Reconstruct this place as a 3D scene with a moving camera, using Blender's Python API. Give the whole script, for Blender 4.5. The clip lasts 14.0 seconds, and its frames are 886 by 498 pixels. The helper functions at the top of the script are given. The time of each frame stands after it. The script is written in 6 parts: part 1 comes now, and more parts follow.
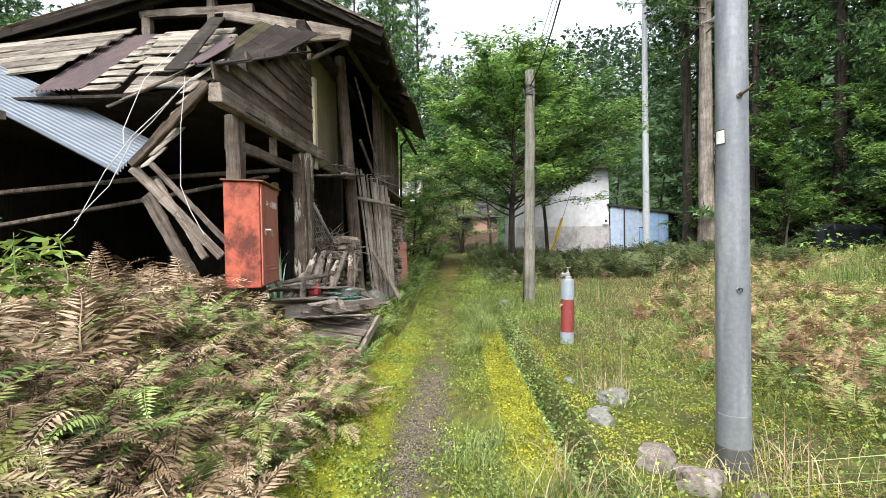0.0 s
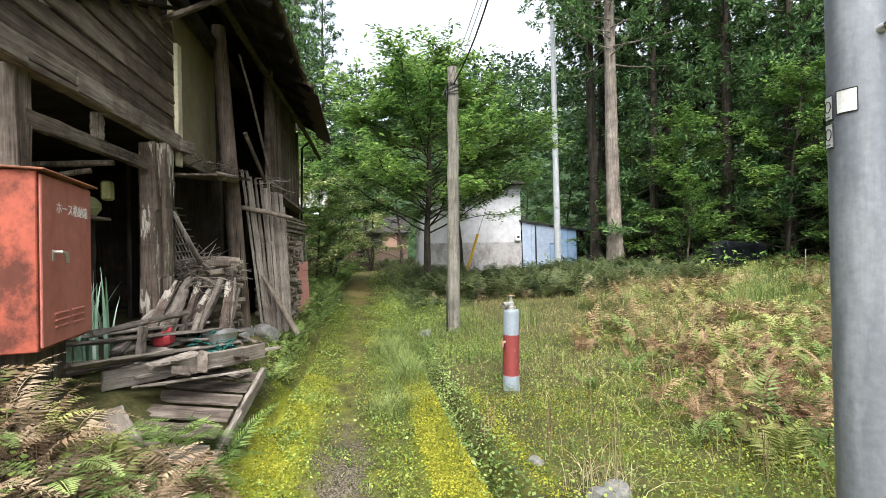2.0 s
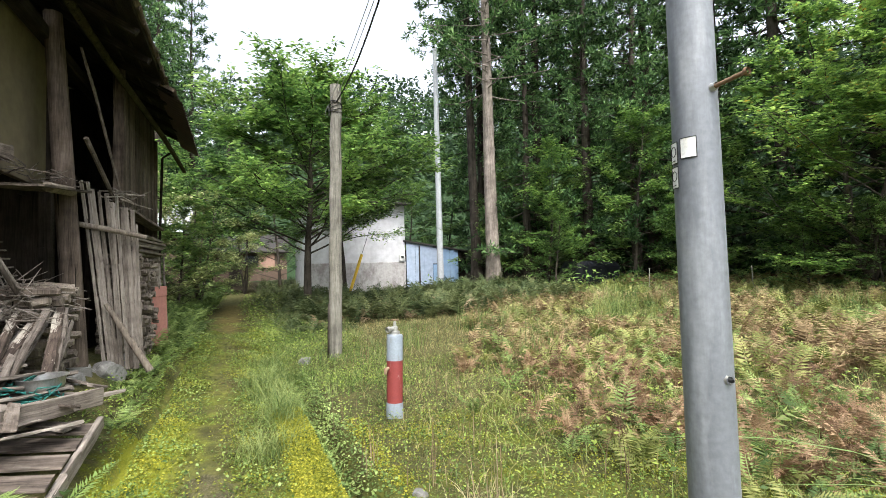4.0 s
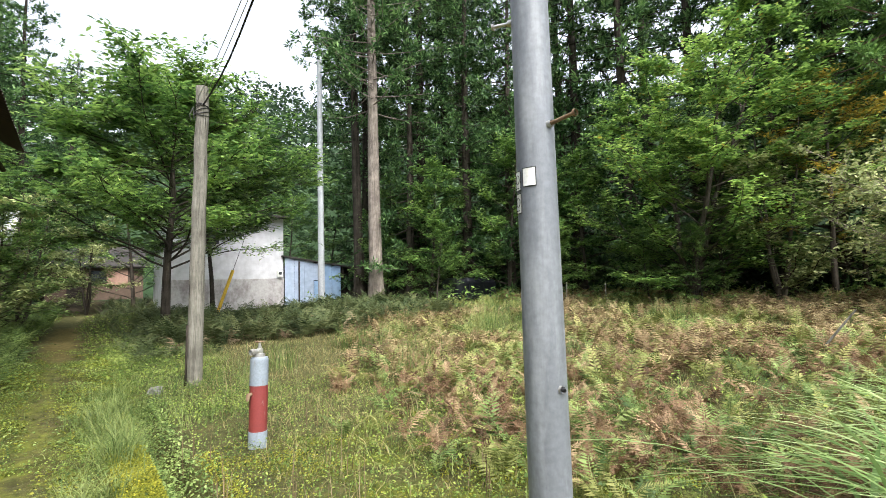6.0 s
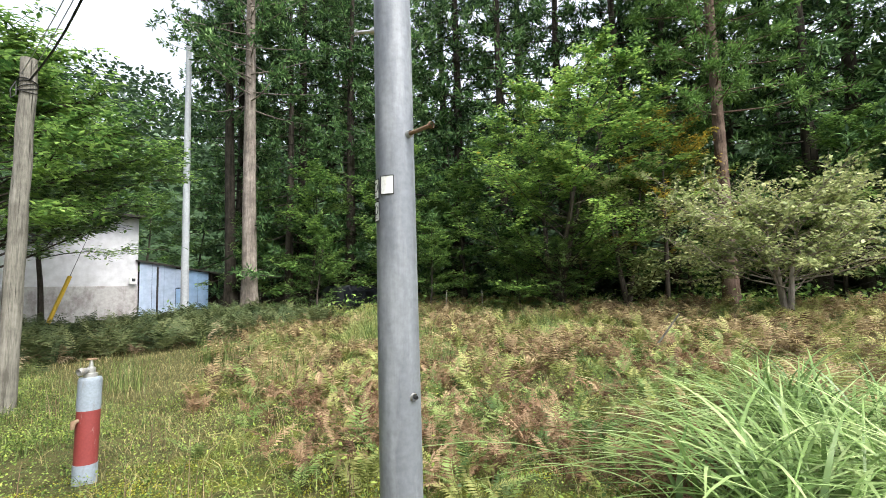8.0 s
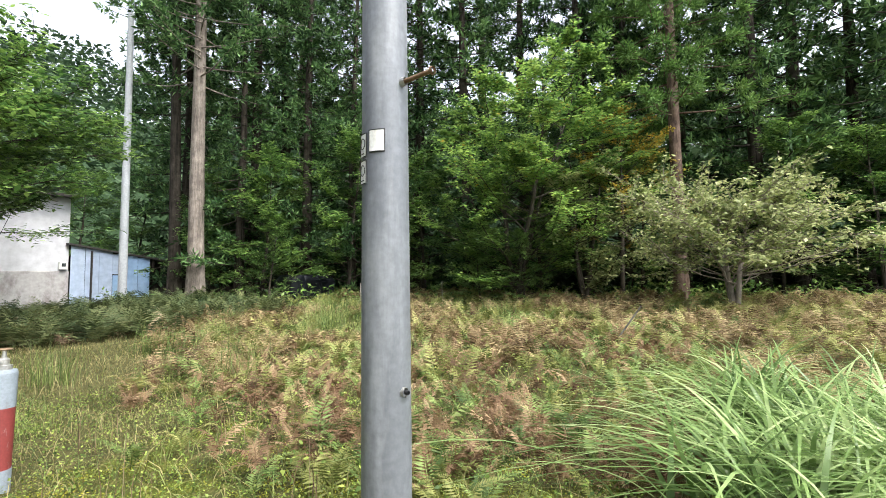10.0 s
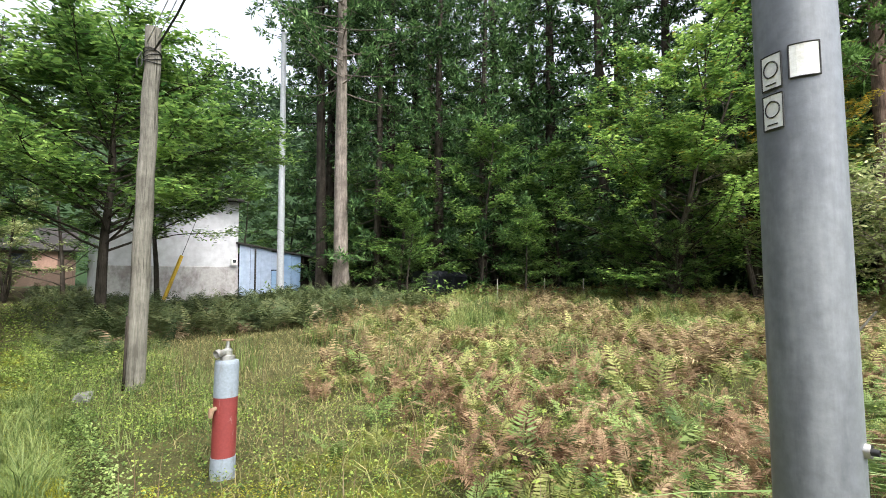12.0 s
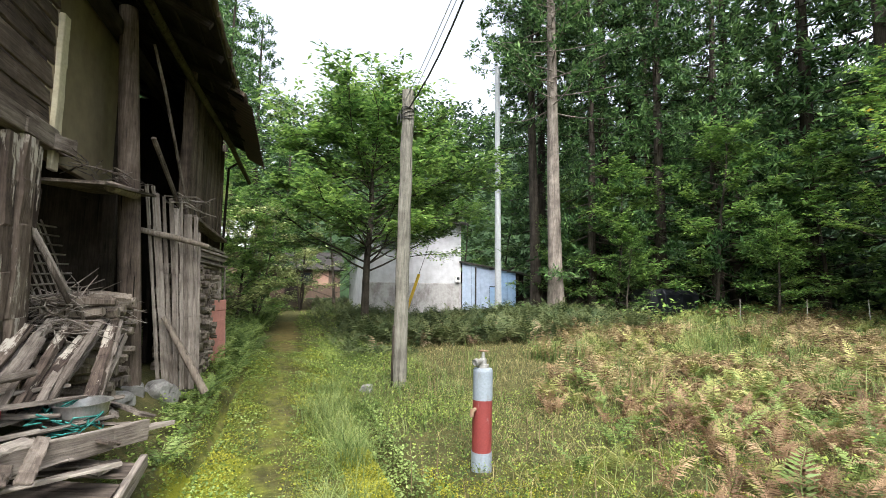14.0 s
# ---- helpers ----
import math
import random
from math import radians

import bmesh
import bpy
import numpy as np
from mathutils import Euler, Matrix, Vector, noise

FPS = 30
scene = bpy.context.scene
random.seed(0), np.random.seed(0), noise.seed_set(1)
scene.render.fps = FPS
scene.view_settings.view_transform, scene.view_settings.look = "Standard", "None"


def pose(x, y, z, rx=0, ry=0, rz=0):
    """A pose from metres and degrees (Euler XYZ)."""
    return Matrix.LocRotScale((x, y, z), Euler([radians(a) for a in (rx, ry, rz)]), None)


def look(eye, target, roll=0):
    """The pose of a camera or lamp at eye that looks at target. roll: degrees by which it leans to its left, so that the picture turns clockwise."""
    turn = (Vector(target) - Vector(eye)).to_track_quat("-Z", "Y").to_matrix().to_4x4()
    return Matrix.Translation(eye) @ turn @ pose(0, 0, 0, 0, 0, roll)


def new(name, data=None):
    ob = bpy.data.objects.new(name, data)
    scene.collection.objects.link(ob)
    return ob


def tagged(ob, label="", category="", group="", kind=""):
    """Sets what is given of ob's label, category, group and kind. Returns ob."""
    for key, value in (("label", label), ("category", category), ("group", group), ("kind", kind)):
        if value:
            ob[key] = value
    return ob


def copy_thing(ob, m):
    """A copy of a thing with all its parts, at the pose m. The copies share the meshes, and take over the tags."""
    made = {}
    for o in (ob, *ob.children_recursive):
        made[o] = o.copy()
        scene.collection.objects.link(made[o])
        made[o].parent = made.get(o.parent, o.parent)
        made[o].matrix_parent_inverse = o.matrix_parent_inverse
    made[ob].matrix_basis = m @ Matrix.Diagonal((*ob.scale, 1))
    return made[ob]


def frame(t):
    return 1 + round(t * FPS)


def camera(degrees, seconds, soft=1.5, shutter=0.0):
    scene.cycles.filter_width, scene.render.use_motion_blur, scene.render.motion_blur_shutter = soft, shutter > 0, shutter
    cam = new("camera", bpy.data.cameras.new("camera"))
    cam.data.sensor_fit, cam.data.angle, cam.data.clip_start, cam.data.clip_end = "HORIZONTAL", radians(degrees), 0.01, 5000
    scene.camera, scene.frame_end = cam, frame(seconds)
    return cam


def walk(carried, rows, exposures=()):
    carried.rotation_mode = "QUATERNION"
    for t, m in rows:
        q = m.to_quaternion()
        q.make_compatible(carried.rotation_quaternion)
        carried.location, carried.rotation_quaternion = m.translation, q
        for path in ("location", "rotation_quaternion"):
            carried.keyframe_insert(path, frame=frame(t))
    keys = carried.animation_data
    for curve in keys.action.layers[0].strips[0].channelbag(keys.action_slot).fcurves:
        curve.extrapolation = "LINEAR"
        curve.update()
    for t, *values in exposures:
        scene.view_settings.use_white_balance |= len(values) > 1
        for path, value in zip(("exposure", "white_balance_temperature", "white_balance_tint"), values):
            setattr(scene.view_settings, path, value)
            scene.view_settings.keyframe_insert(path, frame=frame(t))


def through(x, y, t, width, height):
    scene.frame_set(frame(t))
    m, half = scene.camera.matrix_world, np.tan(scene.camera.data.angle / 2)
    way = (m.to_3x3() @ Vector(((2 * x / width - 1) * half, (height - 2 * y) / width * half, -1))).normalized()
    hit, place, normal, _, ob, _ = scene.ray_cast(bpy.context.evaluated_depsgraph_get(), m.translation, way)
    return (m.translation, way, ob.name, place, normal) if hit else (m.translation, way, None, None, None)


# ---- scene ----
EXPOSURE = 1.80
cam = camera(87.6, 14.0, 0.9)
METRES, EYE, TILT, LEAN, TURN = 3.75, 1.5, 0.0, 0.0, 1.9
ROWS = [
    (0.0, 0.0, 0.0, 0.0, -0.02, -1.12, 1.03),
    (0.5, -0.0063, 0.1286, -0.0021, -2.39, -1.18, 1.0),
    (1.0, -0.02, 0.2406, 0.0002, -5.1, -0.77, 1.06),
    (1.5, -0.0222, 0.3353, 0.0114, -8.04, -0.21, 1.11),
    (2.0, -0.0138, 0.4107, 0.0215, -11.45, 0.54, 1.19),
    (4.5, 0.0061, 0.4367, 0.0353, -29.31, 3.19, 1.63),
    (5.0, 0.0172, 0.4294, 0.0363, -32.95, 3.64, 1.66),
    (5.5, 0.0237, 0.4234, 0.0372, -36.37, 3.96, 1.67),
    (6.0, 0.0303, 0.4187, 0.0374, -39.76, 4.21, 1.65),
    (6.5, 0.035, 0.4183, 0.037, -43.31, 4.45, 1.64),
    (7.0, 0.0436, 0.4121, 0.0371, -46.83, 4.69, 1.65),
    (7.5, 0.0502, 0.4043, 0.0372, -50.42, 4.79, 1.66),
    (8.0, 0.058, 0.396, 0.0366, -53.86, 4.78, 1.62),
    (10.5, 0.1073, 0.5573, 0.019, -59.52, 3.73, 0.64),
    (11.0, 0.0857, 0.6514, 0.0248, -55.14, 3.53, 0.47),
    (11.5, 0.0780, 0.7075, 0.0241, -50.55, 3.28, 0.32),
    (12.0, 0.0853, 0.7339, 0.0198, -45.24, 3.5, 0.3),
    (12.5, 0.0570, 0.7405, 0.026, -38.88, 4.02, 0.09),
    (13.0, 0.0106, 0.7277, 0.0297, -32.42, 4.49, -0.23),
    (13.5, -0.017, 0.7167, 0.0299, -26.27, 5.0, -0.38),
    (14.0, -0.028, 0.6986, 0.0309, -19.9, 5.45, -0.45),
]
walk(cam, [(t, pose(0, 0, EYE, TILT, LEAN, TURN) @ pose(METRES * x, METRES * y, METRES * z, 90 + pitch, roll, yaw)) for t, x, y, z, yaw, pitch, roll in ROWS])

# ---------------------------------------------------------------- light
world = bpy.data.worlds.new("overcast")
scene.world = world
world.use_nodes = True
wn, wl = world.node_tree.nodes, world.node_tree.links
wn.clear()
sky = wn.new("ShaderNodeTexSky")
sky.sky_type = 'NISHITA'
sky.sun_disc = False
sky.sun_elevation, sky.sun_rotation = radians(56), radians(189)
sky.dust_density, sky.air_density = 3.0, 1.0
hs = wn.new("ShaderNodeHueSaturation")
hs.inputs["Saturation"].default_value = 0.36
bg = wn.new("ShaderNodeBackground")
bg.inputs["Strength"].default_value = 0.15
wo = wn.new("ShaderNodeOutputWorld")
wl.new(sky.outputs[0], hs.inputs["Color"])
wl.new(hs.outputs[0], bg.inputs[0])
wl.new(bg.outputs[0], wo.inputs[0])
sun_data = bpy.data.lights.new("sun", 'SUN')
sun_data.energy, sun_data.angle, sun_data.color = 1.5, radians(35), (1.0, 0.97, 0.93)
sun = new("sun", sun_data)
sun.matrix_world = look((-3, -18, 27), (0, 0, 0))
scene.view_settings.exposure = EXPOSURE

rng = np.random.default_rng(7)


# ---------------------------------------------------------------- materials
def nodes_of(name):
    m = bpy.data.materials.new(name)
    m.use_nodes = True
    n, l = m.node_tree.nodes, m.node_tree.links
    return m, n, l, n["Principled BSDF"]


def ramp(n, l, src, stops):
    r = n.new("ShaderNodeValToRGB")
    while len(r.color_ramp.elements) < len(stops):
        r.color_ramp.elements.new(0.5)
    for e, (p, c) in zip(r.color_ramp.elements, stops):
        e.position, e.color = p, (*c, 1)
    l.new(src, r.inputs[0])
    return r.outputs[0]


def tex(n, l, scale, detail=4.0, rough=0.55, stretch=(1, 1, 1), coord="Object"):
    tc, mp, t = n.new("ShaderNodeTexCoord"), n.new("ShaderNodeMapping"), n.new("ShaderNodeTexNoise")
    mp.inputs["Scale"].default_value = stretch
    t.inputs["Scale"].default_value, t.inputs["Detail"].default_value, t.inputs["Roughness"].default_value = scale, detail, rough
    l.new(tc.outputs[coord], mp.inputs[0])
    l.new(mp.outputs[0], t.inputs["Vector"])
    return t.outputs["Fac"]


def mixc(n, l, fac, a, b, mode='MIX'):
    m = n.new("ShaderNodeMix")
    m.data_type, m.blend_type = 'RGBA', mode
    for sock, v in ((m.inputs[0], fac), (m.inputs[6], a), (m.inputs[7], b)):
        if isinstance(v, (int, float)):
            sock.default_value = v
        elif isinstance(v, tuple):
            sock.default_value = (*v, 1)
        else:
            l.new(v, sock)
    return m.outputs[2]


def math_node(n, l, op, a, b=0.0, c=0.0):
    m = n.new("ShaderNodeMath")
    m.operation = op
    for sock, v in zip(m.inputs, (a, b, c)):
        if isinstance(v, (int, float)):
            sock.default_value = v
        else:
            l.new(v, sock)
    return m.outputs[0]


def bump(n, l, b, h, strength=0.4, dist=0.02):
    k = n.new("ShaderNodeBump")
    k.inputs["Strength"].default_value, k.inputs["Distance"].default_value = strength, dist
    l.new(h, k.inputs["Height"])
    l.new(k.outputs[0], b.inputs["Normal"])


def leaf_material(name, dark, mid, light, rough=0.5, patch=1.2, through=0.3):
    """Foliage: every leaf differs a little, and patches differ over a metre or so."""
    m, n, l, b = nodes_of(name)
    geo = n.new("ShaderNodeNewGeometry")
    big = tex(n, l, patch, 3, coord="Object")
    mixed = math_node(n, l, 'ADD', math_node(n, l, 'MULTIPLY', geo.outputs["Random Per Island"], 0.8),
                      math_node(n, l, 'MULTIPLY_ADD', big, 1.6, -0.69))
    col = ramp(n, l, mixed, [(0.05, dark), (0.5, mid), (0.95, light)])
    l.new(col, b.inputs["Base Color"])
    b.inputs["Roughness"].default_value = rough
    b.inputs["Specular IOR Level"].default_value = 0.3
    tr = n.new("ShaderNodeBsdfTranslucent")
    l.new(col, tr.inputs["Color"])
    mx = n.new("ShaderNodeMixShader")
    mx.inputs[0].default_value = through
    l.new(b.outputs[0], mx.inputs[1])
    l.new(tr.outputs[0], mx.inputs[2])
    l.new(mx.outputs[0], n["Material Output"].inputs[0])
    return m


def wood_material(name, dark, mid, light, axis="z", grain=14.0, pale=None):
    """Weathered wood, with grain and drying cracks along one axis of the object's own mesh."""
    m, n, l, b = nodes_of(name)
    st = {"x": (0.07, 1, 1), "y": (1, 0.07, 1), "z": (1, 1, 0.07)}[axis]
    g = tex(n, l, grain, 8, 0.68, st)
    fine = tex(n, l, grain * 5, 5, 0.7, st)
    crack = tex(n, l, grain * 2.2, 3, 0.5, tuple(0.35 * v if v < 1 else v for v in st))
    blot = tex(n, l, 2.6, 5, 0.65)
    info = n.new("ShaderNodeObjectInfo")
    mixed = math_node(n, l, 'ADD', math_node(n, l, 'MULTIPLY_ADD', g, 0.8, -0.16),
                      math_node(n, l, 'ADD', math_node(n, l, 'MULTIPLY_ADD', blot, 0.8, -0.4),
                                math_node(n, l, 'ADD', math_node(n, l, 'MULTIPLY_ADD', info.outputs["Random"], 0.26, -0.1), math_node(n, l, 'MULTIPLY_ADD', fine, 0.7, -0.35))))
    col = ramp(n, l, mixed, [(0.05, dark), (0.33, mid), (0.68, light)])
    if pale:
        spot = ramp(n, l, tex(n, l, 9, 5, 0.7, tuple(3 * v if v < 1 else v for v in st)), [(0.56, (0, 0, 0)), (0.62, (1, 1, 1))])
        col = mixc(n, l, spot, col, pale)
    slit = ramp(n, l, crack, [(0.30, (1, 1, 1)), (0.36, (0, 0, 0))])
    col = mixc(n, l, slit, col, tuple(0.45 * v for v in dark))
    l.new(col, b.inputs["Base Color"])
    b.inputs["Roughness"].default_value = 0.88
    b.inputs["Specular IOR Level"].default_value = 0.15
    h = math_node(n, l, 'SUBTRACT', math_node(n, l, 'ADD', g, math_node(n, l, 'MULTIPLY', fine, 0.5)), math_node(n, l, 'MULTIPLY', slit, 0.8))
    bump(n, l, b, h, 0.9, 0.014)
    return m


def paint_material(name, base, worn, scale=3.0, lo=0.52, hi=0.66, rough=0.5, metal=0.0, streak=(1, 1, 0.25), spec=0.4):
    """Paint or plain sheet with worn, stained patches."""
    m, n, l, b = nodes_of(name)
    f = ramp(n, l, tex(n, l, scale, 9, 0.68, streak), [(lo, (0, 0, 0)), (hi, (1, 1, 1))])
    tone = ramp(n, l, tex(n, l, scale * 4, 5, 0.6), [(0.3, (0.82, 0.82, 0.82)), (0.7, (1.1, 1.1, 1.1))])
    col = mixc(n, l, 1.0, mixc(n, l, f, base, worn), tone, 'MULTIPLY')
    l.new(col, b.inputs["Base Color"])
    b.inputs["Metallic"].default_value = metal
    l.new(ramp(n, l, f, [(0, (rough,) * 3), (1, (min(1, rough + 0.3),) * 3)]), b.inputs["Roughness"])
    b.inputs["Specular IOR Level"].default_value = spec
    bump(n, l, b, tex(n, l, scale * 9, 4), 0.15, 0.004)
    return m


def coord_xy(n, l):
    tc, s = n.new("ShaderNodeTexCoord"), n.new("ShaderNodeSeparateXYZ")
    l.new(tc.outputs["Object"], s.inputs[0])
    return s.outputs["X"], s.outputs["Y"]


def ground_material():
    m, n, l, b = nodes_of("ground_moss_gravel")
    x, y = coord_xy(n, l)
    wob = math_node(n, l, 'MULTIPLY_ADD', tex(n, l, 1.3, 5, 0.6), 0.9, -0.45)
    fine = tex(n, l, 60, 4, 0.7)
    mid = tex(n, l, 7, 6, 0.65)
    moss = ramp(n, l, math_node(n, l, 'ADD', math_node(n, l, 'MULTIPLY', mid, 0.7), math_node(n, l, 'MULTIPLY', fine, 0.4)),
                [(0.3, (0.035, 0.055, 0.01)), (0.5, (0.085, 0.10, 0.02)), (0.72, (0.17, 0.18, 0.036))])
    soil = ramp(n, l, math_node(n, l, 'ADD', math_node(n, l, 'MULTIPLY', mid, 0.6), math_node(n, l, 'MULTIPLY', fine, 0.4)),
                [(0.3, (0.03, 0.032, 0.014)), (0.5, (0.075, 0.075, 0.03)), (0.75, (0.17, 0.14, 0.06))])
    vor = n.new("ShaderNodeTexVoronoi")
    vor.inputs["Scale"].default_value = 105
    tc = n.new("ShaderNodeTexCoord")
    l.new(tc.outputs["Object"], vor.inputs["Vector"])
    gravel = ramp(n, l, vor.outputs["Color"], [(0.1, (0.03, 0.025, 0.016)), (0.5, (0.085, 0.072, 0.05)), (0.95, (0.23, 0.20, 0.155))])
    moss = mixc(n, l, ramp(n, l, tex(n, l, 2.3, 6, 0.7), [(0.42, (0, 0, 0)), (0.62, (0.85, 0.85, 0.85))]), moss, soil)
    # moss verges of the path, and soil under the field and the bank
    off = math_node(n, l, 'MULTIPLY', math_node(n, l, 'ABSOLUTE', math_node(n, l, 'ADD', math_node(n, l, 'ADD', x, 0.15), math_node(n, l, 'MULTIPLY', wob, 0.4))), 0.4)
    on_path = math_node(n, l, 'MULTIPLY', ramp(n, l, off, [(0.34, (1, 1, 1)), (0.42, (0, 0, 0))]), math_node(n, l, 'LESS_THAN', math_node(n, l, 'MULTIPLY_ADD', wob, 3, y), 14.5))
    east = math_node(n, l, 'MULTIPLY', ramp(n, l, tex(n, l, 1.1, 4, 0.6), [(0.42, (0, 0, 0)), (0.56, (1, 1, 1))]),
                     math_node(n, l, 'MULTIPLY', math_node(n, l, 'LESS_THAN', x, 4.2), math_node(n, l, 'GREATER_THAN', x, 0.5)))
    near = math_node(n, l, 'LESS_THAN', math_node(n, l, 'ADD', y, math_node(n, l, 'MULTIPLY', wob, 3)), 6.8)
    east = math_node(n, l, 'MULTIPLY', east, near)
    fac = math_node(n, l, 'MAXIMUM', on_path, east)
    col = mixc(n, l, fac, soil, moss)
    band = math_node(n, l, 'MINIMUM', math_node(n, l, 'ABSOLUTE', math_node(n, l, 'ADD', x, -0.50)), math_node(n, l, 'MULTIPLY', math_node(n, l, 'ABSOLUTE', math_node(n, l, 'ADD', x, 0.85)), 0.7))
    bright = math_node(n, l, 'MULTIPLY', ramp(n, l, math_node(n, l, 'ADD', band, math_node(n, l, 'MULTIPLY_ADD', mid, 0.5, -0.25)), [(0.14, (1, 1, 1)), (0.26, (0, 0, 0))]), math_node(n, l, 'LESS_THAN', math_node(n, l, 'ADD', y, wob), 7.6))
    ymoss = ramp(n, l, math_node(n, l, 'ADD', math_node(n, l, 'MULTIPLY', mid, 0.5), math_node(n, l, 'MULTIPLY', fine, 0.5)), [(0.35, (0.12, 0.14, 0.015)), (0.55, (0.22, 0.235, 0.025)), (0.7, (0.35, 0.34, 0.04))])
    col = mixc(n, l, bright, col, ymoss)
    # bare brown earth where the path runs under the tree
    earth = ramp(n, l, math_node(n, l, 'ADD', math_node(n, l, 'MULTIPLY', mid, 0.6), math_node(n, l, 'MULTIPLY', fine, 0.4)), [(0.3, (0.05, 0.04, 0.016)), (0.5, (0.14, 0.11, 0.04)), (0.7, (0.24, 0.19, 0.07))])
    strip = ramp(n, l, math_node(n, l, 'ABSOLUTE', math_node(n, l, 'ADD', math_node(n, l, 'ADD', x, 0.3), math_node(n, l, 'MULTIPLY', wob, 0.5))), [(0.2, (0.8, 0.8, 0.8)), (0.5, (0, 0, 0))])
    along = ramp(n, l, math_node(n, l, 'ABSOLUTE', math_node(n, l, 'MULTIPLY_ADD', math_node(n, l, 'MULTIPLY_ADD', wob, 2, y), 0.1, -1.8)), [(0.3, (1, 1, 1)), (0.42, (0, 0, 0))])
    col = mixc(n, l, math_node(n, l, 'MULTIPLY', strip, along), col, earth)
    # leaf litter under the wood, its colour darkened to carry the trees' shade
    shaded_litter = ramp(n, l, mid, [(0.3, (0.012, 0.01, 0.006)), (0.7, (0.05, 0.038, 0.022))])
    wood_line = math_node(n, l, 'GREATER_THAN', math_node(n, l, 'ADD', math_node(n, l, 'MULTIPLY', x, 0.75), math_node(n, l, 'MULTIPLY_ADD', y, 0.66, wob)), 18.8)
    col = mixc(n, l, wood_line, col, shaded_litter)
    # green hillsides far off
    hill = math_node(n, l, 'GREATER_THAN', math_node(n, l, 'MAXIMUM', y, math_node(n, l, 'ABSOLUTE', x)), 40)
    col = mixc(n, l, hill, col, ramp(n, l, mid, [(0.3, (0.015, 0.032, 0.014)), (0.7, (0.045, 0.08, 0.035))]))
    # worn gravel wheel line
    gx = math_node(n, l, 'ABSOLUTE', math_node(n, l, 'ADD', math_node(n, l, 'MULTIPLY_ADD', y, -0.03, math_node(n, l, 'ADD', x, 0.43)), math_node(n, l, 'MULTIPLY', wob, 0.35)))
    gl = ramp(n, l, math_node(n, l, 'ADD', gx, math_node(n, l, 'MULTIPLY_ADD', mid, 0.9, -0.45)), [(0.10, (1, 1, 1)), (0.26, (0, 0, 0))])
    gy = ramp(n, l, math_node(n, l, 'MULTIPLY_ADD', math_node(n, l, 'ADD', y, math_node(n, l, 'MULTIPLY', wob, 2)), 0.1, 0.0), [(0.52, (1, 1, 1)), (0.62, (0.0, 0.0, 0.0))])
    worn = ramp(n, l, mid, [(0.3, (0.032, 0.03, 0.013)), (0.7, (0.105, 0.088, 0.04))])
    col = mixc(n, l, math_node(n, l, 'MULTIPLY', gl, ramp(n, l, tex(n, l, 1.7, 5, 0.65), [(0.42, (0.2, 0.2, 0.2)), (0.58, (0.9, 0.9, 0.9))])), col, worn)
    col = mixc(n, l, math_node(n, l, 'MULTIPLY', gl, gy), col, gravel)
    l.new(col, b.inputs["Base Color"])
    b.inputs["Roughness"].default_value = 0.95
    b.inputs["Specular IOR Level"].default_value = 0.1
    bump(n, l, b, math_node(n, l, 'ADD', mid, math_node(n, l, 'MULTIPLY', fine, 0.6)), 0.9, 0.03)
    return m


M_GROUND = ground_material()
M_FERN_BROWN = leaf_material("bracken_brown", (0.07, 0.047, 0.028), (0.235, 0.163, 0.098), (0.50, 0.40, 0.275), 0.7, 1.6, 0.25)
M_FERN_RUST = leaf_material("bracken_rust", (0.09, 0.052, 0.03), (0.245, 0.15, 0.085), (0.46, 0.33, 0.2), 0.7, 1.3, 0.3)
M_FERN_TAN = leaf_material("bracken_tan", (0.085, 0.057, 0.03), (0.235, 0.168, 0.085), (0.46, 0.37, 0.2), 0.7, 1.3, 0.3)
M_FERN_GREEN = leaf_material("fern_green", (0.045, 0.085, 0.022), (0.155, 0.235, 0.065), (0.36, 0.46, 0.16), 0.5, 0.8, 0.35)
M_FERN_PALE = leaf_material("fern_pale", (0.11, 0.13, 0.03), (0.235, 0.255, 0.078), (0.46, 0.45, 0.17), 0.6, 0.8, 0.35)
M_GRASS = leaf_material("grass_green", (0.055, 0.10, 0.025), (0.15, 0.21, 0.06), (0.31, 0.36, 0.13), 0.45, 1.0, 0.35)
M_STRAW = leaf_material("grass_straw", (0.14, 0.11, 0.05), (0.33, 0.28, 0.15), (0.56, 0.50, 0.30), 0.6, 1.0, 0.3)
M_OLIVE = leaf_material("grass_olive", (0.085, 0.085, 0.03), (0.22, 0.195, 0.08), (0.45, 0.39, 0.19), 0.6, 0.9, 0.3)
M_REED = leaf_material("reed_green", (0.10, 0.17, 0.05), (0.27, 0.39, 0.14), (0.56, 0.66, 0.34), 0.28, 0.8, 0.35)
M_HERB = leaf_material("herb_leaves", (0.032, 0.068, 0.015), (0.165, 0.25, 0.05), (0.37, 0.45, 0.10), 0.5, 1.0, 0.35)
M_MOSS = leaf_material("moss_tufts", (0.035, 0.055, 0.009), (0.145, 0.172, 0.024), (0.32, 0.32, 0.045), 0.8, 1.6, 0.3)
M_MOSS_YELLOW = leaf_material("yellow_moss", (0.10, 0.12, 0.012), (0.28, 0.285, 0.03), (0.50, 0.47, 0.06), 0.85, 3.0, 0.3)
M_LEAF = leaf_material("tree_leaves", (0.03, 0.08, 0.02), (0.125, 0.235, 0.058), (0.32, 0.47, 0.12), 0.4, 0.45, 0.4)
M_LEAF_BRIGHT = leaf_material("bright_leaves", (0.045, 0.105, 0.028), (0.165, 0.30, 0.068), (0.42, 0.58, 0.15), 0.45, 0.5, 0.45)
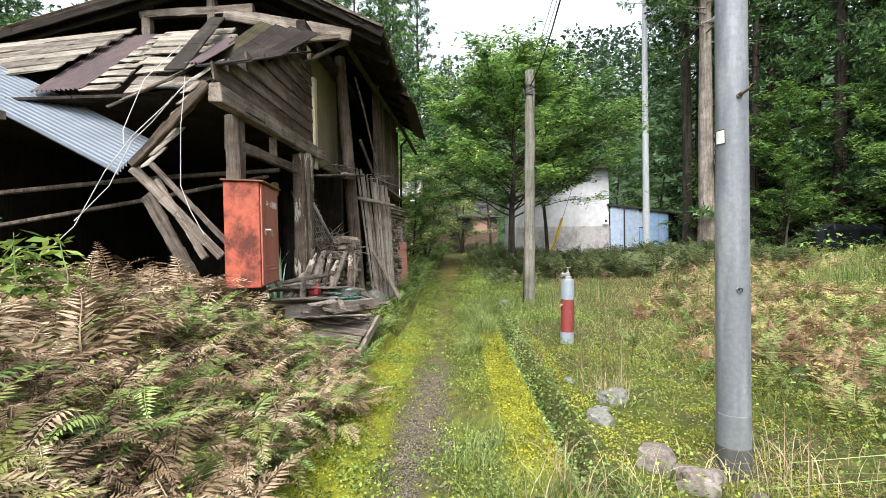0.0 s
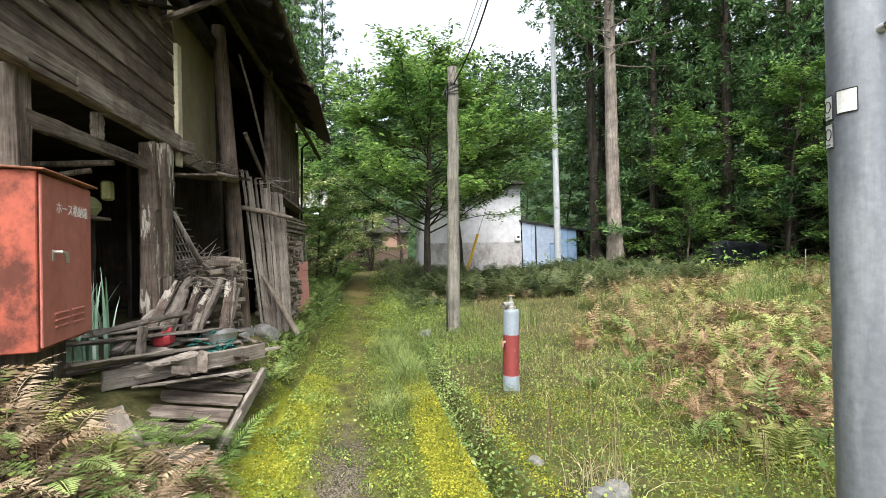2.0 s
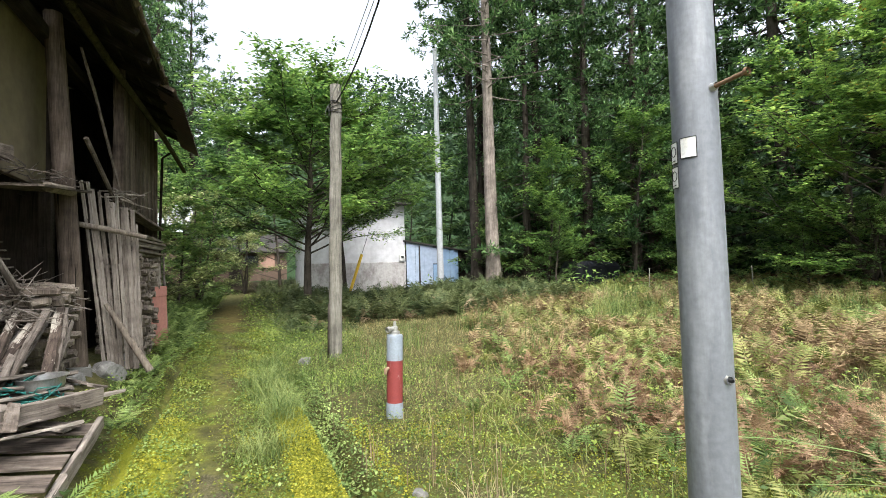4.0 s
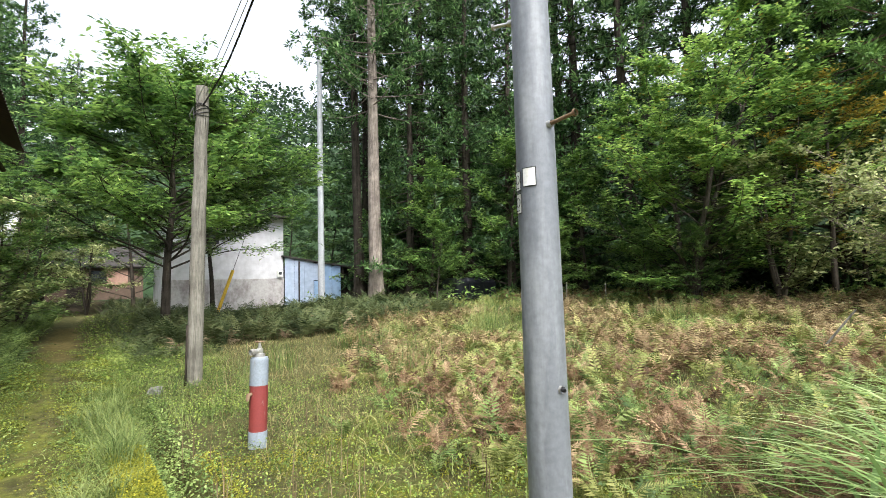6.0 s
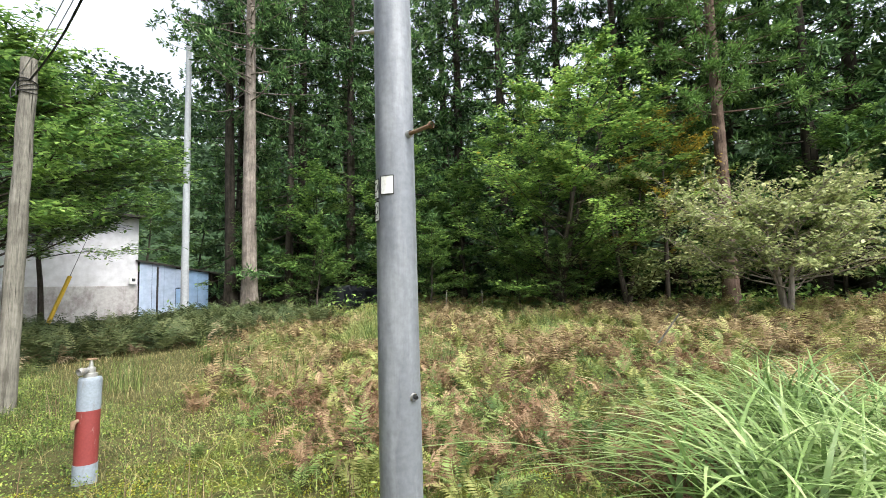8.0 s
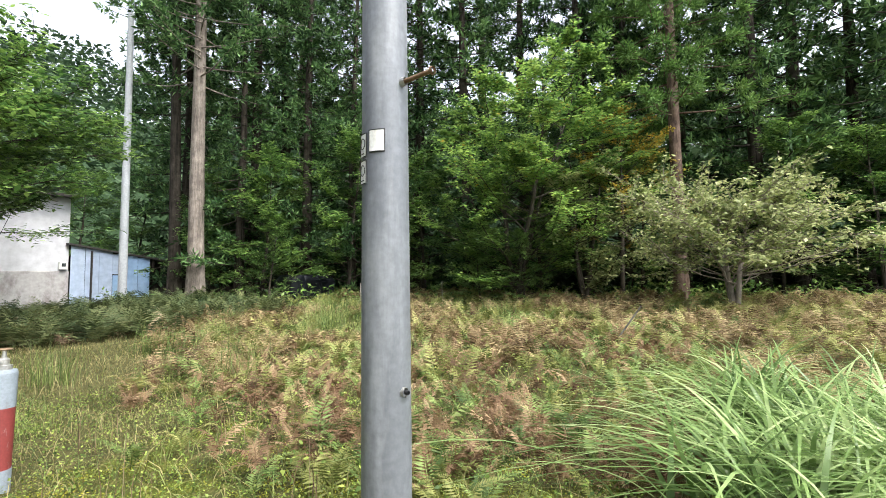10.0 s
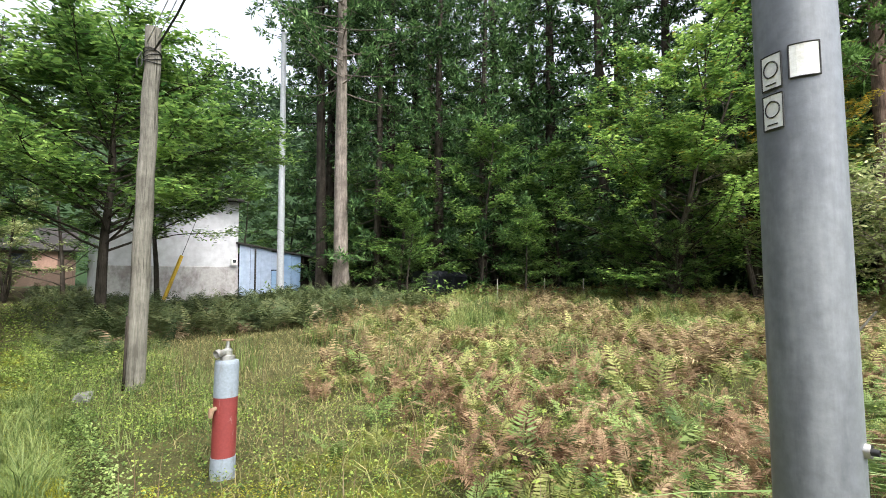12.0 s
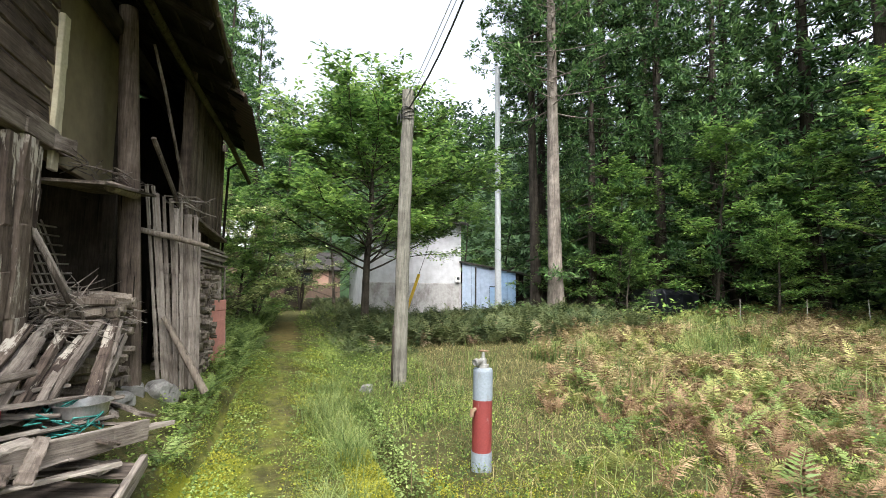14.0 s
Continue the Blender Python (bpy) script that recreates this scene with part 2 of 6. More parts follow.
M_LEAF_DULL = leaf_material("dull_leaves", (0.12, 0.16, 0.055), (0.28, 0.33, 0.13), (0.50, 0.53, 0.26), 0.5, 0.6, 0.35)
M_LEAF_YELLOW = leaf_material("autumn_leaves", (0.161, 0.138, 0.023), (0.299, 0.253, 0.046), (0.517, 0.380, 0.057), 0.5, 0.6, 0.4)
M_CEDAR = leaf_material("cedar_foliage", (0.015, 0.042, 0.016), (0.068, 0.145, 0.05), (0.21, 0.35, 0.12), 0.6, 0.35, 0.3)
M_FERN_DARK = leaf_material("fern_dark", (0.03, 0.055, 0.02), (0.085, 0.115, 0.045), (0.18, 0.20, 0.085), 0.6, 0.9, 0.3)
M_CEDAR_BRIGHT = leaf_material("bright_cedar_foliage", (0.050, 0.112, 0.031), (0.125, 0.237, 0.062), (0.237, 0.387, 0.106), 0.6, 0.5, 0.35)
# Muted bluish green: a little distance haze is mixed into this foliage colour.
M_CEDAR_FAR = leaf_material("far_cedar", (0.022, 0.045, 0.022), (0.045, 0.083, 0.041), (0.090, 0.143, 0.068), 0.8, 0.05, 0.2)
M_BARK = wood_material("cedar_bark", (0.06, 0.04, 0.032), (0.17, 0.12, 0.095), (0.31, 0.24, 0.195), "z", 9)
M_BARK_DARK = wood_material("dark_bark", (0.02, 0.017, 0.013), (0.06, 0.05, 0.04), (0.14, 0.12, 0.10), "z", 9)
M_BARK_PALE = wood_material("pale_bark", (0.13, 0.11, 0.095), (0.29, 0.25, 0.215), (0.46, 0.41, 0.36), "z", 9)


# ---------------------------------------------------------------- mesh helpers
def np_mesh(name, v, f, mat):
    """A mesh from arrays: vertices and faces that all have the same number of corners."""
    v, f = np.asarray(v, float), np.asarray(f, int)
    me = bpy.data.meshes.new(name)
    me.vertices.add(len(v))
    me.vertices.foreach_set("co", v.ravel())
    k = f.shape[1]
    me.loops.add(f.size)
    me.loops.foreach_set("vertex_index", f.ravel().astype(np.int32))
    me.polygons.add(len(f))
    me.polygons.foreach_set("loop_start", np.arange(0, f.size, k, dtype=np.int32))
    me.update(calc_edges=True)
    me.materials.append(mat)
    return me


def part(name, bm, material, parent, label=""):
    """Link a bmesh, or a ready mesh, as one mesh object under a thing or a part."""
    if isinstance(bm, bmesh.types.BMesh):
        me = bpy.data.meshes.new(name)
        bm.to_mesh(me)
        bm.free()
        me.materials.append(material)
    else:
        me = bm
    ob = new(name, me)
    ob.parent = parent
    if label:
        ob["label"] = label
    return ob


def thing(name, loc, label, category, group="", kind=""):
    ob = new(name)
    ob.location = loc
    return tagged(ob, label, category, group, kind)


def box_bm(sx, sy, sz, m=None, bevel=0.0, wear=0.0, cuts=0):
    """A bevelled block of that size round its own middle, a little uneven if wear is given."""
    bm = bmesh.new()
    bmesh.ops.create_cube(bm, size=1.0)
    bmesh.ops.scale(bm, vec=(sx, sy, sz), verts=bm.verts)
    if cuts:
        ax = max(range(3), key=lambda i: (sx, sy, sz)[i])
        es = [e for e in bm.edges if abs((e.verts[0].co - e.verts[1].co)[ax]) > 0.9 * (sx, sy, sz)[ax]]
        bmesh.ops.subdivide_edges(bm, edges=es, cuts=cuts, use_grid_fill=True)
    if bevel:
        bmesh.ops.bevel(bm, geom=list(bm.edges), offset=bevel, segments=1, affect='EDGES', clamp_overlap=True)
    if wear:
        for v in bm.verts:
            v.co += Vector(rng.normal(0, wear, 3))
    if m is not None:
        bm.transform(m)
    return bm


def bar_matrix(a, b, roll=0.0):
    """The pose of a bar whose own z runs from a to b, its origin midway."""
    a, b = Vector(a), Vector(b)
    q = (b - a).to_track_quat('Z', 'Y')
    return Matrix.Translation((a + b) / 2) @ q.to_matrix().to_4x4() @ Matrix.Rotation(radians(roll), 4, 'Z')


def beam(name, a, b, w, d, mat, parent, roll=0.0, wear=0.004, label="", bevel=0.008):
    """A squared, slightly uneven timber from a to b, in the parent's space."""
    ln = (Vector(b) - Vector(a)).length
    ob = part(name, box_bm(w, d, ln, None, bevel, wear, 5), mat, parent, label)
    ob.matrix_basis = bar_matrix(a, b, roll)
    return ob


def tube_np(pts, radii, sides=8):
    """Vertices and quads of a tube along points."""
    pts = np.asarray(pts, float)
    n = len(pts)
    t = np.gradient(pts, axis=0)
    t /= np.linalg.norm(t, axis=1)[:, None] + 1e-9
    ref = np.array([0.31, 0.95, 0.05])
    u = np.cross(t, ref)
    u /= np.linalg.norm(u, axis=1)[:, None] + 1e-9
    w = np.cross(t, u)
    a = np.linspace(0, 2 * np.pi, sides, endpoint=False)
    ring = np.cos(a)[None, :, None] * u[:, None] + np.sin(a)[None, :, None] * w[:, None]
    v = (pts[:, None] + ring * np.asarray(radii, float)[:, None, None]).reshape(-1, 3)
    i = np.arange(n - 1)[:, None] * sides
    j = np.arange(sides)[None]
    k = (j + 1) % sides
    f = np.stack([i + j, i + k, i + sides + k, i + sides + j], -1).reshape(-1, 4)
    return v, f


def join_np(parts):
    vs, fs, o = [], [], 0
    for v, f in parts:
        vs.append(v)
        fs.append(f + o)
        o += len(v)
    return np.concatenate(vs), np.concatenate(fs)


def tube(name, pts, radii, mat, parent, sides=10, label="", smooth=True):
    if isinstance(radii, (int, float)):
        radii = [radii] * len(pts)
    v, f = tube_np(pts, radii, sides)
    me = np_mesh(name, v, f, mat)
    bm = bmesh.new()
    bm.from_mesh(me)
    bmesh.ops.holes_fill(bm, edges=[e for e in bm.edges if e.is_boundary], sides=0)
    for p in bm.faces:
        p.smooth = smooth and len(p.verts) == 4
    for e in bm.edges:
        e.smooth = e.calc_face_angle(0.0) < 0.9
    bm.to_mesh(me)
    bm.free()
    ob = new(name, me)
    ob.parent = parent
    if label:
        ob["label"] = label
    return ob


def lathe(profile, sides=20):
    """A turned body from (radius, height) pairs, closed at both ends; every band has rings of its own, so its rims stay sharp."""
    bm = bmesh.new()

    def ring(r, z):
        return [bm.verts.new((r * math.cos(2 * math.pi * i / sides), r * math.sin(2 * math.pi * i / sides), z)) for i in range(sides)]
    for (r0, z0), (r1, z1) in zip(profile, profile[1:]):
        p, q = ring(r0, z0), ring(r1, z1)
        for i in range(sides):
            bm.faces.new((p[i], p[(i + 1) % sides], q[(i + 1) % sides], q[i])).smooth = True
    bm.faces.new(ring(*profile[0])[::-1])
    bm.faces.new(ring(*profile[-1]))
    return bm


# ---------------------------------------------------------------- ground
def smooth(a, b, x):
    t = np.clip((np.asarray(x, float) - a) / (b - a), 0, 1)
    return t * t * (3 - 2 * t)


def path_x(y):
    """The middle of the mossy path, which bends a little far ahead."""
    return -0.1 - 0.35 * smooth(8, 20, y) + 1.2 * smooth(20, 36, y)


def ground_z(x, y):
    x, y = np.asarray(x, float), np.asarray(y, float)
    z = 0.035 * np.clip(y - 8.5, 0, 34) - 0.07 * np.exp(-((x - 2.0) / 1.3) ** 2 - ((y - 6.8) / 2.6) ** 2)
    bank = smooth(-0.95, -2.3, x) * (0.62 - 0.3 * smooth(8, 13, y)) + smooth(-2.3, -4.5, x) * 0.12
    z = z + bank * smooth(22, 15, y)
    ditch = np.exp(-((x - 0.82 + 0.012 * y) / 0.11) ** 4) * 0.30 * smooth(10, 8, y)
    gutter = np.exp(-((x + 1.0 + 0.03 * np.sin(2 * y)) / 0.065) ** 2) * 0.16 * smooth(5.6, 6.6, y) * smooth(13, 10, y)
    kerb = 0.10 * np.exp(-((x - 0.49) / 0.22) ** 6) * smooth(7.65, 7.35, y)
    z = z - ditch - gutter + kerb
    z = z + 0.02 * np.sin(2.1 * x + 1.3 * y) * np.cos(1.7 * y - 0.6 * x) + 0.012 * np.sin(5.3 * x) * np.sin(4.7 * y)
    d = np.hypot(x - 3, y - 4)
    z = z + 0.055 * np.clip(x - 6, 0, 14)
    # wooded hills close the valley ahead and on the far side
    hill = 44 * smooth(48, 150, y + 0.15 * x) * (0.75 + 0.25 * np.sin(0.035 * x + 0.6)) + 30 * smooth(38, 120, x) + 40 * smooth(-26, -110, x)
    return z + np.where(d > 30, hill, 0)


def grid_axis(lo, hi, fine_lo, fine_hi, step):
    near = np.arange(fine_lo, fine_hi + 1e-6, step)
    up = fine_hi + np.cumsum(np.geomspace(step * 1.3, max(step * 2, (hi - fine_hi) / 5), 26))
    up = up[up < hi]
    dn = fine_lo - np.cumsum(np.geomspace(step * 1.3, max(step * 2, (fine_lo - lo) / 5), 26))
    dn = dn[dn > lo]
    return np.concatenate([[lo], dn[::-1], near, up, [hi]])


gx, gy = grid_axis(-600, 600, -6, 7, 0.09), grid_axis(-600, 600, -1, 14, 0.09)
XX, YY = np.meshgrid(gx, gy)
ZZ = ground_z(XX, YY)
near_area = (XX > -6) & (XX < 7) & (YY < 14) & (YY > -1)
ZZ = ZZ + near_area * 0.012 * rng.normal(0, 1, XX.shape)
idx = np.arange(XX.size).reshape(XX.shape)
gf = np.stack([idx[:-1, :-1], idx[:-1, 1:], idx[1:, 1:], idx[1:, :-1]], -1).reshape(-1, 4)
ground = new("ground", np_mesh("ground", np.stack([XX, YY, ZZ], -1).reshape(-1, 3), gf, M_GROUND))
ground.data.polygons.foreach_set("use_smooth", np.ones(len(gf), bool))
tagged(ground, "mossy overgrown ground with a worn gravel track", "ground", kind="structure")


# ---------------------------------------------------------------- plants, joined as ground cover
def place(tv, tf, pos, yaw, pitch, scale, mirror=None):
    """Copies of a small template, turned, tilted and scaled, as one pair of arrays."""
    n = len(pos)
    cy, sy, cp, sp = np.cos(yaw), np.sin(yaw), np.cos(pitch), np.sin(pitch)
    rz = np.zeros((n, 3, 3))
    rz[:, 0, 0], rz[:, 0, 1], rz[:, 1, 0], rz[:, 1, 1], rz[:, 2, 2] = cy, -sy, sy, cy, 1
    ry = np.zeros((n, 3, 3))
    ry[:, 0, 0], ry[:, 0, 2], ry[:, 2, 0], ry[:, 2, 2], ry[:, 1, 1] = cp, -sp, sp, cp, 1
    r = rz @ ry * np.asarray(scale, float).reshape(-1, 1, 1)
    v = np.einsum("nij,kj->nki", r, tv) + pos[:, None]
    f = tf[None] + (np.arange(n) * len(tv))[:, None, None]
    return v.reshape(-1, 3), f.reshape(-1, tf.shape[1])


def frond(pairs, arch, droop, width=0.34, seed=0, full=0.36):
    """A fern frond one unit long along x, arching over, as triangles: leaflets that grow from one stem."""
    r = np.random.default_rng(seed)
    v, f = [], []
    s = [0.0] + [0.14 + 0.84 * k / (pairs - 1) for k in range(pairs)]

    def at(t):
        return np.array([t * (1 - 0.18 * arch * t), 0.03 * arch * math.sin(5 * t), arch * (0.55 * t - 0.75 * t * t)])
    for t in s:
        w = 0.005 * (1 - t) + 0.002
        v += [at(t) + (0, w, 0), at(t) - (0, w, 0)]
    for i in range(len(s) - 1):
        a = 2 * i
        f += [(a, a + 1, a + 3), (a, a + 3, a + 2)]
    for k in range(pairs):
        t = s[k + 1]
        ln = width * min(1, (t - 0.02) * 4.5) * (1 - t) ** 0.75 + 0.02
        p, q = at(t), at(min(1, t + 0.05))
        fw = (q - p) / (np.linalg.norm(q - p) + 1e-9)
        for side in (1, -1):
            half = full * 0.84 / pairs * (0.85 + 0.3 * r.random())
            le = ln * (0.75 + 0.4 * r.random())
            dr = droop * (0.3 + 1.2 * r.random())
            out = np.array([0.38 + r.normal(0, 0.1), side * 0.92, -dr])
            bend = np.array([0.12 * le, 0, -dr * 0.5 * le])
            o, root = len(v), 2 * (k + 1) + (side < 0)
            mid = p + out * le * 0.36
            v += [mid + fw * half, mid - fw * half, p + out * le + bend]
            f += [(root, o, o + 1), (o + 1, o, o + 2)]
    return np.array(v), np.array(f)


FRONDS = [frond(17, 0.9, 0.15, 0.30, 1), frond(17, 0.5, 0.1, 0.26, 2), frond(16, 1.3, 0.3, 0.25, 3)]
WITHERED = [frond(16, 1.3, 0.5, 0.22, 4, 0.3), frond(16, 0.9, 0.6, 0.2, 5, 0.3), frond(15, 1.7, 0.5, 0.23, 6, 0.3)]
LACY = [frond(23, 0.9, 0.15, 0.27, 11, 0.40), frond(22, 0.5, 0.12, 0.25, 12, 0.40), frond(23, 1.3, 0.3, 0.25, 13, 0.42)]
LACY_DRY = [frond(22, 1.4, 0.4, 0.20, 14, 0.36), frond(21, 1.0, 0.5, 0.18, 15, 0.36), frond(22, 1.9, 0.45, 0.21, 16, 0.36), frond(20, 0.7, 0.3, 0.19, 19, 0.38)]
SMALL = [frond(12, 0.9, 0.15, 0.30, 7, 0.32), frond(11, 1.3, 0.3, 0.27, 8, 0.32), frond(12, 0.6, 0.2, 0.25, 17, 0.32)]
SMALL_DRY = [frond(11, 1.4, 0.6, 0.23, 9, 0.27), frond(11, 1.0, 0.75, 0.2, 10, 0.27), frond(10, 1.8, 0.6, 0.24, 18, 0.27)]


def ferns(name, centres, per, size, templates, mat, label, lift=0.0, pitch=(0.35, 1.1)):
    """Fern plants: several fronds fan out from each centre."""
    c = np.repeat(centres, per, axis=0)
    n = len(c)
    yaw = rng.uniform(0, 2 * np.pi, n)
    pt = rng.uniform(*pitch, n)
    sc = rng.uniform(*size, n)
    pos = np.stack([c[:, 0], c[:, 1], ground_z(c[:, 0], c[:, 1]) - 0.02 + rng.uniform(0, lift + 1e-6, n)], -1)
    kind = rng.integers(0, len(templates), n)
    out = []
    for i, (tv, tf) in enumerate(templates):
        k = kind == i
        if k.any():
            out.append(place(tv, tf, pos[k], yaw[k], pt[k], sc[k]))
    v, f = join_np(out)
    return tagged(new(name, np_mesh(name, v, f, mat)), label, "ferns", kind="stuff")


def blades(name, base, h, w, bend, mat, label, category="grass", segs=3, yaw=None, fold=0.0):
    """Grass blades: tapering strips that bend over."""
    n = len(base)
    yaw = rng.uniform(0, 2 * np.pi, n) if yaw is None else yaw
    d = np.stack([np.cos(yaw), np.sin(yaw), np.zeros(n)], -1)
    side = np.stack([-np.sin(yaw), np.cos(yaw), np.zeros(n)], -1)
    tw = rng.uniform(-0.6, 0.6, n)[:, None]
    side = side * np.cos(tw) + d * np.sin(tw)
    vs = []
    for i in range(segs + 1):
        s = i / segs
        p = base + d * (bend * h * s ** 1.8)[:, None]
        p[:, 2] += h * (s - 0.55 * np.clip(bend, 0, 1.6) * s ** 2.4)
        ww = (w * (1 - 0.92 * s ** 1.5))[:, None] * side * 0.5
        vs += [p + ww, p - ww]
    v = np.stack(vs, 1).reshape(-1, 3)
    k = 2 * (segs + 1)
    t = np.array([(2 * i, 2 * i + 1, 2 * i + 3, 2 * i + 2) for i in range(segs)])
    f = (t[None] + (np.arange(n) * k)[:, None, None]).reshape(-1, 4)
    return tagged(new(name, np_mesh(name, v, f, mat)), label, category, kind="stuff")


def leaf_quads(pos, size, flat=0.6, aspect=0.5, out=None):
    """Little pointed leaves as folded pairs of triangles joined in a kite."""
    n = len(pos)
    yaw = rng.uniform(0, 2 * np.pi, n)
    dip = rng.normal(0, 1 - flat, n) - 0.15
    u = np.stack([np.cos(yaw) * np.cos(dip), np.sin(yaw) * np.cos(dip), np.sin(dip)], -1)
    if out is not None:
        u = u * 0.7 + out
        u /= np.linalg.norm(u, axis=1)[:, None] + 1e-9
    ref = np.stack([rng.normal(0, 1 - flat, n), rng.normal(0, 1 - flat, n), np.ones(n)], -1)
    w = np.cross(u, ref)
    w /= np.linalg.norm(w, axis=1)[:, None] + 1e-9
    s = np.asarray(size)[:, None]
    nrm = np.cross(w, u)
    v = np.stack([pos, pos + u * s * 0.45 + w * s * aspect * 0.5 + nrm * s * 0.06, pos + u * s, pos + u * s * 0.45 - w * s * aspect * 0.5 + nrm * s * 0.06], 1)
    f = np.arange(n * 4).reshape(-1, 4)
    return v.reshape(-1, 3), f


def herb_cover(name, xy, lo, hi, size, mat, label, flat=0.55, aspect=0.7):
    xy = xy[(np.abs(xy[:, 0] + 1.0 + 0.03 * np.sin(2 * xy[:, 1])) > 0.05) | (xy[:, 1] < 6.2) | (xy[:, 1] > 12.5)]
    z = ground_z(xy[:, 0], xy[:, 1]) + rng.uniform(lo, hi, len(xy))
    v, f = leaf_quads(np.stack([xy[:, 0], xy[:, 1], z], -1), rng.uniform(*size, len(xy)), flat, aspect)
    return tagged(new(name, np_mesh(name, v, f, mat)), label, "plants", kind="stuff")


def scatter(n, x0, x1, y0, y1, keep=None, power=1.0):
    p = np.stack([rng.uniform(x0, x1, n), y0 + (y1 - y0) * rng.uniform(0, 1, n) ** power], -1)
    return p if keep is None else p[keep(p)]


def patchy(p, scale, cut, seed=0.0):
    q = np.sin(p[:, 0] * scale + 1.7 * seed) * np.cos(p[:, 1] * scale * 0.9 - seed) + 0.6 * np.sin(p[:, 0] * scale * 2.3 + p[:, 1] * scale * 1.9 + seed)
    return q > cut


def at_ground(p, sink=0.01):
    return np.stack([p[:, 0], p[:, 1], ground_z(p[:, 0], p[:, 1]) - sink], -1)


def clumps(centres, per, radius):
    c = np.repeat(centres, per, axis=0)
    return c + rng.normal(0, radius, c.shape)


# ---------------------------------------------------------------- trees
def limb(p0, direction, length, steps, wander, lift):
    """A wandering line of points."""
    pts, d = [np.array(p0, float)], np.array(direction, float)
    for _ in range(steps):
        d = d + rng.normal(0, wander, 3) + np.array([0, 0, lift])
        d /= np.linalg.norm(d)
        pts.append(pts[-1] + d * length / steps)
    return np.array(pts)


def broad_tree(name, loc, height, spread, n_limbs, twigs, leaves, leaf_size, mat, bark, label, first=0.25, trunk_r=0.1, lift=0.03,
               flat=0.75, aspect=0.45, lean=(0, 0), layer=0.0, extra=None, stems=1, fine_twigs=False, taper=0.78):
    """A broad-leaved tree: tapered trunk, limbs, twigs, and many separate leaves in loose sprays."""
    root = thing(name, (*loc, float(ground_z(*loc)) - 0.05), label, "tree")
    wood, tips = [], []
    for st in range(stems):
        a = rng.uniform(0, 6.28)
        off = (0.25 * math.cos(a), 0.25 * math.sin(a)) if stems > 1 else (0, 0)
        trunk = limb((0, 0, 0), (lean[0] + off[0], lean[1] + off[1], 1), height * 0.92, 9, 0.05, 0.05)
        wood.append(tube_np(trunk, np.linspace(trunk_r, trunk_r * 0.12, len(trunk)), 8))
        for i in range(n_limbs // stems):
            h = first + (0.97 - first) * (i + rng.uniform(0, 0.8)) / (n_limbs / stems)
            k = h * (len(trunk) - 1)
            j = min(int(k), len(trunk) - 2)
            p0 = trunk[j] + (trunk[j + 1] - trunk[j]) * (k - j)
            az = i * 2.4 + rng.uniform(-0.5, 0.5)
            ln = spread * (1 - ((h - first) / (1 - first)) ** 1.7 * taper) * rng.uniform(0.6, 1.2)
            br = limb(p0, (math.cos(az), math.sin(az), 0.25 + 0.5 * h), ln, 6, 0.13, lift)
            wood.append(tube_np(br, np.linspace(trunk_r * 0.28 * (1 - 0.5 * h), 0.008, len(br)), 5))
            for q in range(twigs):
                s = rng.uniform(0.25, 1.0) * (len(br) - 1)
                jj = min(int(s), len(br) - 2)
                b0 = br[jj] + (br[jj + 1] - br[jj]) * (s - jj)
                d = br[jj + 1] - br[jj]
                d = d / np.linalg.norm(d) + np.array([rng.normal(0, 0.7), rng.normal(0, 0.7), rng.normal(0.05, 0.25) * (1 - layer)])
                tw = limb(b0, d / np.linalg.norm(d), rng.uniform(0.35, 0.8) * spread * 0.3, 3, 0.15, -0.02)
                if fine_twigs:
                    wood.append(tube_np(tw, np.linspace(0.009, 0.003, len(tw)), 3))
                m = rng.integers(leaves // 2, leaves * 3 // 2)
                u = rng.uniform(0.15, 1.0, m) * (len(tw) - 1)
                uj = np.minimum(u.astype(int), len(tw) - 2)
                base = tw[uj] + (tw[uj + 1] - tw[uj]) * (u - uj)[:, None]
                tips.append(base + rng.normal(0, leaf_size * 0.55, (m, 3)) * (1, 1, 0.45))
    part("trunk", np_mesh("trunk", *join_np(wood), bark), None, root)
    pos = np.concatenate(tips)
    v, f = leaf_quads(pos, rng.uniform(0.6, 1.25, len(pos)) * leaf_size, flat, aspect)
    part("crown", np_mesh("crown", v, f, mat), None, root)
    if extra is not None:
        k = rng.random(len(pos)) < 0.03
        k &= pos[:, 2] > height * 0.45
        v, f = leaf_quads(pos[k] + 0.03, rng.uniform(0.7, 1.3, k.sum()) * leaf_size, flat, aspect)
        tagged(part("autumn_spray", np_mesh("autumn_spray", v, f, extra), None, root, "yellow autumn leaves"), kind="stuff")
    return root


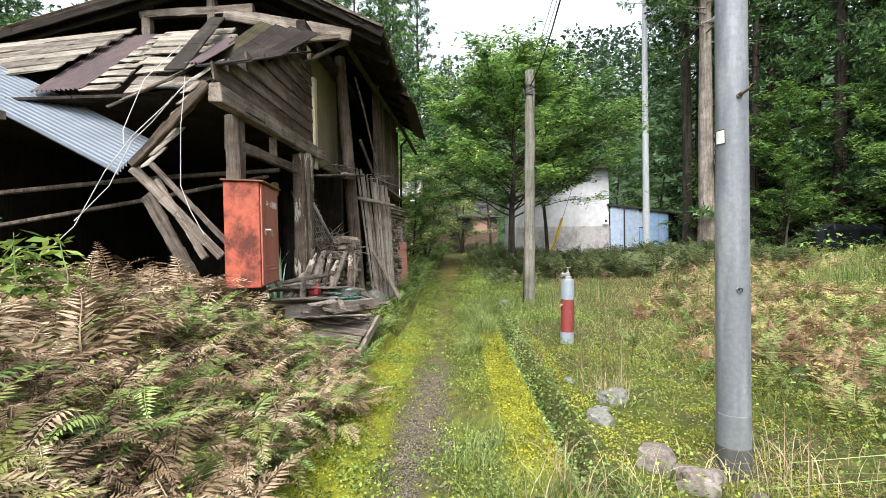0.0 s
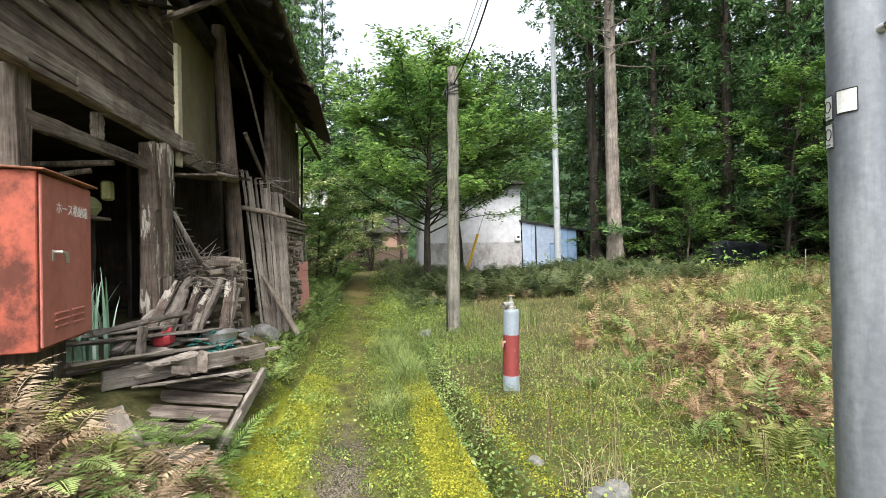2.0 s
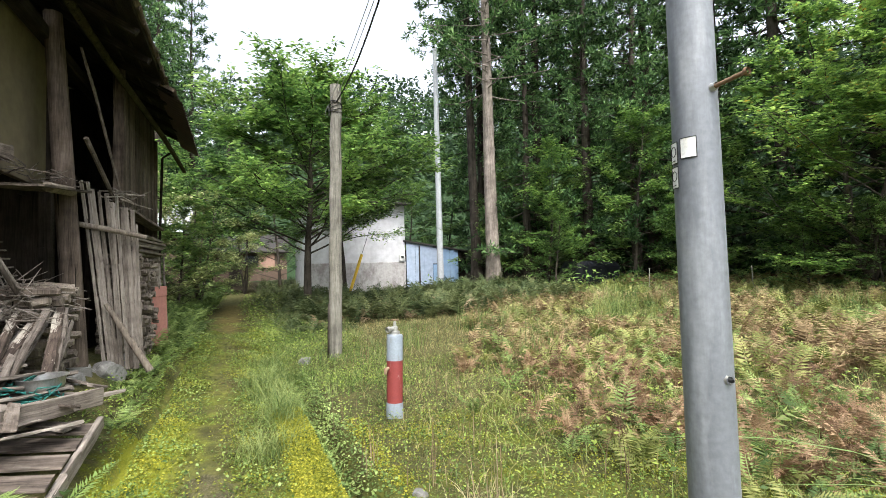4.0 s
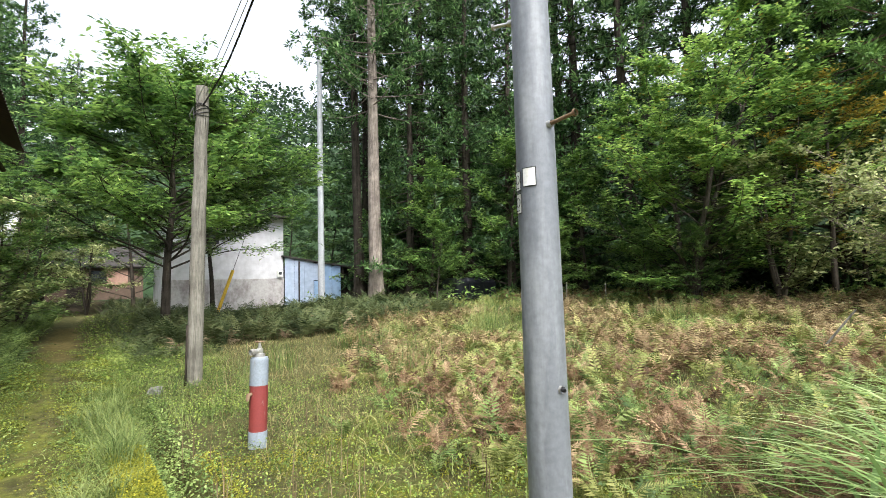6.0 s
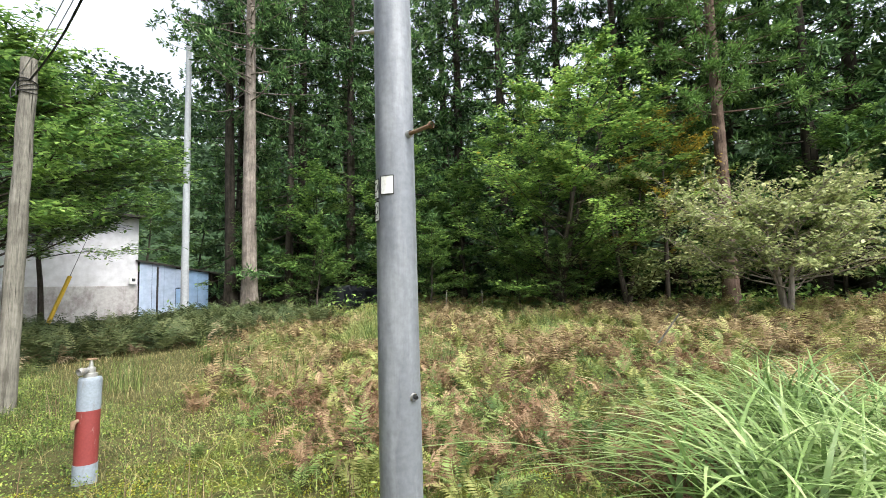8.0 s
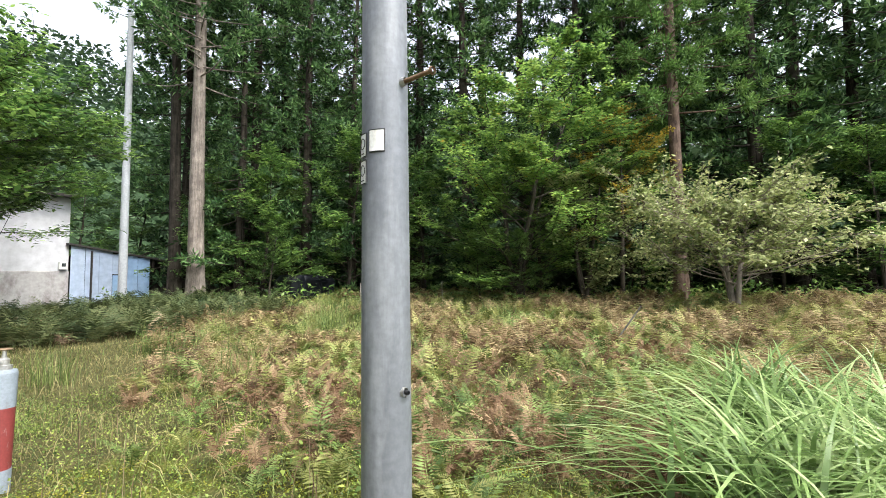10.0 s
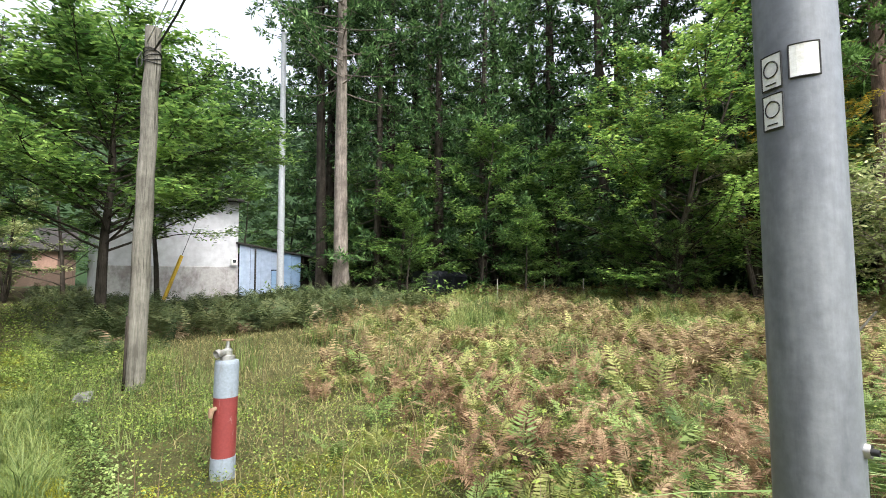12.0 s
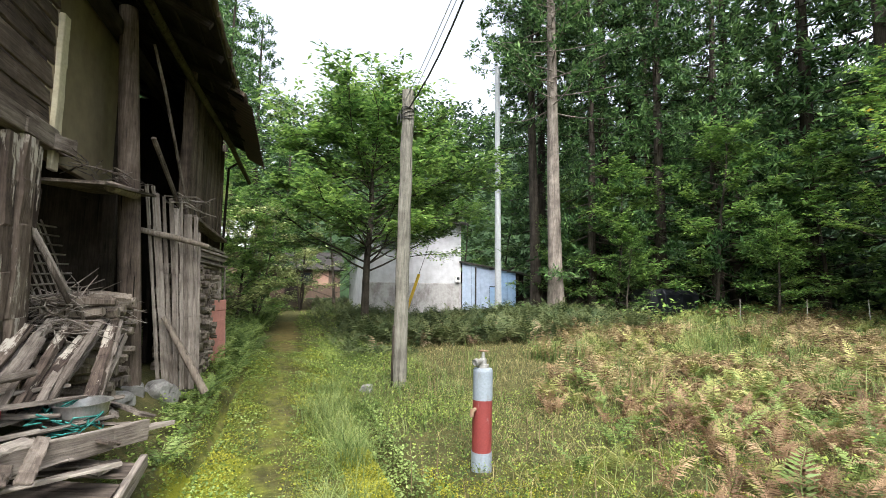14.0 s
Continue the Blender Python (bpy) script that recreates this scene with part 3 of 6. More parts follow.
def cedar_meshes(height, bare, radius, n_br, tufts, trunk_r, needle=0.34, droop=-0.25, leaf=None, bark=None, per=13, puff=0.14):
    """Meshes of a cedar: straight trunk and drooping boughs with upturned tufts of narrow foliage."""
    trunk = limb((0, 0, 0), (0, 0, 1), height, 14, 0.008, 0.05)
    wood = [tube_np(trunk, trunk_r * (np.linspace(1, 0.06, len(trunk)) ** 0.85) * np.array([1.25] + [1] * (len(trunk) - 1)), 10)]
    pos, outs, size = [], [], []
    for i in range(n_br):
        h = bare + (0.985 - bare) * ((i + rng.uniform(0, 1)) / n_br) ** 0.95
        az = i * 2.39996 + rng.normal(0, 0.3)
        ln = radius * (1 - ((h - bare) / (1 - bare))) ** 0.65 * rng.uniform(0.55, 1.15) + 0.35
        p0 = np.array([0, 0, h * height])
        d0 = np.array([math.cos(az), math.sin(az), droop + 0.45 * h])
        br = limb(p0, d0 / np.linalg.norm(d0), ln, 6, 0.07, 0.05)
        wood.append(tube_np(br, np.linspace(0.045 * (1.2 - h), 0.008, len(br)), 4))
        m = max(3, int(tufts * ln / radius))
        for _ in range(m):
            s = rng.uniform(0.2, 1.0) ** 0.8 * (len(br) - 1)
            j = min(int(s), len(br) - 2)
            c = br[j] + (br[j + 1] - br[j]) * (s - j) + rng.normal(0, 0.16, 3) * (1, 1, 0.7)
            k = per
            o = np.stack([rng.normal(0, 0.55, k) + d0[0] * 0.5, rng.normal(0, 0.55, k) + d0[1] * 0.5, rng.normal(0.15, 0.5, k)], -1)
            o /= np.linalg.norm(o, axis=1)[:, None]
            pos.append(c + o * rng.uniform(0.0, puff, (k, 1)))
            outs.append(o * 2)
            size.append(rng.uniform(0.55, 1.2, k) * needle)
    v, f = leaf_quads(np.concatenate(pos), np.concatenate(size), 0.2, 0.3, np.concatenate(outs))
    return np_mesh("trunk", *join_np(wood), bark or M_BARK_DARK), np_mesh("crown", v, f, leaf or M_CEDAR)


CEDARS = [cedar_meshes(27, 0.34, 4.3, 120, 14, 0.34, 0.27, -0.25, None, M_BARK_PALE, 16, 0.12), cedar_meshes(24, 0.14, 3.1, 125, 13, 0.30, 0.28, -0.25, None, None, 16, 0.12), cedar_meshes(29, 0.40, 3.4, 110, 14, 0.30, 0.28, -0.25, None, None, 16, 0.12),
          cedar_meshes(20, 0.06, 3.0, 125, 13, 0.24, 0.28, -0.45, None, None, 16, 0.12), cedar_meshes(26, 0.27, 3.9, 150, 8, 0.26, 0.17, -0.3, M_CEDAR_BRIGHT, M_BARK, 105, 0.30)]


def cedar(kind, x, y, turn, size, label, bark=None):
    root = thing("cedar_tree", (x, y, float(ground_z(x, y)) - 0.1), label, "tree", "cedars at the wood's edge")
    root.rotation_euler = (0, 0, turn)
    root.scale = (size, size, size)
    t = new("trunk", CEDARS[kind][0])
    c = new("crown", CEDARS[kind][1])
    t.parent = c.parent = root
    return root


# ---------------------------------------------------------------- poles and hydrant
M_STEEL = paint_material("galvanised_pole", (0.165, 0.178, 0.198), (0.265, 0.28, 0.30), 8, 0.46, 0.66, 0.45, 0.2, (1, 1, 0.16))
M_STEEL_BAND = paint_material("scuffed_pole_band", (0.14, 0.15, 0.16), (0.21, 0.22, 0.23), 9, 0.5, 0.7, 0.5)
M_STEEL_BASE = paint_material("dark_pole_wrap", (0.06, 0.063, 0.06), (0.10, 0.10, 0.09), 6, 0.5, 0.8, 0.6)
M_BOLT = paint_material("bolt_zinc", (0.5, 0.5, 0.48), (0.3, 0.25, 0.2), 20, 0.5, 0.7, 0.35, 0.8)
M_RUSTY = paint_material("rusty_iron", (0.20, 0.125, 0.075), (0.38, 0.30, 0.20), 18, 0.45, 0.7, 0.75, 0.3)
M_PLATE = paint_material("white_plate", (0.74, 0.75, 0.72), (0.55, 0.52, 0.45), 14, 0.55, 0.75, 0.45)
M_BLACK = paint_material("black_rubber", (0.02, 0.02, 0.02), (0.05, 0.05, 0.05), 10)
M_POLE_WOOD = wood_material("weathered_pole", (0.09, 0.085, 0.07), (0.20, 0.19, 0.16), (0.34, 0.33, 0.29), "z", 16)
M_FARPOLE = paint_material("concrete_pole", (0.36, 0.38, 0.40), (0.46, 0.48, 0.49), 4)
M_RED = paint_material("faded_red_paint", (0.20, 0.036, 0.033), (0.36, 0.29, 0.27), 16, 0.60, 0.68, 0.6)
M_GREYPAINT = paint_material("pale_blue_grey_paint", (0.235, 0.275, 0.315), (0.17, 0.17, 0.165), 12, 0.55, 0.75, 0.6)
M_BRASS = paint_material("grey_brass", (0.40, 0.40, 0.38), (0.30, 0.27, 0.22), 16, 0.5, 0.7, 0.4, 0.6)


def steel_pole():
    root = thing("utility_pole", (1.735, 2.985, 0), "grey galvanised steel utility pole on mossy ground", "utility pole")
    part("scuffed_band", lathe([(0.1003, 0.1), (0.1, 0.37), (0.0985, 0.372)], 32), M_STEEL_BAND, root, "scuffed darker band")
    part("shaft", lathe([(0.0978, 0.3), (0.0965, 1.0), (0.087, 3.5), (0.0765, 7.0)], 32), M_STEEL, root)
    part("base_wrap", lathe([(0.103, -0.2), (0.1025, 0.16), (0.1005, 0.165)], 32), M_STEEL_BASE, root, "dark grey base coating")

    def on(z, az, out):
        r = 0.1000 - 0.0037 * z + out
        return Vector((r * math.cos(az), r * math.sin(az), z))
    # number plates facing the track
    for name, z, az, w, h in (("plate", 2.11, radians(-161), 0.075, 0.085), ("plate", 2.10, radians(-205), 0.06, 0.09), ("plate", 1.995, radians(-205), 0.06, 0.09)):
        bm = bmesh.new()
        cols = [[bm.verts.new(on(z + s * h / 2, az + (i / 4 - 0.5) * w / 0.112, o)) for i in range(5)] for s, o in ((-1, 0.004), (1, 0.004), (-1, 0.0005), (1, 0.0005))]
        for i in range(4):
            bm.faces.new((cols[0][i], cols[0][i + 1], cols[1][i + 1], cols[1][i]))
        for a, b in ((0, 2), (1, 3)):
            for i in range(4):
                bm.faces.new((cols[a][i], cols[a][i + 1], cols[b][i + 1], cols[b][i]))
        p = part(name, bm, M_PLATE, root, "small white number plate")
        # dark rim and round emblem
        rim = []
        for s0, s1 in (((-1, -1), (1, -1)), ((1, -1), (1, 1)), ((1, 1), (-1, 1)), ((-1, 1), (-1, -1))):
            pts = [on(z + (s0[1] + (s1[1] - s0[1]) * k / 4) * h / 2, az + (s0[0] + (s1[0] - s0[0]) * k / 4) * 0.5 * w / 0.112, 0.004) for k in range(5)]
            rim.append(tube_np([tuple(q) for q in pts], [0.0022] * 5, 4))
        part("rim", np_mesh("rim", *join_np(rim), M_BLACK), None, p)
        if az < radians(-180):
            ring = [tuple(on(z + 0.006 + 0.021 * math.sin(a), az + 0.021 / 0.112 * math.cos(a), 0.005)) for a in np.linspace(0, 6.283, 17)]
            part("emblem", np_mesh("emblem", *tube_np(ring, [0.0018] * 17, 4), M_BLACK), None, p)
            bar = [tuple(on(z - 0.033, az + s * 0.016 / 0.112, 0.005)) for s in (-1, 0, 1)]
            part("marking", np_mesh("marking", *tube_np(bar, [0.002] * 3, 4), M_BLACK), None, p)
    for z, az, ln, mat in ((2.35, radians(-94), 0.155, M_RUSTY), (2.90, radians(118), 0.10, M_BOLT), (3.28, radians(-94), 0.155, M_RUSTY)):
        a = on(z, az, -0.01)
        d = Vector((math.cos(az), math.sin(az), 0.04))
        peg = part("step_peg", np_mesh("step_peg", *tube_np([tuple(a), tuple(a + d * ln * 0.9), tuple(a + d * ln)], [0.009, 0.009, 0.009], 8), mat), None, root, "rusty step bolt")
        part("peg_head", np_mesh("peg_head", *tube_np([tuple(a + d * ln), tuple(a + d * (ln + 0.012))], [0.017, 0.015], 8), mat), None, peg)
        part("collar", np_mesh("collar", *tube_np([tuple(a), tuple(a + d * 0.03)], [0.02, 0.016], 8), M_BOLT), None, peg)
    a = on(1.16, radians(-98), -0.005)
    d = Vector((math.cos(radians(-98)), math.sin(radians(-98)), 0))
    bolt = part("bolt", np_mesh("bolt", *tube_np([tuple(a), tuple(a + d * 0.016)], [0.02, 0.018], 6), M_BOLT), None, root, "zinc bolt head")
    part("bolt_tip", np_mesh("bolt_tip", *tube_np([tuple(a + d * 0.014), tuple(a + d * 0.03)], [0.009, 0.008], 8), M_BLACK), None, bolt)
    return root


def hydrant():
    z0 = float(ground_z(1.58, 6.85))
    root = thing("standpipe_hydrant", (1.58, 6.85, z0), "red and pale grey standpipe hydrant with a valve on top", "hydrant")
    root.rotation_euler = (0, radians(1.5), radians(20))
    root.scale = (1, 1, 0.95)
    part("base_sleeve", lathe([(0.098, -0.15), (0.098, 0.18)], 24), M_GREYPAINT, root, "chipped pale grey paint")
    part("red_sleeve", lathe([(0.094, 0.175), (0.094, 0.69)], 24), M_RED, root, "flaking faded red paint")
    part("upper_sleeve", lathe([(0.096, 0.685), (0.095, 0.97), (0.088, 0.995), (0.05, 1.0)], 24), M_GREYPAINT, root, "pale blue-grey paint")
    valve = part("valve_body", lathe([(0.058, 0.995), (0.058, 1.035), (0.038, 1.04), (0.038, 1.085), (0.02, 1.10), (0.011, 1.17)], 16), M_BRASS, root, "dull silver valve")
    part("outlet", np_mesh("outlet", *tube_np([(0, 0, 1.065), (-0.07, 0, 1.065), (-0.075, 0, 1.065), (-0.11, 0, 1.055)], [0.028, 0.028, 0.036, 0.036], 12), M_BRASS), None, valve)
    part("handwheel", np_mesh("handwheel", *join_np([tube_np([(0.045 * math.cos(a), 0.045 * math.sin(a), 1.17) for a in np.linspace(0, 6.283, 13)], [0.007] * 13, 6),
                                                     tube_np([(-0.045, 0, 1.17), (0.045, 0, 1.17)], [0.006] * 2, 5), tube_np([(0, -0.045, 1.17), (0, 0.045, 1.17)], [0.006] * 2, 5)]), M_RUSTY), None, valve, "rusty red handwheel")
    part("side_tap", np_mesh("side_tap", *tube_np([(-0.08, 0.0, 0.60), (-0.13, 0.0, 0.59), (-0.135, 0, 0.53)], [0.02, 0.025, 0.018], 8), M_RUSTY), None, root)
    return root


def wooden_pole():
    x, y = 1.58, 10.45
    z0 = float(ground_z(x, y))
    root = thing("wooden_pole", (x, y, z0), "weathered grey wooden pole with a coil of wire", "pole")
    root.rotation_euler = (0, radians(1.0), 0)
    tube("shaft", [(0.01 * math.sin(3 * k), 0, -0.2 + k * 5.38 / 10) for k in range(11)], np.linspace(0.128, 0.103, 11), M_POLE_WOOD, root, 16)
    ring = []
    for k in range(5):
        ring.append(tube_np([(0.117 * math.cos(a), 0.117 * math.sin(a), 4.68 + 0.03 * k + 0.05 * math.sin(a + k)) for a in np.linspace(0, 6.283, 15)], [0.008] * 15, 5))
    ring.append(tube_np([(-0.14, -0.03, 4.78), (-0.2, -0.06, 4.63), (-0.19, -0.05, 4.51), (-0.13, -0.05, 4.58), (-0.14, -0.04, 4.73)], [0.008] * 5, 5))
    part("wire_coil", np_mesh("wire_coil", *join_np(ring), M_BLACK), None, root, "black coiled wire")
    tube("ground_wire_guard", [(-0.138, -0.05, -0.1), (-0.133, -0.05, 1.0)], 0.018, M_BARK_DARK, root, 6)
    return root


def far_pole():
    x, y = FARPOLE
    z0 = float(ground_z(x, y))
    root = thing("concrete_pole", (x, y, z0), "tall slender pale grey utility pole before a blue shed", "utility pole")
    part("shaft", lathe([(0.17, -0.3), (0.115, 12.5)], 16), M_FARPOLE, root)
    for z in (3.8, 6.8, 9.4, 11.9):
        part("band", lathe([(0.155 - 0.0055 * z, z), (0.155 - 0.0055 * z, z + 0.12)], 16), M_BOLT, root)
    part("bracket", np_mesh("bracket", *tube_np([(0.08, 0, 11.9), (0.5, 0, 11.95), (0.5, 0, 12.1)], [0.025] * 3, 6), M_BOLT), None, root)
    return root


FARPOLE = (9.4, 23.4)
steel_pole()
hydrant()
wooden_pole()
far_pole()

BOX = dict(x=-2.222, y=4.934, z=1.052, turn=9.8, w=0.781, d=0.343, h=1.066)
# ---------------------------------------------------------------- hose cabinet
M_BOX_SIDE = paint_material("rust_eaten_red_sheet", (0.345, 0.076, 0.043), (0.095, 0.028, 0.018), 4.2, 0.42, 0.58, 0.6, 0.0, (1, 1, 0.8))
M_BOX_DOOR = paint_material("faded_red_door", (0.42, 0.145, 0.115), (0.34, 0.10, 0.07), 3.0, 0.5, 0.8, 0.5)
M_BOX_TOP = paint_material("rusty_lid", (0.17, 0.07, 0.04), (0.30, 0.10, 0.06), 9, 0.45, 0.65, 0.8)
M_WHITE = paint_material("white_lettering", (0.82, 0.80, 0.78), (0.6, 0.45, 0.42), 30, 0.55, 0.7, 0.6)
M_HANDLE = paint_material("dull_steel_handle", (0.55, 0.54, 0.5), (0.35, 0.3, 0.25), 20, 0.5, 0.7, 0.35, 0.8)


def hose_cabinet(x, y, z, turn, w, d, h):
    """Local +x is the door's side, local y runs along the door."""
    root = thing("hose_cabinet", (x, y, z), "rusted red steel fire-hose cabinet standing before the barn", "cabinet")
    root.rotation_euler = (0, 0, radians(turn))
    part("body", box_bm(d, w, h, Matrix.Translation((0, 0, h / 2)), 0.006), M_BOX_SIDE, root, "red side sheet eaten by dark rust")
    bm = box_bm(d + 0.07, w + 0.06, 0.014, Matrix.Translation((0.015, 0, h + 0.012)) @ Matrix.Rotation(radians(2.5), 4, 'Y'), 0.004)
    part("lid", bm, M_BOX_TOP, root, "rusty overhanging lid")
    door = part("door", box_bm(0.016, w - 0.035, h - 0.04, Matrix.Translation((d / 2 + 0.010, 0, h / 2)), 0.005), M_BOX_DOOR, root, "faded red door")
    k = d / 2 + 0.02
    bm = box_bm(0.012, 0.03, 0.07, Matrix.Translation((k, -w * 0.30, h * 0.53)), 0.004)
    handle = part("handle", bm, M_HANDLE, door, "steel lever handle")
    tube("lever", [(k, -w * 0.30, h * 0.55), (k + 0.045, -w * 0.30, h * 0.55), (k + 0.05, -w * 0.25, h * 0.545), (k + 0.045, -w * 0.2, h * 0.49)], 0.011, M_HANDLE, handle, 8)
    for c in (-0.16, 0.16):
        for r in range(3):
            part("louvre", box_bm(0.016, w * 0.24, 0.014, Matrix.Translation((k, c * w, 0.12 + r * 0.042)) @ Matrix.Rotation(radians(35), 4, 'Y'), 0.003), M_BOX_DOOR, door)
    cu = bpy.data.curves.new("lettering", 'FONT')
    cu.body, cu.size, cu.align_x, cu.extrude = "ホース格納箱", 0.083, 'CENTER', 0.001
    tmp = bpy.data.objects.new("tmp", cu)
    me = bpy.data.meshes.new_from_object(tmp)
    bpy.data.objects.remove(tmp)
    me.transform(pose(k - 0.0005, 0.06, h * 0.785, 90, 0, 90) @ Matrix.Diagonal((1.0, 1.0, 1, 1)))
    me.materials.append(M_WHITE)
    part("lettering", me, None, door, "white painted lettering")
    part("timber_base", box_bm(d - 0.14, w - 0.2, 0.55, Matrix.Translation((-0.04, 0, -0.277)), 0.01), M_BARK_DARK, root, "dark rotten timber base")
    return root


hose_cabinet(**BOX)

# ---------------------------------------------------------------- barn
M_OLD = wood_material("grey_weathered_timber", (0.04, 0.032, 0.027), (0.14, 0.115, 0.095), (0.33, 0.29, 0.25), "z", 14)
M_POST = wood_material("dark_brown_post", (0.03, 0.023, 0.019), (0.095, 0.073, 0.058), (0.21, 0.17, 0.14), "z", 14)
M_PEEL = wood_material("peeling_bark_plank", (0.04, 0.03, 0.025), (0.12, 0.093, 0.075), (0.25, 0.21, 0.17), "z", 14, (0.46, 0.42, 0.36))
M_BOARD = wood_material("brown_cladding", (0.03, 0.023, 0.018), (0.095, 0.073, 0.057), (0.23, 0.19, 0.15), "z", 12)
# Near-black wood: the barn's inner shade is partly put into its colour.
M_SHADE_DARKWOOD = wood_material("dark_wood_with_shade", (0.010, 0.008, 0.007), (0.026, 0.021, 0.017), (0.065, 0.053, 0.043), "z", 12)
M_SILVER = wood_material("silvered_roof_board", (0.07, 0.06, 0.05), (0.19, 0.17, 0.14), (0.36, 0.335, 0.29), "z", 16)
M_MOSSY = wood_material("mossy_roof_board", (0.022, 0.02, 0.01), (0.06, 0.054, 0.027), (0.125, 0.115, 0.06), "z", 14)
M_DEBRIS = wood_material("splintered_grey_plank", (0.08, 0.066, 0.055), (0.21, 0.183, 0.157), (0.40, 0.36, 0.315), "z", 16)
M_LOGEND = wood_material("log_wood", (0.07, 0.055, 0.045), (0.19, 0.16, 0.13), (0.38, 0.33, 0.27), "z", 10)
M_PLASTER = paint_material("ochre_plaster", (0.18, 0.15, 0.092), (0.13, 0.105, 0.062), 1.6, 0.45, 0.7, 0.95)
M_TIN = paint_material("galvanised_sheet", (0.21, 0.245, 0.285), (0.15, 0.175, 0.20), 1.5, 0.45, 0.7, 0.45, 0.35, (1, 1, 1))
M_RUSTTIN = paint_material("rusted_sheet", (0.075, 0.053, 0.055), (0.12, 0.085, 0.08), 2.0, 0.45, 0.7, 0.6, 0.2, (1, 1, 1))
M_PINK = paint_material("faded_pink_panel", (0.44, 0.20, 0.165), (0.35, 0.17, 0.14), 3, 0.5, 0.7, 0.7)
M_STONE = paint_material("grey_stone", (0.15, 0.147, 0.137), (0.25, 0.25, 0.235), 7, 0.45, 0.65, 0.9, 0.0, (1, 1, 1))
M_CABLE = paint_material("pale_cable", (0.45, 0.45, 0.43), (0.45, 0.45, 0.43), 20)
M_TRIM = paint_material("cream_trim", (0.52, 0.47, 0.33), (0.40, 0.36, 0.26), 6, 0.5, 0.7, 0.8)
WX = -2.45


def board(name, p, q, wide, width, thick, mat, parent, wear=0.003, cuts=4, label=""):
    """A board from p to q whose broad face lies along the vector wide."""
    p, q = Vector(p), Vector(q)
    z = (q - p).normalized()
    x = Vector(wide)
    x = (x - z * x.dot(z)).normalized()
    m = Matrix((x, z.cross(x), z)).transposed().to_4x4()
    ob = part(name, box_bm(width, thick, (q - p).length, None, min(0.005, thick * 0.3), wear, cuts), mat, parent, label)
    ob.matrix_basis = Matrix.Translation((p + q) / 2) @ m
    return ob


def corrugated(name, o, u, v, waves, depth, mat, parent, label=""):
    """A wavy sheet from corner o: u runs across the waves, v along them."""
    o, u, v = np.array(o, float), np.array(u, float), np.array(v, float)
    n = np.cross(u, v)
    n /= np.linalg.norm(n)
    s = np.linspace(0, 1, waves * 8 + 1)
    t = np.linspace(0, 1, 7)
    h = depth * np.sin(s * waves * 2 * np.pi)
    top = o + s[:, None, None] * u + t[None, :, None] * v + (h[:, None, None] + 0.02 * np.sin(2.5 * t + 1)[None, :, None]) * n
    vv = np.concatenate([top.reshape(-1, 3), (top - n * 0.004).reshape(-1, 3)])
    i = np.arange(len(s) - 1)[:, None] * 7 + np.arange(6)[None]
    f = np.stack([i, i + 7, i + 8, i + 1], -1).reshape(-1, 4)
    k = len(s) * 7
    f = np.concatenate([f, f[:, ::-1] + k])
    me = np_mesh(name, vv, f, mat)
    me.polygons.foreach_set("use_smooth", np.ones(len(f), bool))
    return part(name, me, None, parent, label)


def eave_z(x):
    return 5.95 - 0.49 * (x + 3.5) if x > -3.5 else 5.95 + 0.25 * (x + 3.5)


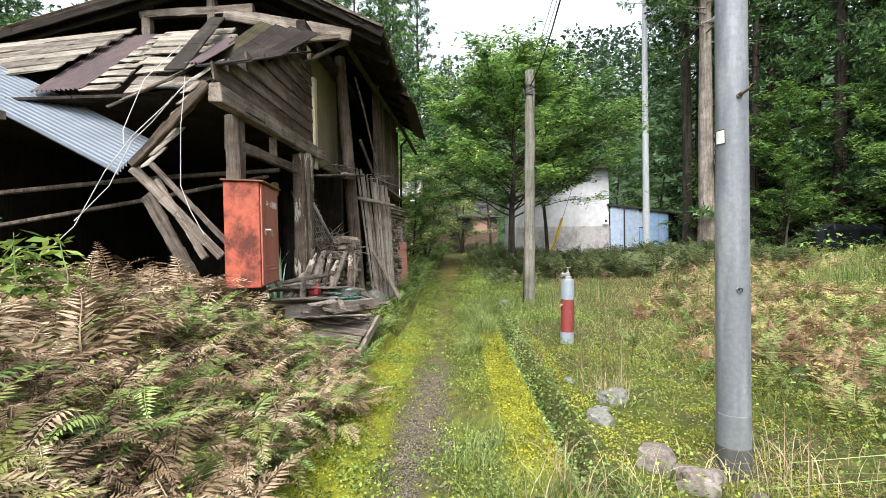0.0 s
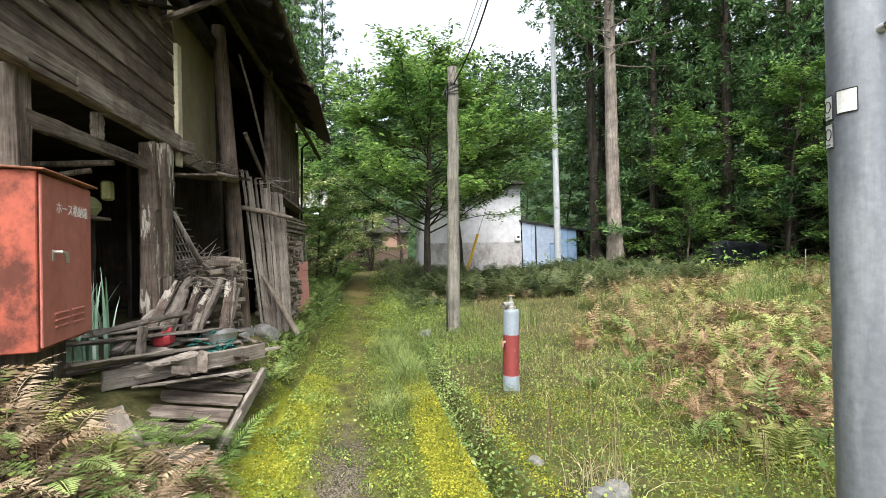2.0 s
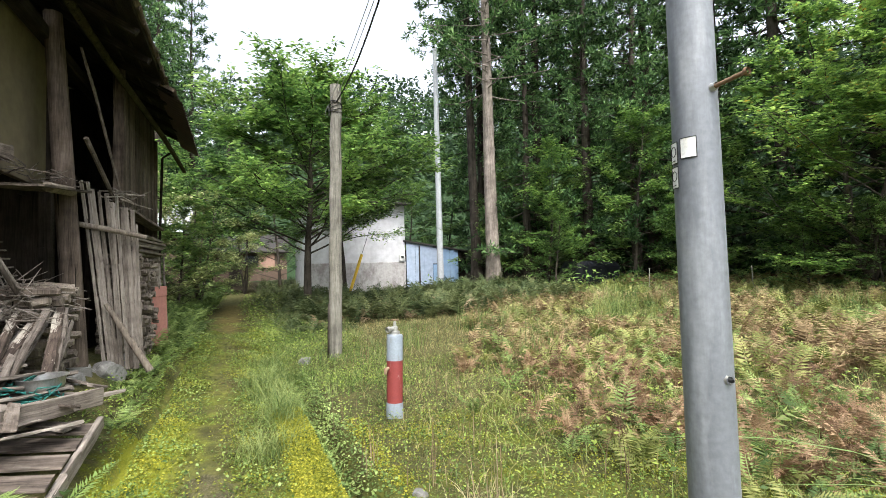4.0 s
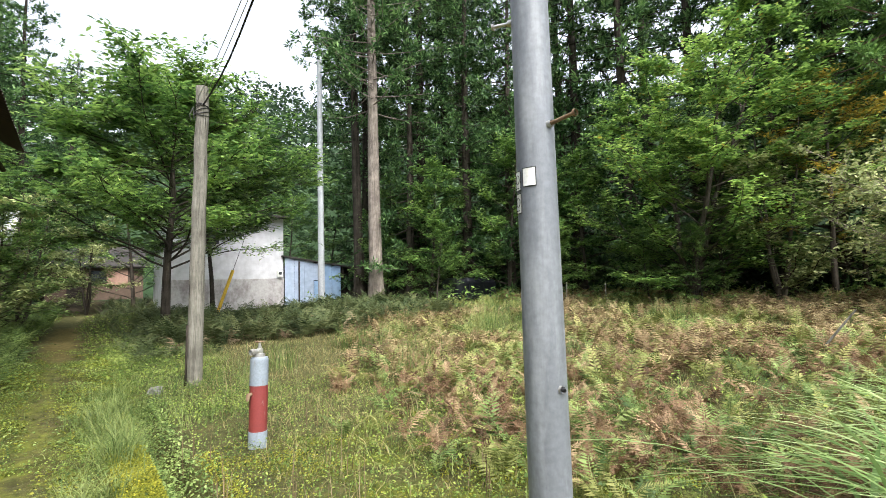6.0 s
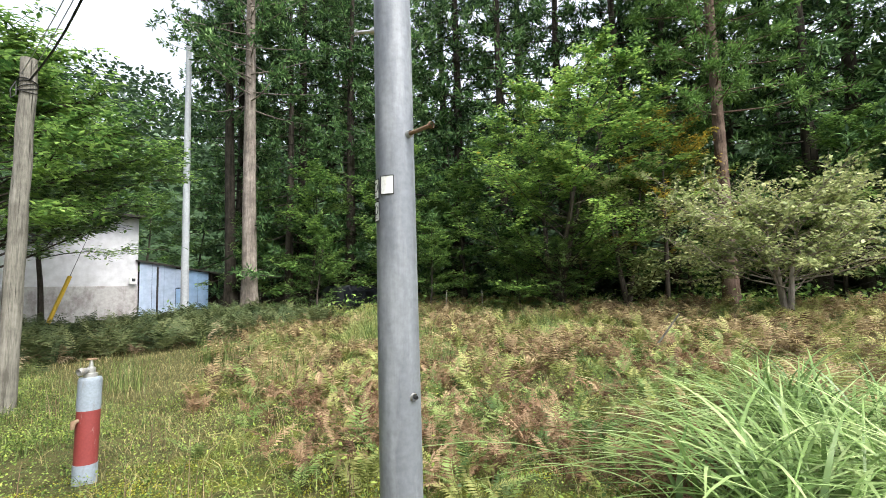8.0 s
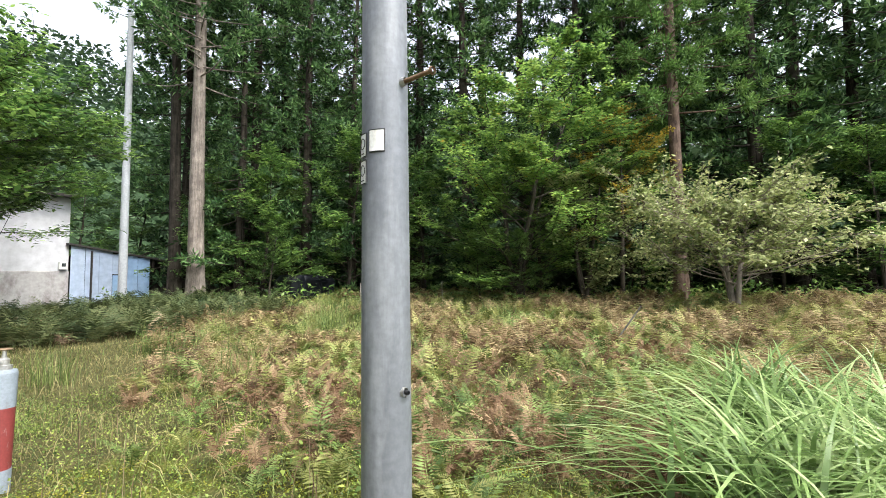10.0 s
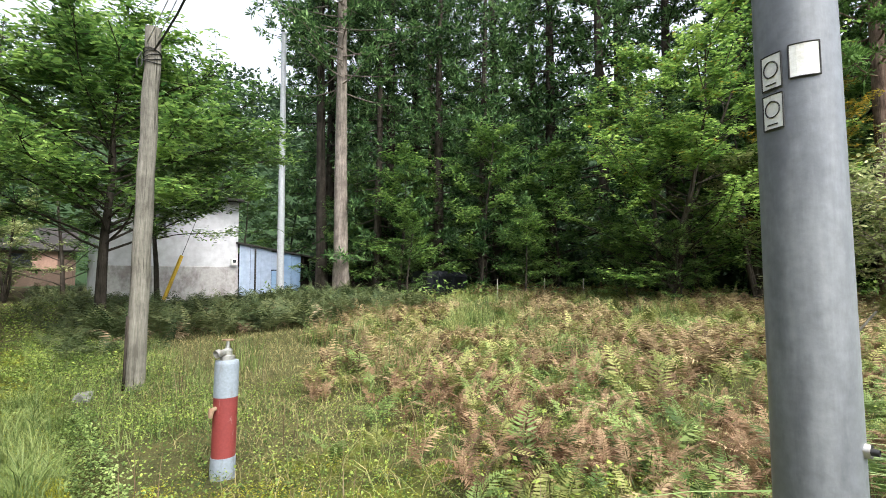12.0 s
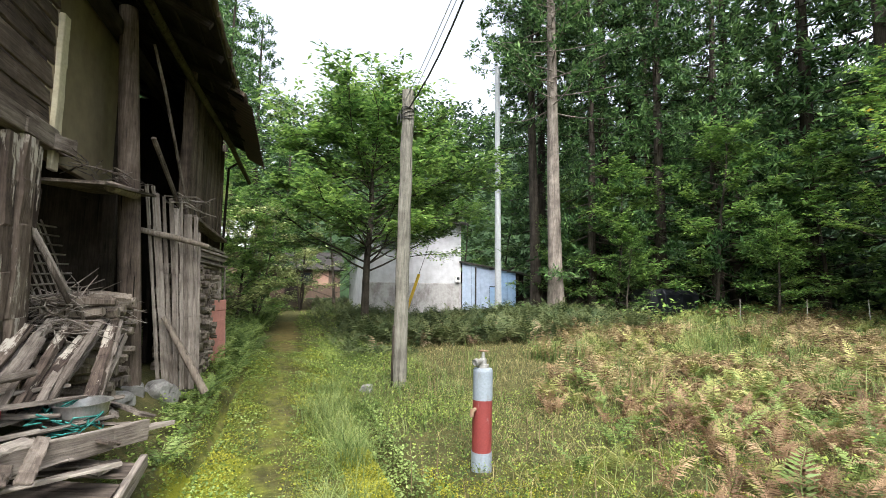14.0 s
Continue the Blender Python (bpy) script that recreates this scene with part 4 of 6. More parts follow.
def build_barn():
    b = thing("barn", (0, 0, 0), "dilapidated dark timber barn with a sagging board roof", "barn")
    W = lambda y0, z0, y1, z1, *r, **k: beam(r[0], (WX + r[4] if len(r) > 4 else WX, y0, z0), (WX + r[4] if len(r) > 4 else WX, y1, z1), r[1], r[2], r[3], b, **k)
    # front posts, beam and rail
    beam("post", (WX - 0.05, 5.17, 0.6), (WX - 0.05, 5.17, 2.94), 0.15, 0.17, M_OLD, b, 0, 0.006)
    for k, (yy, ww, zt) in enumerate(((7.15, 0.17, 2.88), (7.35, 0.19, 2.92), (7.53, 0.15, 2.9))):
        beam("post", (WX + 0.03 * (k == 1), yy, 0.62), (WX + 0.03 * (k == 1), yy, zt), 0.16, ww, M_PEEL, b, 0, 0.008)
    beam("front_beam", (WX + 0.04, 4.58, 3.02), (WX + 0.04, 7.78, 3.02), 0.13, 0.19, M_OLD, b, 0, 0.006)
    beam("beam_tenon", (WX + 0.02, 7.7, 3.0), (WX + 0.12, 7.98, 3.0), 0.16, 0.15, M_OLD, b)
    beam("rail", (WX, 5.2, 2.60), (WX, 7.0, 2.62), 0.07, 0.12, M_OLD, b)
    beam("stud", (WX, 6.12, 2.66), (WX, 6.12, 2.9), 0.07, 0.1, M_OLD, b)
    # lapped cladding above the beam, cut to the slope of the roof
    z = 3.12
    k = 0
    while z < 4.5:
        hgt = (0.2, 0.17, 0.23, 0.19)[k % 4]
        y0 = 4.55 + max(0, (z - 3.15)) * 2.25
        board("cladding_board", (WX + 0.035 - 0.012 * (k % 2), y0, z + hgt / 2 + 0.01), (WX + 0.03, 7.72, z + hgt / 2 + rng.uniform(-0.012, 0.006)), (-0.12, 0, 1), hgt - 0.012, 0.025, M_BOARD, b, 0.004)
        z += hgt
        k += 1
    # plaster bay, trim and the dark bay after it
    part("plaster_panel", box_bm(0.07, 1.62, 2.1, Matrix.Translation((WX - 0.02, 8.62, 3.9)), 0.004), M_PLASTER, b, "ochre plaster panel")
    beam("trim", (WX + 0.04, 7.86, 2.75), (WX + 0.04, 7.86, 4.3), 0.05, 0.13, M_TRIM, b, 0, 0.002)
    # added panel: closes a gap where sky light leaked into the bay
    part("bay_panel", box_bm(0.05, 0.9, 2.6, Matrix.Translation((WX - 0.3, 9.95, 4.1)), 0.004), M_SHADE_DARKWOOD, b)
    beam("corner_post", (WX, 9.52, 0.5), (WX, 9.52, 5.2), 0.14, 0.16, M_SHADE_DARKWOOD, b)
    beam("corner_post", (-1.78, 10.3, 0.4), (-1.78, 10.3, 5.0), 0.14, 0.14, M_BOARD, b)
    # vertical cladding of the far bay
    y = 10.35
    k = 0
    while y < 13.4:
        w = (0.2, 0.26, 0.17, 0.23)[k % 4]
        board("cladding_board", (-1.76 + 0.012 * (k % 2), y + w / 2, 2.72), (-1.78, y + w / 2 + 0.01, 4.95), (0, 1, 0), w - 0.008, 0.022, M_BOARD, b, 0.003, 2)
        y += w
        k += 1
    board("sill", (-1.7, 10.2, 2.72), (-1.68, 13.5, 2.68), (1, 0, 0), 0.22, 0.05, M_OLD, b)
    # leaning round post, with its shelf and brace
    tube("round_post", [(-1.95, 8.95, 0.5), (-2.03, 8.94, 1.9), (-2.12, 8.91, 3.4), (-2.22, 8.9, 5.05)], [0.122, 0.118, 0.112, 0.10], M_POST, b, 14)
    board("shelf", (-2.25, 7.65, 2.62), (-2.2, 9.15, 2.8), (1, 0, 0), 0.7, 0.03, M_OLD, b)
    tube("shelf_bearer", [(-1.98, 8.0, 2.66), (-1.98, 8.78, 2.74)], [0.055, 0.06], M_LOGEND, b, 10)
    tube("brace", [(-2.0, 7.7, 5.1), (-1.75, 9.6, 4.75), (-1.42, 12.2, 4.42), (-1.22, 13.9, 4.1)], [0.06, 0.055, 0.05, 0.045], M_MOSSY, b, 8)
    tube("hanging_branch", [(-1.85, 8.85, 3.45), (-1.75, 9.5, 2.95), (-1.7, 10.3, 2.5)], [0.03, 0.028, 0.018], M_OLD, b, 6)
    tube("hanging_branch", [(-1.95, 9.0, 4.7), (-1.85, 9.2, 4.2), (-1.7, 9.9, 3.0), (-1.6, 10.6, 2.0)], [0.018, 0.022, 0.022, 0.018], M_OLD, b, 6)
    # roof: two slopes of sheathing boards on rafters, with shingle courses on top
    # sheathing and rafters are near-black, so the under-roof shade is in their colour
    for x0, x1, y0, y1, dz, mat in ((-3.5, -1.16, 7.25, 10.4, 0.0, M_SHADE_DARKWOOD), (-3.5, -1.05, 10.35, 13.9, -0.07, M_SHADE_DARKWOOD), (-7.9, -3.5, 7.35, 13.9, 0.0, M_SHADE_DARKWOOD)):
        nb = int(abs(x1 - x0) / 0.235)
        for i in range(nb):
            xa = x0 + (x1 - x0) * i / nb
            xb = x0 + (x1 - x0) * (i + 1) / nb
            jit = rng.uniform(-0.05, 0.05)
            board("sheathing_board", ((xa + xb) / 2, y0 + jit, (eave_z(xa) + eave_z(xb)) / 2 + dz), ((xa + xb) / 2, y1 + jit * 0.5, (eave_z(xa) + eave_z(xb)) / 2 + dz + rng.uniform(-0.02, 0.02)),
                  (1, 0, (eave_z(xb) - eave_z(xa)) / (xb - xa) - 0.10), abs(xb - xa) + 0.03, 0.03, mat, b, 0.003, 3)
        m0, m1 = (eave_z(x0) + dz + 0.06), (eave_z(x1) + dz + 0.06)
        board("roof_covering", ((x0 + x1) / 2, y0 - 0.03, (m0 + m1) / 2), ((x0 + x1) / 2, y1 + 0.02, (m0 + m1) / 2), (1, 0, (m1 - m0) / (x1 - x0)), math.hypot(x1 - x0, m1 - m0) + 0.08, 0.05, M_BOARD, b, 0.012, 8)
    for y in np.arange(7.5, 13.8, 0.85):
        beam("rafter", (-3.5, y, 5.83), (-1.2, y, eave_z(-1.2) - 0.12), 0.07, 0.1, M_SHADE_DARKWOOD, b)
        beam("rafter", (-3.5, y, 5.83), (-7.7, y, eave_z(-7.7) - 0.12), 0.07, 0.1, M_SHADE_DARKWOOD, b)
    corrugated("eave_sheet", (-1.28, 10.4, 4.78), (0, 3.55, -0.08), (0.36, 0, -0.22), 26, 0.012, M_RUSTTIN, b, "dark rusted corrugated eave sheet")
    beam("verge_board", (-3.62, 7.22, 5.12), (-1.62, 7.22, 4.72), 0.05, 0.19, M_OLD, b, 0, 0.004)
    beam("verge_board", (-3.5, 7.3, 5.9), (-1.12, 7.3, 4.76), 0.05, 0.13, M_SHADE_DARKWOOD, b)
    beam("verge_board", (-3.5, 7.33, 5.9), (-7.9, 7.33, 4.82), 0.05, 0.13, M_SHADE_DARKWOOD, b)
    beam("purlin", (-2.3, 6.9, 4.75), (-2.3, 13.6, 4.75), 0.14, 0.16, M_SHADE_DARKWOOD, b)
    beam("strut", (-2.9, 6.6, 4.35), (-1.75, 7.25, 4.72), 0.07, 0.07, M_OLD, b)
    beam("strut", (-2.6, 7.4, 4.3), (-1.7, 7.35, 4.68), 0.06, 0.06, M_OLD, b)
    # gable framing, then added walls, floor and ceiling that keep the inside dark
    for x in (-5.1, -4.0):
        beam("gable_post", (x, 7.6, 4.2), (x, 7.6, 5.55), 0.13, 0.13, M_OLD, b)
    beam("gable_rail", (-5.2, 7.58, 5.32), (-3.3, 7.58, 5.36), 0.1, 0.13, M_OLD, b)
    part("gable_wall", box_bm(5.0, 0.06, 2.3, Matrix.Translation((-5.1, 8.6, 4.55)), 0.004), M_SHADE_DARKWOOD, b)
    part("back_wall", box_bm(5.4, 0.08, 5.4, Matrix.Translation((-5.1, 13.4, 2.9)), 0.004), M_SHADE_DARKWOOD, b)
    part("back_wall", box_bm(0.08, 9.4, 5.2, Matrix.Translation((-7.7, 9.0, 2.6)), 0.004), M_SHADE_DARKWOOD, b)
    part("inner_wall", box_bm(0.06, 4.2, 4.6, Matrix.Translation((-3.75, 11.6, 2.7)), 0.004), M_SHADE_DARKWOOD, b)
    part("inner_wall", box_bm(1.2, 0.06, 4.0, Matrix.Translation((-3.12, 9.75, 2.4)), 0.004), M_SHADE_DARKWOOD, b)
    part("inner_wall", box_bm(4.1, 0.06, 3.4, Matrix.Translation((-5.6, 11.9, 1.9)), 0.004), M_SHADE_DARKWOOD, b)
    part("inner_floor", box_bm(5.2, 8.6, 0.1, Matrix.Translation((-5.1, 9.2, 0.6)), 0.004), M_SHADE_DARKWOOD, b)
    part("inner_ceiling", box_bm(5.1, 7.6, 0.04, Matrix.Translation((-5.1, 9.4, 3.35)), 0.004), M_SHADE_DARKWOOD, b)
    tube("downpipe", [(-1.4, 13.6, 4.5), (-1.62, 13.55, 4.3), (-1.66, 13.5, 2.4), (-1.68, 13.5, 0.35)], 0.028, M_SHADE_DARKWOOD, b, 8)
    part("end_wall", box_bm(0.8, 0.08, 4.3, Matrix.Translation((-2.1, 13.45, 2.5)), 0.004), M_BOARD, b)
    # added wall that keeps the far bay's inside dark
    part("bay_wall", box_bm(0.06, 2.2, 2.5, Matrix.Translation((-2.3, 11.9, 1.5)), 0.004), M_SHADE_DARKWOOD, b)
    return b


def build_lean_to():
    """The collapsed roof that hangs off the barn's gable."""
    c = thing("collapsed_lean_to", (0, 0, 0), "collapsed lean-to roof of silvered boards and tin sheets", "shed roof")
    for i in range(8):
        f = i / 7
        y, z = 7.1 - 1.25 * f, 4.76 - 1.2 * f + 0.05 * math.sin(5 * f)
        xl, xr = -4.52 + 0.28 * f + rng.uniform(-0.05, 0.05), -3.42 + 0.22 * f + rng.uniform(-0.04, 0.08)
        board("roof_board", (xl, y, z), (xr, y + rng.uniform(-0.05, 0.05), z + rng.uniform(-0.03, 0.05)), (0, 1.25, 1.15), 0.225, 0.02, M_SILVER, c, 0.004)
    for i in range(5):
        f = i / 4
        board("roof_board", (-4.55 + 0.1 * i, 5.95 - 0.12 * i, 3.35 - 0.16 * f), (-3.1 + 0.02 * i, 5.6 - 0.12 * i, 3.72 - 0.28 * f), (0, 1, 0.55), 0.13, 0.018, M_SILVER, c, 0.005)
    for i in range(6):
        f = i / 5
        y, z = 7.1 - 1.0 * f, 4.82 - 0.9 * f
        board("roof_board", (-8.4, y, z - 0.25), (-5.0 - 0.3 * f, y, z + 0.02), (0, 1.1, 1.0), 0.22, 0.02, M_SILVER, c, 0.004)
    for i in range(9):
        f = i / 8
        board("batten", (-4.62 - 0.02 * i, 7.05 - 1.25 * f, 4.72 - 1.2 * f), (-4.38 + 0.01 * i, 7.03 - 1.25 * f, 4.72 - 1.2 * f), (0, 1.1, 1), 0.15, 0.016, M_SILVER, c, 0.006, 1)
    corrugated("rusted_sheet", (-5.32, 7.12, 4.78), (0.68, 0, 0.02), (-0.12, -1.35, -1.30), 11, 0.013, M_RUSTTIN, c, "dark rusted corrugated sheet")
    corrugated("rusted_sheet", (-3.38, 6.7, 4.5), (0.38, -0.25, -0.1), (0.25, -1.5, -0.95), 6, 0.012, M_RUSTTIN, c, "dark rusted corrugated sheet")
    corrugated("tin_sheet", (-6.35, 6.2, 4.02), (0.1, -0.72, -0.52), (2.45, -0.42, -1.18), 13, 0.03, M_TIN, c, "shiny galvanised corrugated sheet")
    for i in range(4):
        # most undersides use the near-black wood, which puts their shade into the colour
        board("underside_board", (-3.12 + 0.15 * i, 5.45 + 0.06 * i, 3.5 + 0.03 * i), (-2.75 + 0.22 * i, 6.75, 4.72 - 0.05 * i), (1, 0.1, -0.35), 0.19, 0.02, M_MOSSY if i < 1 else M_SHADE_DARKWOOD, c, 0.004)
    board("soffit", (-2.46, 4.6, 3.30), (-2.44, 7.7, 4.68), (1, 0, 0.03), 0.3, 0.025, M_SHADE_DARKWOOD, c, 0.004)
    board("underside_board", (-3.6, 7.0, 4.95), (-3.05, 4.95, 3.4), (1, 0, -0.1), 0.2, 0.02, M_SHADE_DARKWOOD, c)
    beam("fallen_beam", (-2.5, 4.62, 3.12), (-3.38, 4.72, 2.34), 0.06, 0.085, M_BOARD, c)
    for i in range(9):
        p = np.array([-2.75 - 0.1 * i, 4.75 + 0.05 * i, 3.2 - 0.1 * i])
        q = p + np.array([-0.1, 0.85, 0.55]) * rng.uniform(0.5, 1.1)
        board("splinter", p, q, (1, 0, 0.2), rng.uniform(0.04, 0.12), 0.014, M_OLD if i % 2 else M_SILVER, c, 0.004, 1)
    for a, q, w in (((-3.42, 4.78, 2.32), (-2.55, 4.9, 1.36), 0.10), ((-3.3, 4.9, 2.38), (-2.45, 5.0, 1.42), 0.06), ((-3.22, 4.85, 2.2), (-2.7, 4.85, 1.35), 0.07), ((-3.1, 5.3, 1.1), (-3.7, 5.4, 2.1), 0.16)):
        beam("leaning_plank", a, q, 0.05, w, M_OLD, c)
    tube("roof_pole", [(-7.0, 6.4, 2.25), (-4.6, 6.5, 2.45), (-2.55, 6.6, 2.55)], [0.035, 0.035, 0.03], M_OLD, c, 6)
    tube("roof_pole", [(-6.5, 6.0, 1.75), (-4.4, 6.2, 2.1), (-2.6, 6.3, 2.42)], [0.03, 0.03, 0.025], M_OLD, c, 6)
    beam("eave_stub", (-6.6, 5.4, 3.1), (-5.05, 5.0, 2.98), 0.1, 0.1, M_OLD, c)
    tube("cable", [(-3.35, 5.6, 3.95), (-3.55, 5.2, 3.4), (-3.6, 4.9, 2.75), (-3.45, 4.7, 2.55)], 0.0045, M_CABLE, c, 5)
    tube("cable", [(-2.7, 4.65, 3.18), (-2.95, 4.6, 2.9), (-3.25, 4.55, 2.6), (-3.5, 4.5, 2.25), (-3.75, 4.4, 1.7), (-4.0, 4.35, 1.45)], 0.0045, M_CABLE, c, 5)
    tube("cable", [(-2.74, 4.66, 3.16), (-3.1, 4.62, 2.74), (-3.3, 4.6, 2.55), (-3.48, 4.52, 2.1), (-3.75, 4.4, 1.75)], 0.0045, M_CABLE, c, 5)
    tube("cable", [(-2.72, 4.6, 3.2), (-2.78, 4.6, 2.7), (-2.8, 4.6, 2.1), (-2.72, 4.62, 1.85), (-2.6, 4.65, 1.6)], 0.0045, M_CABLE, c, 5)
    return c


build_barn()
build_lean_to()


# ---------------------------------------------------------------- loose wood and clutter by the barn
def firewood_stack(name, x, y0, y1, z0, z1, label):
    s = thing(name, (x, (y0 + y1) / 2, z0), label, "firewood")
    z = 0.05
    row = 0
    while z < z1 - z0:
        y = y0 - (y0 + y1) / 2 + 0.05 * (row % 2)
        while y < (y1 - y0) / 2:
            r = rng.uniform(0.035, 0.075)
            dz = rng.normal(0, 0.018)
            pts = [(-0.35, y + rng.normal(0, 0.01), z + dz), (0, y, z + dz + rng.normal(0, 0.01)), (0.1 + rng.uniform(-0.12, 0.16), y + rng.normal(0, 0.03), z + dz + rng.normal(0, 0.012))]
            tube("log", pts, [r, r * 1.05, r * rng.uniform(0.7, 1.0)], M_LOGEND, s, int(rng.integers(4, 8)), smooth=False)
            y += 2.05 * r
        z += 0.105
        row += 1
    return s


firewood_stack("firewood_stack", -2.1, 7.95, 8.85, 0.6, 1.55, "stack of split grey firewood under the barn shelf")
firewood_stack("firewood_stack", -1.72, 10.3, 12.4, 0.32, 1.95, "tall uneven stack of split firewood against the barn wall")


def plank_thing(p, q, wide, width, thick, mat=None, label="weathered grey plank lying on the debris heap", name="plank"):
    p, q = Vector(p), Vector(q)
    z = (q - p).normalized()
    x = Vector(wide)
    x = (x - z * x.dot(z)).normalized()
    me = bpy.data.meshes.new(name)
    bm = box_bm(width, thick, (q - p).length, None, min(0.006, thick * 0.3), 0.004, 5)
    bm.to_mesh(me)
    bm.free()
    me.materials.append(mat or M_DEBRIS)
    ob = tagged(new(name, me), label, "plank", "loose planks by the barn")
    ob.matrix_world = Matrix.Translation((p + q) / 2) @ Matrix((x, z.cross(x), z)).transposed().to_4x4()
    return ob


# split slabs sliding down from the stack
for i in range(16):
    y = 6.3 + 0.045 * i + rng.uniform(-0.15, 0.15)
    plank_thing((-2.38 + 0.035 * i, y + rng.uniform(1.1, 1.5), 1.28 + rng.uniform(-0.2, 0.08)), (-2.3 + 0.042 * i + rng.uniform(-0.12, 0.12), y, 0.68 + rng.uniform(0, 0.08)), (1, 0.2, rng.uniform(-0.4, 0.4)), rng.uniform(0.06, 0.12), rng.uniform(0.03, 0.06), M_PEEL if i % 4 == 1 else None, "split grey slab sliding off the firewood stack")
# long boards on the ground before the barn
for p, q, wd, w, t in (((-2.5, 5.2, 0.97), (-1.75, 6.9, 0.80), (1, 0, 0.1), 0.26, 0.03), ((-2.75, 5.6, 0.95), (-1.95, 7.2, 0.84), (1, 0, 0.1), 0.22, 0.03), ((-2.2, 5.15, 0.84), (-1.5, 6.75, 0.66), (1, 0.2, 0.2), 0.2, 0.03),
                       ((-2.1, 5.45, 0.66), (-1.15, 6.55, 0.62), (0.3, 0.2, 1), 0.15, 0.04), ((-2.0, 5.65, 0.62), (-1.1, 6.85, 0.58), (0.8, -0.6, 0.2), 0.2, 0.03), ((-1.85, 5.45, 0.6), (-1.25, 6.2, 0.5), (0.8, -0.6, 0.2), 0.2, 0.02),
                       ((-1.7, 5.9, 0.56), (-1.2, 6.75, 0.52), (0.8, -0.6, 0.3), 0.16, 0.02), ((-2.3, 6.7, 0.78), (-1.5, 7.15, 0.74), (0.4, -0.8, 0.2), 0.2, 0.03), ((-2.6, 6.3, 0.86), (-1.7, 6.6, 0.74), (0.4, -0.8, 0.2), 0.18, 0.025),
                       ((-2.3, 5.05, 0.92), (-2.3, 5.1, 0.7), (0, 1, 0), 0.1, 0.06), ((-2.05, 5.9, 0.62), (-2.02, 5.95, 1.0), (0, 1, 0), 0.08, 0.05), ((-2.25, 5.6, 1.0), (-2.0, 6.9, 1.0), (1, 0, 0.5), 0.05, 0.05),
                       ((-1.6, 4.75, 0.36), (-1.95, 5.2, 0.5), (0.8, 0.6, 0.2), 0.2, 0.02), ((-1.3, 6.3, 0.44), (-1.75, 6.5, 0.5), (0.2, 1, 0.1), 0.14, 0.02), ((-1.9, 6.2, 0.55), (-1.25, 6.35, 0.46), (0, 1, 0.1), 0.1, 0.02)):
    plank_thing(p, q, wd, w, t)
for i in range(12):
    a = np.array([rng.uniform(-2.2, -1.5), rng.uniform(6.0, 7.4), rng.uniform(0.62, 0.74)])
    d = np.array([rng.uniform(-0.6, 0.8), rng.uniform(-0.9, 0.2), 0])
    d = d / np.linalg.norm(d) * rng.uniform(0.35, 0.8)
    plank_thing(a, a + d + np.array([0, 0, rng.uniform(-0.12, 0.05)]), (d[1], -d[0], 0.2), rng.uniform(0.06, 0.14), 0.022, M_OLD if i % 3 == 0 else None)
# slatted pallet sloping to the path
pallet = thing("wooden_pallet", (-1.55, 5.75, 0.35), "sloping slatted board pallet half in the ferns", "pallet")
for sx, z in ((-0.42, 0.14), (0.36, -0.06)):
    beam("side_rail", (sx, -0.95, z - 0.20), (sx + 0.02, 0.85, z + 0.10), 0.05, 0.1, M_DEBRIS, pallet)
for i in range(6):
    y = -0.88 + 0.3 * i
    board("slat", (-0.44, y, 0.03 + 0.15 * (y + 0.95) / 1.8), (0.36, y + 0.02, -0.17 + 0.15 + 0.15 * (y + 0.95) / 1.8 - 0.07), (0, 1, 0.16), 0.185, 0.02, M_OLD, pallet, 0.003, 2)

# hurdle of upright sticks
hurdle = thing("stick_hurdle", (-1.62, 9.35, 0.34), "leaning hurdle of split upright sticks tied to a rail", "fence")
for i in range(11):
    f = i / 10
    board("stick", (-0.10 + 0.36 * f + rng.uniform(-0.03, 0.03), -0.05 + 0.3 * f, rng.uniform(-0.05, 0.25 * f + 0.02)), (-0.40 + 0.56 * f + rng.normal(0, 0.015), 0.08 + 0.3 * f, 2.66 - 0.42 * f + rng.uniform(-0.16, 0.1)),
          (1, 0.3 * (i % 3 - 1), 0), rng.uniform(0.035, 0.065), 0.02, M_DEBRIS, hurdle, 0.004, 4)
tube("rail", [(-0.5, -0.02, 2.06), (-0.1, 0.06, 1.98), (0.32, 0.2, 1.88)], [0.035, 0.04, 0.03], M_LOGEND, hurdle, 8)
for i in range(9):
    a = np.array([rng.uniform(-0.35, 0.0), rng.uniform(0.1, 0.4), rng.uniform(2.2, 2.6)])
    tube("twig", [tuple(a), tuple(a + np.array([0.15, 0.2, rng.uniform(-0.08, 0.08)])), tuple(a + np.array([0.35, 0.35, rng.uniform(-0.15, 0.1)]))], [0.012, 0.01, 0.005], M_DEBRIS, hurdle, 5)
tube("stake", [(0.42, -0.1, 0.0), (0.15, -0.1, 0.5), (-0.1, -0.08, 0.95)], [0.05, 0.045, 0.03], M_LOGEND, hurdle, 8)
for i in range(8):
    plank_thing((-1.72 + rng.uniform(-0.05, 0.05), 10.5 + rng.uniform(-0.2, 0.2), 2.03 + 0.05 * i), (-1.6 + rng.uniform(-0.06, 0.1), 12.4 + rng.uniform(-0.2, 0.2), 2.03 + 0.05 * i), (1, 0, 0), 0.2, 0.035, None, "grey board stacked on top of the firewood")
plank_thing((-1.5, 12.15, 0.32), (-1.53, 12.15, 1.45), (0.45, 1, 0), 0.6, 0.02, M_PINK, "faded pink sheet panel leaning by the barn wall", "sheet_panel")
